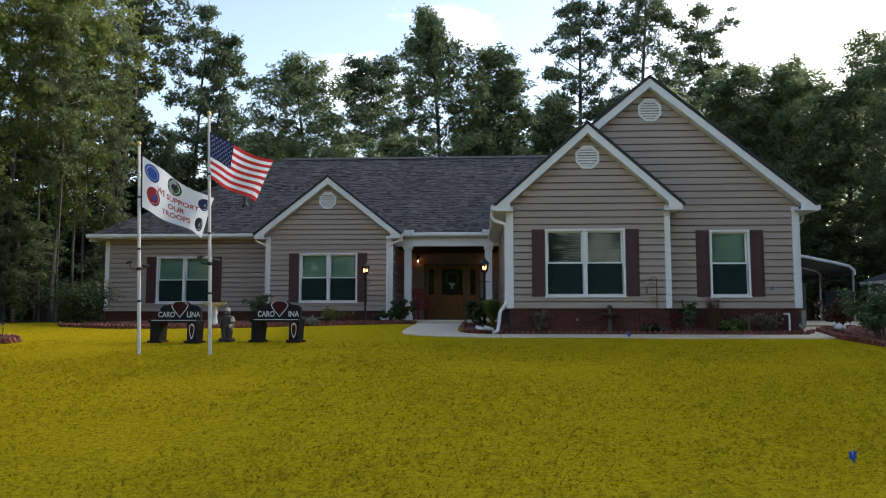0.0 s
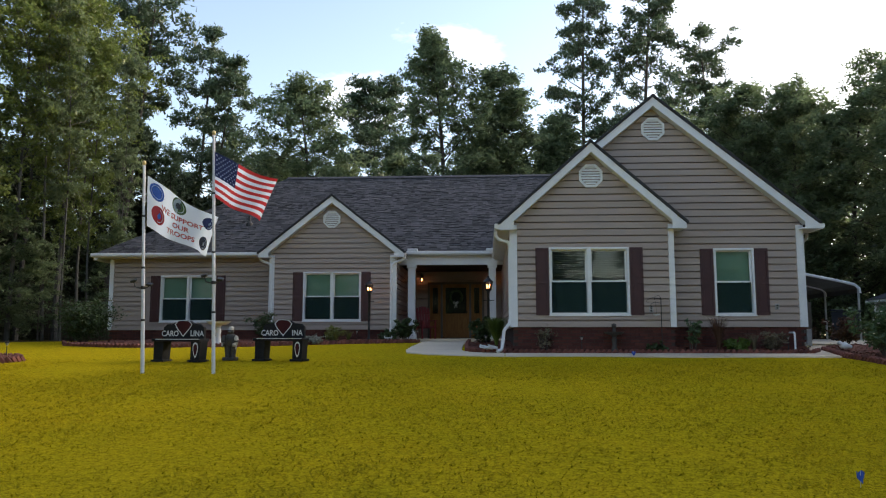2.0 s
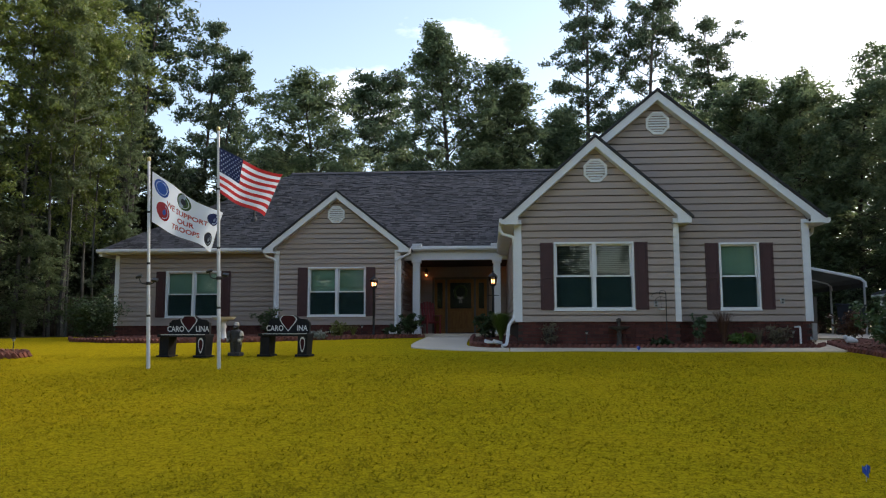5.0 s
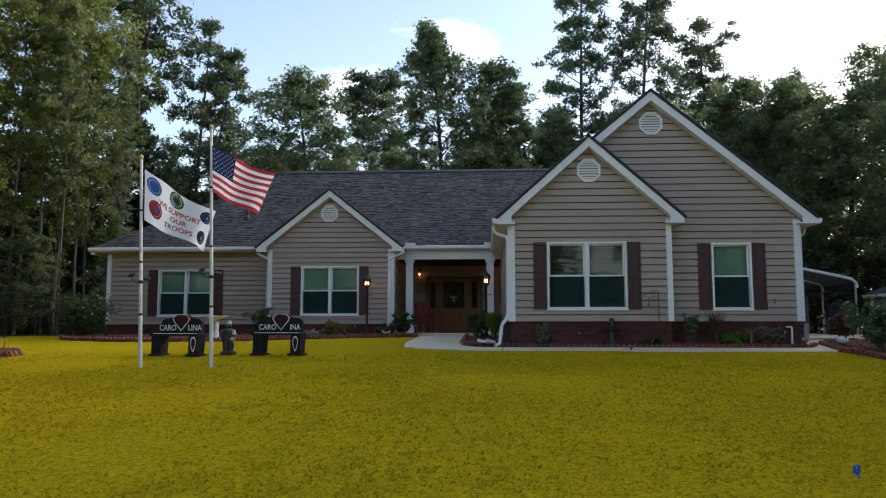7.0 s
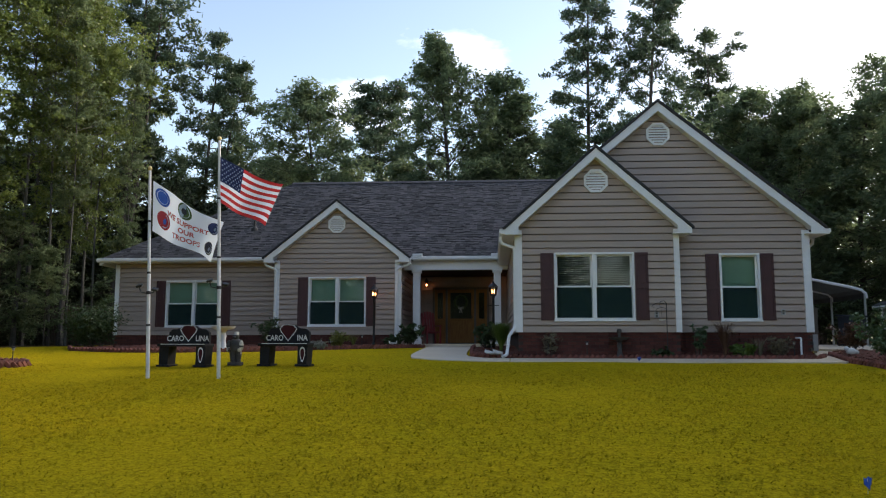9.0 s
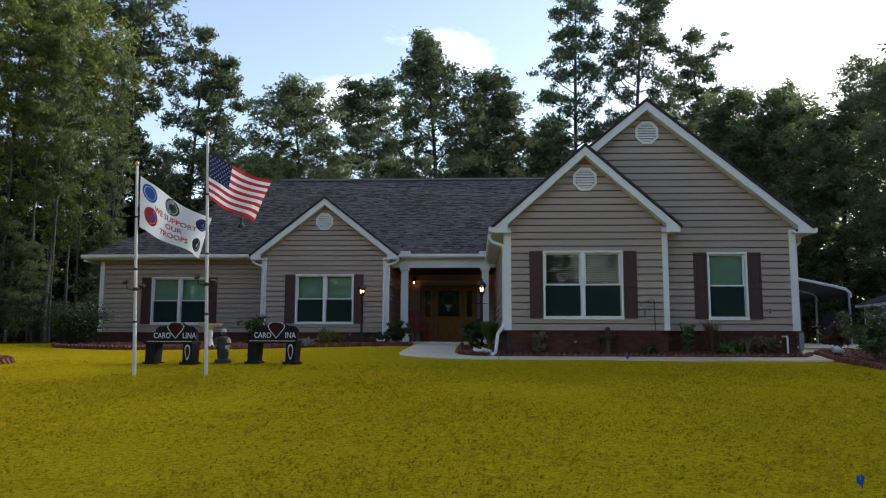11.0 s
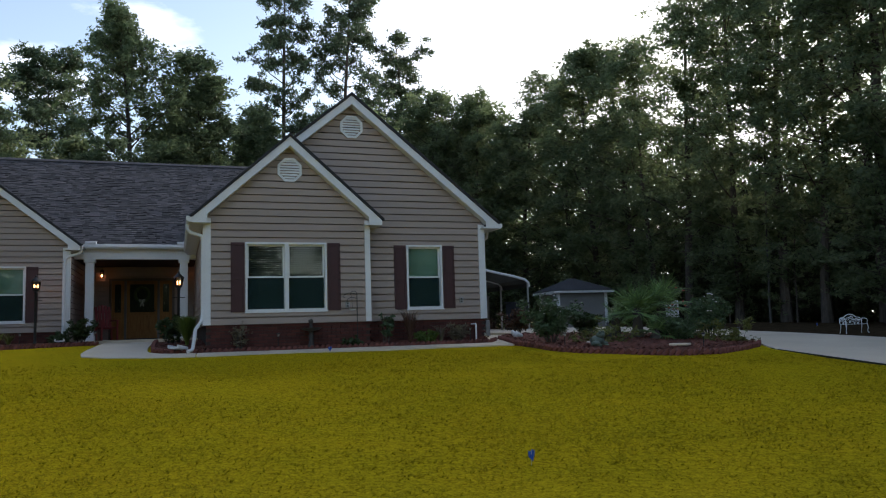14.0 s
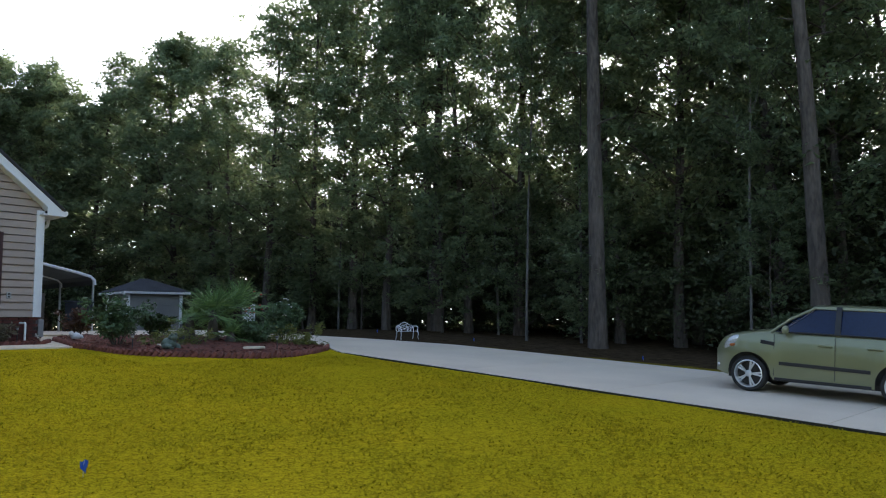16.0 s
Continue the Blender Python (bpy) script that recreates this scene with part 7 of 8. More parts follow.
porch_chair(-2.05, 26.5, 25)
pot = thing("flower_pot", (-0.25, 25.3, FLOOR_Z), "small pot with red flowers at the porch edge", "flower pot")
part("pot", lathe(B(), [(0.09, 0.0), (0.12, 0.18), (0.135, 0.20), (0.12, 0.20), (0.10, 0.16)], 14), EDGER, pot)
part("leaves", leaf_mesh("leaves", [(0, 0, 0.28), (0.05, 0.03, 0.32), (-0.05, 0, 0.3)], [0.07, 0.06, 0.06], 260, 0.04, SHRUB, np.random.default_rng(3)), SHRUB, pot)
for k in range(6):
    part("blossom", ball(B(), oval(0.09 * math.cos(k * 1.05), 0.09 * math.sin(k * 1.05), 0.36 + 0.02 * (k % 3), 0.025, 0.025, 0.018), 8, 6), PETAL_RED, pot)

# ---- beyond the house ----
CARPORT_SHEET = mat("grey_ribbed_sheet", (0.05, 0.052, 0.055), (0.085, 0.088, 0.09), 3, 40, 0.6, 0.2)
carport = thing("carport", (10.3, 29.5, 1.36), "open metal carport with white frame and grey roof", "carport")
prof = [(7.9, 3.42), (8.6, 3.66), (9.6, 3.80), (10.3, 3.80), (11.06, 3.66), (12.2, 3.42), (12.62, 3.31), (12.76, 3.18), (12.78, 3.02)]
for y in (27.0, 29.6, 32.2):
    lpart("roof_bow", tube(B(), [(x, y, z + 0.02) for x, z in prof], 0.05, 8), WHITE, carport, "", True)
    for x in (7.95, 12.72):
        lpart("post", box(B(), x - 0.03, y - 0.03, 1.36, x + 0.03, y + 0.03, 3.25 if x > 9 else 3.42, 0.004), GREY_METAL, carport)
bm = B()
top_row = [[bm.verts.new((x, y, z + 0.04)) for x, z in prof] for y in (27.04, 32.3)]
low_row = [[bm.verts.new((x, y, z + 0.02)) for x, z in prof] for y in (27.04, 32.3)]
for i in range(len(prof) - 1):
    bm.faces.new((top_row[0][i], top_row[0][i + 1], top_row[1][i + 1], top_row[1][i]))
    bm.faces.new((low_row[0][i], low_row[1][i], low_row[1][i + 1], low_row[0][i + 1]))
    bm.faces.new((top_row[0][i], low_row[0][i], low_row[0][i + 1], top_row[0][i + 1]))
lpart("roof_sheet", bm, CARPORT_SHEET, carport)
lpart("gable_sheet", prism(B(), [(7.95, 2.95), (12.7, 2.95), (12.62, 3.31), (11.06, 3.64), (10.3, 3.78), (9.6, 3.78), (8.6, 3.62), (7.95, 3.42)], lambda u, v, w: Vector((u, 32.15 + w, v)), 0.02), CARPORT_SHEET, carport)

SHED_SIDING = mat("grey_shed_siding", (0.17, 0.165, 0.16), (0.23, 0.225, 0.215), 1.5, 50, 0.7, 0.1)
shed = thing("garden_shed", (16.62, 32.0, 1.36), "small grey-sided garden shed with white posts and hip roof", "shed", "", "", -6)
SW, SD, SH = 2.35, 2.25, 1.64
for k in range(10):
    z = SH * k / 10
    part("siding_board", prism(B(), [(0.0, z), (0.0, z + SH / 10), (-0.004, z + SH / 10), (-0.045, z)], lambda a, b, w: Vector((w, a, b)), SW), SHED_SIDING, shed)
    part("siding_board", prism(B(), [(0.0, z), (0.0, z + SH / 10), (-0.004, z + SH / 10), (-0.045, z)], lambda a, b, w: Vector((a, w, b)), SD), SHED_SIDING, shed)
part("wall", box(B(), 0.002, 0.002, -0.1, SW, SD, SH), SHED_SIDING, shed)
for x, y in ((0, 0), (SW, 0), (0, SD)):
    part("corner_post", box(B(), x - 0.07, y - 0.07, -0.05, x + 0.06, y + 0.06, SH, 0.006), WHITE, shed)
part("fascia", box(B(), -0.32, -0.32, SH, SW + 0.32, SD + 0.32, SH + 0.10, 0.008), WHITE, shed)
bm = B()
o, top_z = 0.36, SH + 0.74
base = [bm.verts.new(p) for p in ((-o, -o, SH + 0.112), (SW + o, -o, SH + 0.112), (SW + o, SD + o, SH + 0.112), (-o, SD + o, SH + 0.112))]
ridge = [bm.verts.new((SW / 2 - 0.15, SD / 2, top_z)), bm.verts.new((SW / 2 + 0.15, SD / 2, top_z))]
bm.faces.new(base[::-1])
for f in ((base[0], base[1], ridge[1], ridge[0]), (base[1], base[2], ridge[1]), (base[2], base[3], ridge[0], ridge[1]), (base[3], base[0], ridge[0])):
    bm.faces.new(f)
part("roof", bm, SHINGLE, shed)
part("door", box(B(), -0.045, 0.6, 0.02, -0.032, 1.4, 1.55), SHED_SIDING, shed)

FENCE_WOOD = mat("weathered_fence_wood", (0.06, 0.045, 0.034), (0.14, 0.11, 0.085), 3, 40, 0.9, 0.4, per_object=0.5, stretch=(6, 6, 1))


def fence(x0, y0, x1, y1, tall, label):
    ob = thing("fence", (x0, y0, ground_z(x0, y0)), label, "fence")
    n = int(math.hypot(x1 - x0, y1 - y0) / 0.152)
    a = math.degrees(math.atan2(y1 - y0, x1 - x0))
    me = bpy.data.meshes.new("board")
    bm = prism(B(), [(-0.07, 0.0), (0.07, 0.0), (0.07, tall - 0.03), (0.045, tall), (-0.045, tall), (-0.07, tall - 0.03)], lambda u, v, w: Vector((u, w - 0.01, v)), 0.02)
    bm.to_mesh(me)
    bm.free()
    me.materials.append(FENCE_WOOD)
    for k in range(n):
        f = (k + 0.5) / n
        x, y = x0 + (x1 - x0) * f, y0 + (y1 - y0) * f
        o = new("board", me)
        o.parent = ob
        o.matrix_basis = pose(x - x0, y - y0, ground_z(x, y) - ground_z(x0, y0) + 0.03, 0, 0, a)
    for z in (0.35, tall - 0.35):
        part("rail", slab(B(), pose((x1 - x0) / 2, (y1 - y0) / 2 + 0.03, z, 0, 0, a), math.hypot(x1 - x0, y1 - y0), 0.04, 0.08), FENCE_WOOD, ob)


fence(-20.0, 33.5, -12.95, 33.5, 1.75, "weathered board fence behind the corner shrub")
fence(7.7, 35.8, 15.0, 36.4, 1.7, "weathered board fence behind the carport")

bin_ = thing("rubbish_bin", (12.12, 26.7, ground_z(12.12, 26.7)), "dark navy wheeled rubbish bin at the carport", "bin", "", "", 20)
DARK_PLASTIC = mat("dark_blue_grey_plastic", (0.018, 0.022, 0.030), (0.032, 0.038, 0.048), 6, 50, 0.5, 0.1)
part("body", prism(B(), [(-0.24, 0.05), (0.24, 0.05), (0.30, 1.0), (-0.30, 1.0)], lambda u, v, w: Vector((u, -0.3 + w, v)), 0.62), DARK_PLASTIC, bin_)
part("lid", slab(B(), pose(0, 0.0, 1.03, 4), 0.66, 0.72, 0.06, 0.02), DARK_PLASTIC, bin_)
for s in (-1, 1):
    part("wheel", tube(B(), [(0.22 * s, 0.30, 0.12), (0.29 * s, 0.30, 0.12)], 0.12, 16), BLACK, bin_)
box2 = thing("meter_box", (7.62, 18.9, 1.55), "grey utility box on the house corner", "utility box")
part("case", slab(B(), pose(0.04, 0, 0), 0.12, 0.24, 0.40, 0.012), GREY_BOX, box2)
part("conduit", tube(B(), [(0.04, 0, -0.2), (0.04, 0, -0.55)], 0.022, 8), GREY_BOX, box2)


def garden_seat(x, y, turn):
    """An ornate white cast-metal bench with a scrolled back."""
    ob = thing("garden_bench", (x, y, ground_z(x, y)), "ornate white cast-metal bench beside the drive", "bench", "", "", turn)
    for s in (-0.52, 0.52):
        part("front_leg", tube(B(), [(s, -0.20, 0.42), (s * 1.04, -0.24, 0.26), (s * 1.0, -0.19, 0.12), (s * 1.06, -0.24, 0.0)], [0.022, 0.020, 0.014, 0.02], 7), WHITE, ob, "", True)
        part("back_leg", tube(B(), [(s, 0.18, 0.42), (s, 0.22, 0.2), (s * 1.02, 0.28, 0.0)], [0.022, 0.016, 0.018], 7), WHITE, ob, "", True)
        part("armrest", tube(B(), [(s, 0.20, 0.70), (s * 1.03, 0.0, 0.70), (s * 1.03, -0.16, 0.68), (s * 1.03, -0.21, 0.60), (s * 1.01, -0.19, 0.50), (s, -0.20, 0.42)], 0.016, 7), WHITE, ob, "", True)
    for k in range(7):
        part("seat_slat", slab(B(), pose(0, -0.21 + 0.067 * k, 0.43), 1.06, 0.045, 0.018, 0.004), WHITE, ob)
    rim = [(-0.54, 0.21, 0.44), (-0.55, 0.23, 0.62), (-0.46, 0.25, 0.74), (-0.30, 0.26, 0.76), (-0.18, 0.27, 0.86), (0.0, 0.275, 0.90), (0.18, 0.27, 0.86), (0.30, 0.26, 0.76), (0.46, 0.25, 0.74), (0.55, 0.23, 0.62), (0.54, 0.21, 0.44)]
    part("back_rim", tube(B(), rim, 0.018, 7), WHITE, ob, "", True)
    for cx, cz, r in ((-0.43, 0.60, 0.075), (-0.28, 0.62, 0.085), (-0.12, 0.68, 0.095), (0.06, 0.74, 0.085), (0.14, 0.61, 0.08), (0.30, 0.62, 0.085), (0.44, 0.60, 0.07), (-0.36, 0.48, 0.045), (-0.02, 0.54, 0.06), (0.36, 0.48, 0.045), (-0.20, 0.50, 0.05), (0.20, 0.49, 0.045)):
        pts = [(cx + r * (1 - 0.035 * k) * math.cos(k * 0.55), 0.235 + (cz - 0.5) * 0.1, cz + r * (1 - 0.035 * k) * math.sin(k * 0.55)) for k in range(17)]
        part("scroll", tube(B(), pts, 0.012, 5), WHITE, ob)
    return ob


seat = garden_seat(17.58, 16.58, -12)
seat.scale = (0.60, 0.58, 0.58)

# ---- the parked car ----
def paint(name, low, high):
    m = mat(name, low, high, 2.0, 300, 0.32, 0.0, metal=0.45)
    p = m.node_tree.nodes["Principled BSDF"]
    p.inputs["Coat Weight"].default_value, p.inputs["Coat Roughness"].default_value = 0.8, 0.05
    return m


CAR_GREEN = paint("olive_green_car_paint", (0.215, 0.225, 0.125), (0.235, 0.245, 0.140))
CAR_GLASS = mat("tinted_car_glass", (0.003, 0.010, 0.036), (0.005, 0.016, 0.052), 2, 20, 0.03, 0.0, spec=0.45)
TYRE = mat("black_rubber", (0.012, 0.012, 0.012), (0.025, 0.025, 0.025), 10, 60, 0.85, 0.2)
ALLOY = mat("silver_alloy", (0.60, 0.61, 0.62), (0.70, 0.71, 0.72), 6, 60, 0.3, 0.03, metal=0.4)
LAMP_CLEAR = mat("clear_lamp_lens", (0.40, 0.42, 0.44), (0.62, 0.64, 0.66), 30, 60, 0.08, 0.1, metal=0.4)
AMBER = mat("amber_lens", (0.40, 0.10, 0.02), (0.50, 0.15, 0.03), 9, 50, 0.2, 0.0)

CAR_X, CAR_Y = 14.55, 3.74
car = thing("car", (CAR_X, CAR_Y, ground_z(CAR_X, CAR_Y) + 0.035), "olive green boxy hatchback car parked on the concrete drive", "car")
car.matrix_world = pose(CAR_X, CAR_Y, ground_z(CAR_X, CAR_Y) + 0.035, math.degrees(math.atan(0.067)), 0, 0)
AXLE, REAR, WHEEL_R = 1.275, -1.02, 0.302


def clamp01(v):
    return min(1.0, max(0.0, v))


def car_half(y):
    w = 0.885
    if y > 1.20:
        w -= 0.32 * clamp01((y - 1.20) / 0.73) ** 2.6
    if y < -1.34:
        w -= 0.12 * clamp01((-1.34 - y) / 0.45) ** 2.0
    return w


def car_belt(y):
    if y > 1.70:
        return 0.895 - 0.23 * clamp01((y - 1.70) / 0.23) ** 1.7
    if y > 0.85:
        return 1.02 - 0.125 * clamp01((y - 0.85) / 0.85) ** 1.6
    return 1.02 + 0.035 * clamp01((0.85 - y) / 3.0)


def car_low(y):
    z = 0.235 + 0.06 * clamp01((abs(y - 0.1) - 1.5) / 0.3)
    for c in (REAR, AXLE):
        d = abs(y - c)
        if d < 0.368:
            z = max(z, 0.305 + math.sqrt(0.368**2 - d * d))
    return z


def car_body():
    bm, rings = B(), []
    ys = sorted({round(float(v), 3) for v in [*np.linspace(-1.79, 1.93, 64), *(c + 0.368 * math.cos(k * math.pi / 18) for c in (REAR, AXLE) for k in range(19))]})
    for y in ys:
        half, belt, low = car_half(y), car_belt(y), car_low(y)
        flare = sum(0.022 * math.exp(-(((abs(y - c) - 0.368) / 0.12) ** 2 if abs(y - c) > 0.368 else 0.0)) for c in (REAR, AXLE))
        side = []
        for v in np.linspace(0, 1, 9):
            z = low + (belt - low) * v
            h = (z - 0.24) / 0.8
            x = half * (0.955 + 0.05 * math.sin(math.pi * clamp01(h * 0.92 + 0.06)) - 0.05 * max(0.0, h - 0.80) / 0.2) + flare * (1 - clamp01((z - 0.70) / 0.18))
            side.append((x, z))
        hood = clamp01((y - 0.8) / 0.15) * (1 - 0.7 * clamp01((y - 1.72) / 0.21))
        over = [(half * 0.90, belt + 0.022), (half * 0.72, belt + 0.022 + 0.035 * hood), (half * 0.4, belt + 0.022 + 0.052 * hood), (0.0, belt + 0.022 + 0.058 * hood)]
        ring = [(-x, z) for x, z in side] + [(-x, z) for x, z in over] + over[-2::-1] + side[::-1]
        rings.append([bm.verts.new((x, y, z)) for x, z in ring])
    for a, b in zip(rings, rings[1:]):
        for i in range(len(a) - 1):
            bm.faces.new((a[i], a[i + 1], b[i + 1], b[i]))
    bm.faces.new(rings[0])
    bm.faces.new(rings[-1][::-1])
    bmesh.ops.recalc_face_normals(bm, faces=bm.faces)
    return bm


body = part("body", car_body(), CAR_GREEN, car, "olive green metallic bodywork", True)
part("underbody", box(B(), -0.62, -1.60, 0.20, 0.62, 1.70, 0.62), BLACK, car)

# glasshouse
GB = [(0.0, 1.10), (0.45, 1.05), (0.74, 0.91), (0.815, 0.78), (0.825, -0.6), (0.815, -1.46), (0.70, -1.69), (0.0, -1.74)]
GT = [(0.0, 0.40), (0.40, 0.37), (0.61, 0.30), (0.665, 0.18), (0.685, -0.6), (0.67, -1.36), (0.58, -1.52), (0.0, -1.56)]
bm = B()


def loop_of(half_line, z_of):
    pts = half_line + [(-x, y) for x, y in half_line[-2:0:-1]]
    return [bm.verts.new((x, y, z_of(x, y))) for x, y in pts]


lo = loop_of(GB, lambda x, y: 1.03)
hi = loop_of(GT, lambda x, y: 1.455 + 0.015 * (0.5 - abs(x)) - 0.01 * (y + 0.4) ** 2 * 0.3)
for i in range(len(lo)):
    j = (i + 1) % len(lo)
    bm.faces.new((lo[i], lo[j], hi[j], hi[i]))
bmesh.ops.recalc_face_normals(bm, faces=bm.faces)
part("window_band", bm, CAR_GLASS, car, "dark blue-tinted window band", True)
bm = B()
layers = [(1.0, 1.435), (1.035, 1.455), (1.02, 1.495), (0.90, 1.522), (0.5, 1.540)]
rows_r = []
for k, z in layers:
    pts = GT + [(-x, y) for x, y in GT[-2:0:-1]]
    rows_r.append([bm.verts.new((x * k, -0.62 + (y + 0.62) * (k if k > 0.95 else 0.4 + 0.6 * k), z - 0.012 * (y + 0.4) ** 2)) for x, y in pts])
for a, b in zip(rows_r, rows_r[1:]):
    for i in range(len(a)):
        j = (i + 1) % len(a)
        bm.faces.new((a[i], a[j], b[j], b[i]))
bm.faces.new(rows_r[-1])
bm.faces.new(rows_r[0][::-1])
bmesh.ops.recalc_face_normals(bm, faces=bm.faces)
part("roof", bm, CAR_GREEN, car, "", True)
for s in (-1, 1):
    part("front_pillar", tube(B(), [(0.815 * s, 0.93, 1.03), (0.745 * s, 0.63, 1.27), (0.655 * s, 0.27, 1.465)], [0.026, 0.022, 0.024], 8), CAR_GREEN, car, "", True)
    part("centre_pillar", slab(B(), pose(0.758 * s, -0.10, 1.265, 0, -15.6 * s, 0), 0.012, 0.085, 0.48), BLACK, car)
    part("rear_pillar", slab(B(), pose(0.752 * s, -1.44, 1.265, 0, -15.4 * s, 0), 0.03, 0.34, 0.48, 0.01), CAR_GREEN, car)
    part("window_trim", slab(B(), pose(0.838 * s, -0.28, 1.045), 0.014, 2.25, 0.025, 0.004), BLACK, car)
    part("side_moulding", slab(B(), pose(0.898 * s, 0.085, 0.510, 1.0), 0.030, 1.37, 0.058, 0.010), BLACK, car, "black rubbing strip")
    part("fender_vent", slab(B(), pose(0.876 * s, 0.965, 0.850, 8), 0.030, 0.23, 0.065, 0.010), BLACK, car)
    part("sill_trim", slab(B(), pose(0.862 * s, 0.12, 0.255), 0.04, 1.46, 0.05, 0.010), BLACK, car)
    for y, top_z in ((0.855, 1.0), (-0.085, 1.02), (-0.84, 1.02)):
        part("door_seam", slab(B(), pose(0.889 * s, y, 0.66), 0.014, 0.007, 0.70), BLACK, car)
    for y in (0.06, -0.66):
        part("door_handle", tube(B(), [(0.885 * s, y + 0.10, 0.855), (0.925 * s, y + 0.07, 0.86), (0.925 * s, y - 0.07, 0.86), (0.885 * s, y - 0.10, 0.855)], 0.017, 7), CAR_GREEN, car, "", True)
    mirror = part("mirror", ball(B(), oval(0.95 * s, 0.66, 1.085, 0.085, 0.055, 0.075), 14, 10), CAR_GREEN, car, "", True)
    part("mirror_foot", tube(B(), [(0.82 * s, 0.70, 1.03), (0.93 * s, 0.67, 1.05)], 0.022, 7), BLACK, mirror)
    lamp = part("headlight", ball(B(), Matrix.Translation((0.735 * s, 1.585, 0.815)) @ Matrix.Rotation(radians(20 * s), 4, "Z") @ Matrix.Rotation(radians(-38), 4, "X") @ Matrix.Diagonal((0.135, 0.20, 0.095, 1)), 18, 10), LAMP_CLEAR, car, "clear teardrop headlight", True)
    part("indicator", ball(B(), oval(0.82 * s, 1.55, 0.775, 0.050, 0.090, 0.034), 10, 6), AMBER, lamp, "", True)
    part("fog_light", ball(B(), oval(0.58 * s, 1.87, 0.40, 0.07, 0.04, 0.05), 12, 8), LAMP_CLEAR, car, "", True)
    part("tail_light", ball(B(), oval(0.72 * s, -1.74, 0.95, 0.07, 0.06, 0.18), 12, 8), CLOTH_RED, car, "", True)
    for y in (REAR, AXLE):
        x = 0.785 * s
        bm = B()
        prof = [(0.226, -0.10), (0.272, -0.105), (0.296, -0.085), (WHEEL_R, -0.05), (WHEEL_R, 0.05), (0.296, 0.085), (0.272, 0.105), (0.236, 0.10)]
        lathe(bm, prof + prof[:1], 40, cap=False)
        bmesh.ops.transform(bm, matrix=Matrix.Translation((x, y, WHEEL_R)) @ Matrix.Rotation(radians(90), 4, "Y"), verts=bm.verts)
        wheel = part("wheel", bm, TYRE, car, "silver five-spoke alloy wheel with black tyre", True)
        bm = B()
        lathe(bm, [(0.224, -0.09), (0.238, 0.100), (0.220, 0.108), (0.210, 0.05), (0.210, -0.05), (0.224, -0.09)], 40, cap=False)
        bmesh.ops.transform(bm, matrix=Matrix.Translation((x, y, WHEEL_R)) @ Matrix.Rotation(radians(90 * s), 4, "Y"), verts=bm.verts)
        part("rim", bm, ALLOY, wheel, "", True)
        bm = B()
        lathe(bm, [(0.204, 0.0), (0.204, 0.012), (0.0, 0.014)], 30)
        bmesh.ops.transform(bm, matrix=Matrix.Translation((x, y, WHEEL_R)) @ Matrix.Rotation(radians(90 * s), 4, "Y"), verts=bm.verts)
        part("brake", bm, BLACK, wheel)
        for k in range(5):
            a = k * math.tau / 5 + 0.3
            for d in (-0.10, 0.10):
                m = Matrix.Translation((x + 0.070 * s, y, WHEEL_R)) @ Matrix.Rotation(a + d, 4, "X") @ Matrix.Translation((0, 0, 0.118))
                part("spoke", slab(B(), m @ Matrix.Rotation(d * 0.9, 4, "X"), 0.026, 0.030, 0.185, 0.006), ALLOY, wheel)
        bm = B()
        lathe(bm, [(0.055, 0.06), (0.055, 0.085), (0.035, 0.095), (0.0, 0.096)], 20)
        bmesh.ops.transform(bm, matrix=Matrix.Translation((x, y, WHEEL_R)) @ Matrix.Rotation(radians(90 * s), 4, "Y"), verts=bm.verts)
        part("hub_cap", bm, ALLOY, wheel, "", True)
        part("wheel_well", box(B(), x - 0.16 if s > 0 else x + 0.02, y - 0.37, 0.30, x - 0.02 if s > 0 else x + 0.16, y + 0.37, 0.72), TYRE, car)
part("grille", slab(B(), pose(0, 1.925, 0.62), 0.55, 0.03, 0.055, 0.01), BLACK, car)
part("air_intake", slab(B(), pose(0, 1.92, 0.43), 0.80, 0.04, 0.16, 0.02), BLACK, car)

# ---- mown grass blades over the nearer lawn ----
rs = np.random.default_rng(19)
want = 90000
px, py = rs.uniform(-14.0, 12.5, want), -4.0 + 21.0 * rs.random(want) ** 1.1
near_x = np.interp(py, [q[1] for q in drive_near], [q[0] for q in drive_near])
# thinner towards the rims of the lawn
rim = np.minimum(np.minimum(px + 14.0, py + 4.0), 16.8 - py)
keep = (px < near_x - 0.12) & (rs.random(want) < rim / 2.0) & ~((px > 7.3) & (py > 13.3))
px, py = px[keep], py[keep]
n = len(px)
s = np.clip(py - 16.0, 0, 9.5)
pz = 0.067 * np.clip(py, -8, 16) + 0.067 * s - 0.0034 * s * s
root = np.stack([px, py, pz], 1)
blades = []
for k in range(3):
    t = rs.uniform(0, math.tau, n)
    r = root + np.stack([np.cos(t) * 0.035, np.sin(t) * 0.035, 0 * t], 1)
    side = np.stack([np.cos(t + 1.3), np.sin(t + 1.3), 0 * t], 1) * 0.0095
    tip = r + np.stack([np.cos(t) * 0.035, np.sin(t) * 0.035, rs.uniform(0.012, 0.032, n)], 1)
    blades.append(np.stack([r - side, r + side, tip], 1))
co = np.concatenate(blades).reshape(-1, 3)
m = len(co) // 3
me = bpy.data.meshes.new("grass")
me.vertices.add(3 * m)
me.vertices.foreach_set("co", co.astype(np.float32).ravel())
me.loops.add(3 * m)
me.loops.foreach_set("vertex_index", np.arange(3 * m, dtype=np.int32))
me.polygons.add(m)
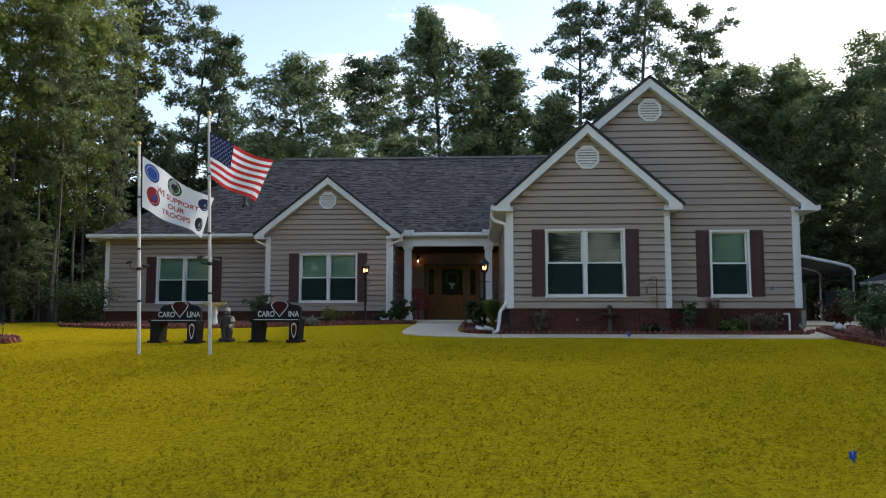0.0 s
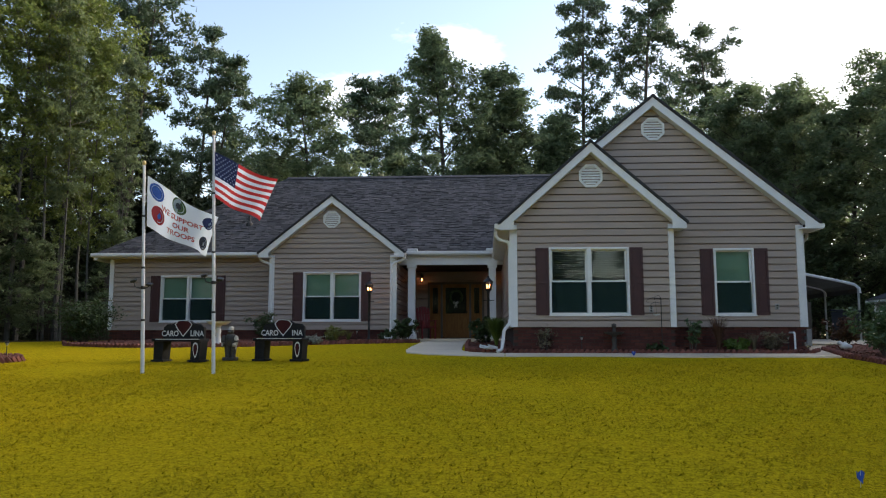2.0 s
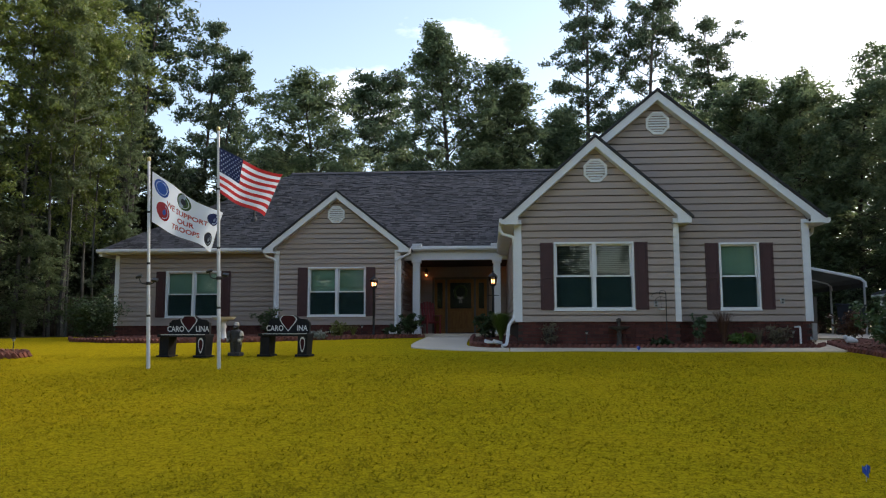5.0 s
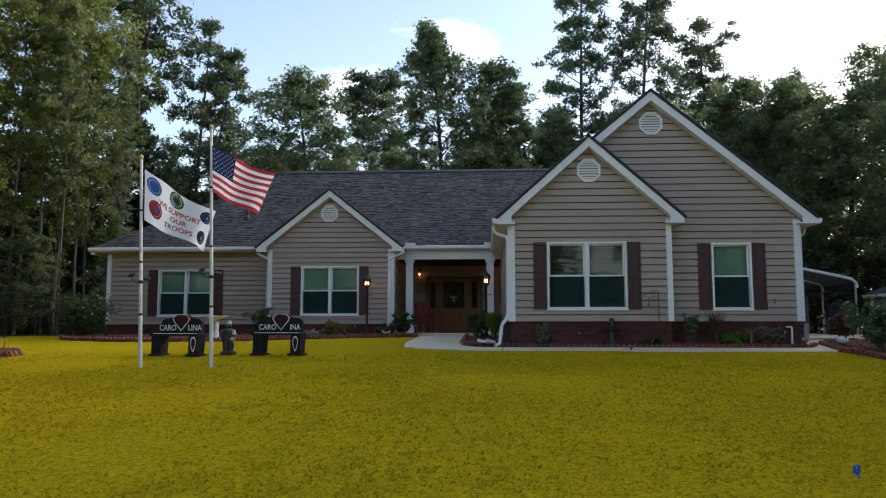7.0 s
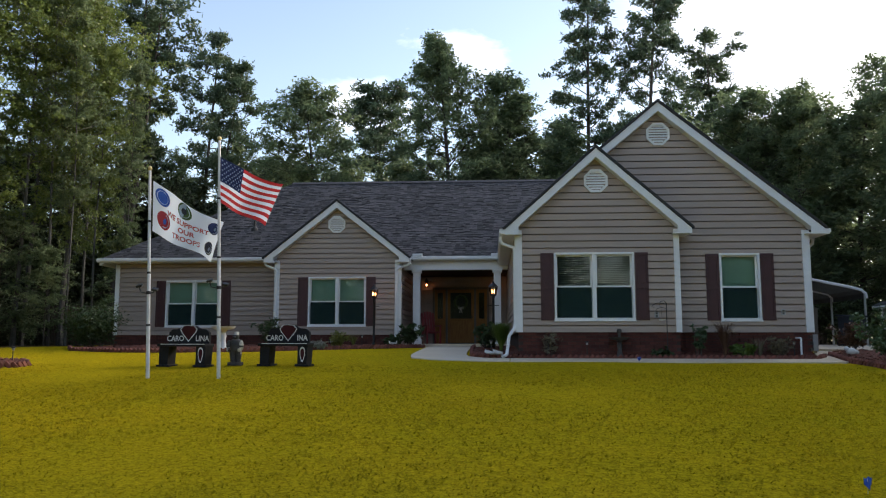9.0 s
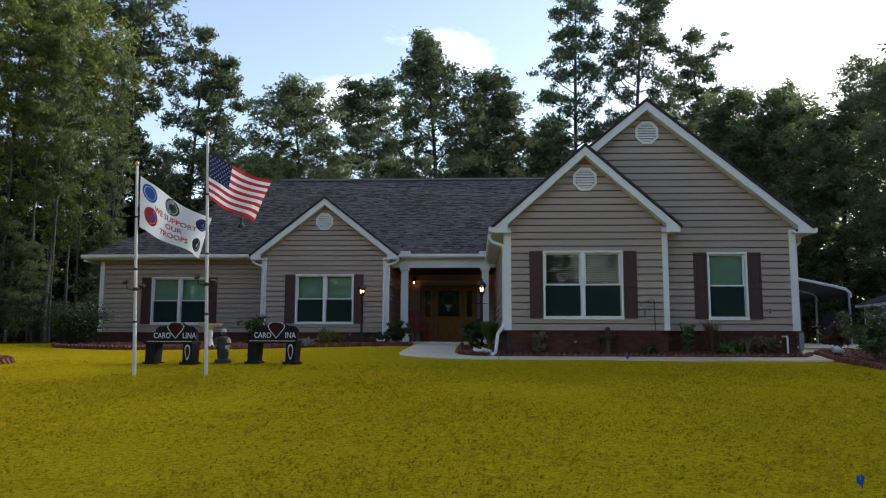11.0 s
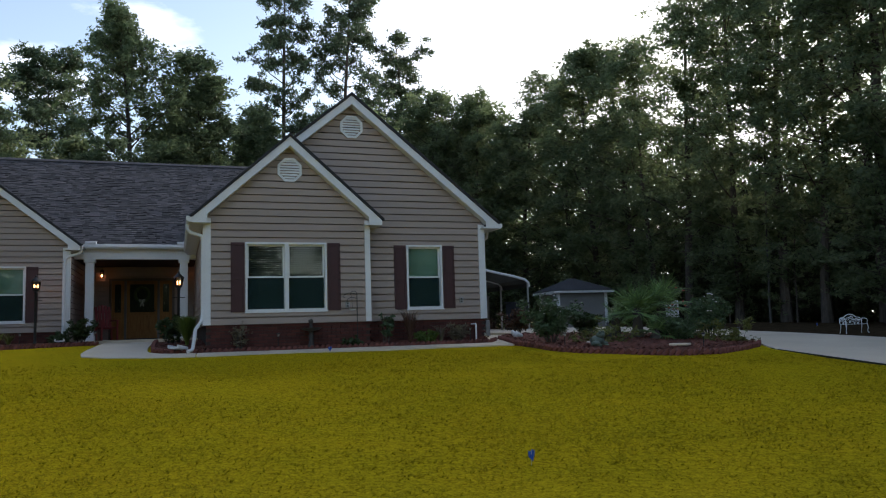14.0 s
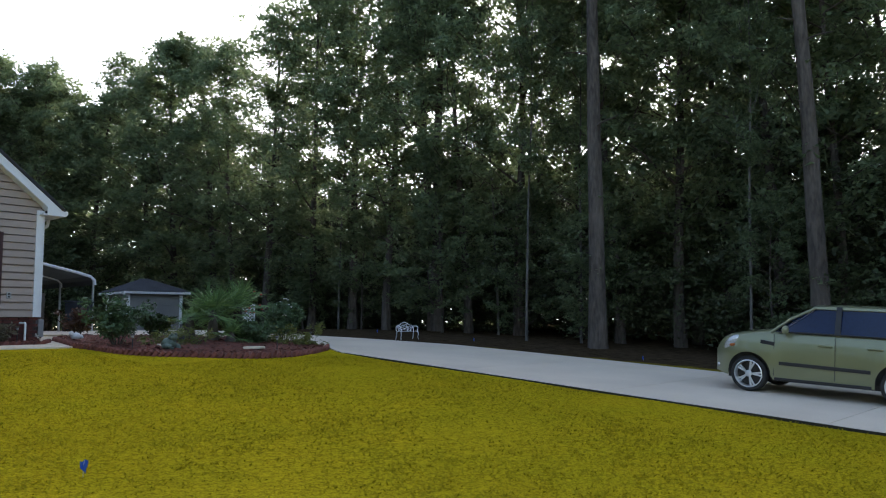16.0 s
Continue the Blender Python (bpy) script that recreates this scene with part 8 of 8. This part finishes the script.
me.polygons.foreach_set("loop_start", np.arange(0, 3 * m, 3, dtype=np.int32))
me.polygons.foreach_set("loop_total", np.full(m, 3, dtype=np.int32))
me.update(calc_edges=True)
tagged(part("grass", me, GRASS_BLADE, None), "short yellow-green mown grass blades on the lawn", "grass", "", "stuff")

# ---- bricks, last ----
brick_mesh = bpy.data.meshes.new("brick")
bm = box(B(), -0.099, -0.05, -0.031, 0.099, 0.05, 0.031, 0.004)
bm.to_mesh(brick_mesh)
bm.free()
brick_mesh.materials.append(BRICK)
rng = random.Random(9)


def lay_brick(x, y, z):
    ob = new("brick", brick_mesh)
    ob.parent = plinth
    ob.location = Vector((x, y + 0.045 + rng.uniform(-0.003, 0.003), z)) - HOUSE_OFF


def brick_rows(z0, z1):
    return [z1 - 0.0365 - 0.0725 * k for k in range(int((z1 - z0) / 0.0725))]


verts, faces = [], []


def run_brick(x, y, z, hx=0.099):
    base = len(verts)
    d = rng.uniform(-0.003, 0.003)
    for sx in (-hx, hx):
        for sz in (-0.031, 0.031):
            for yy in (y - 0.005 + d, y + 0.04):
                verts.append((x + sx - HOUSE_OFF.x, yy - HOUSE_OFF.y, z + sz - HOUSE_OFF.z))
    b = base
    faces.extend([(b, b + 4, b + 6, b + 2), (b, b + 2, b + 3, b + 1), (b + 4, b + 5, b + 7, b + 6), (b + 2, b + 6, b + 7, b + 3), (b, b + 1, b + 5, b + 4)])


for i, z in enumerate(brick_rows(1.08, PLINTH_Z)):
    for x0, x1, y in ((X_SIDE, X_BUMP, Y_GABLE), (X_BUMP, X_END, Y_WING)):
        x = x0 + 0.10 + (0.104 if i % 2 else 0.0)
        while x < x1 - 0.05:
            lay_brick(x, y, z)
            x += 0.208
for i, z in enumerate(brick_rows(1.15, PLINTH_Z)):
    for x0, x1, y in ((-6.97, -2.95, Y_LEFT), (-12.9, -6.97, Y_FAR)):
        x = x0 + 0.10 + (0.104 if i % 2 else 0.0)
        while x < x1 - 0.05:
            run_brick(x, y, z)
            x += 0.208
rest = part("bricks", mesh_of("bricks", verts, faces), BRICK_JOINED, plinth)
rest["kind"] = "stuff"
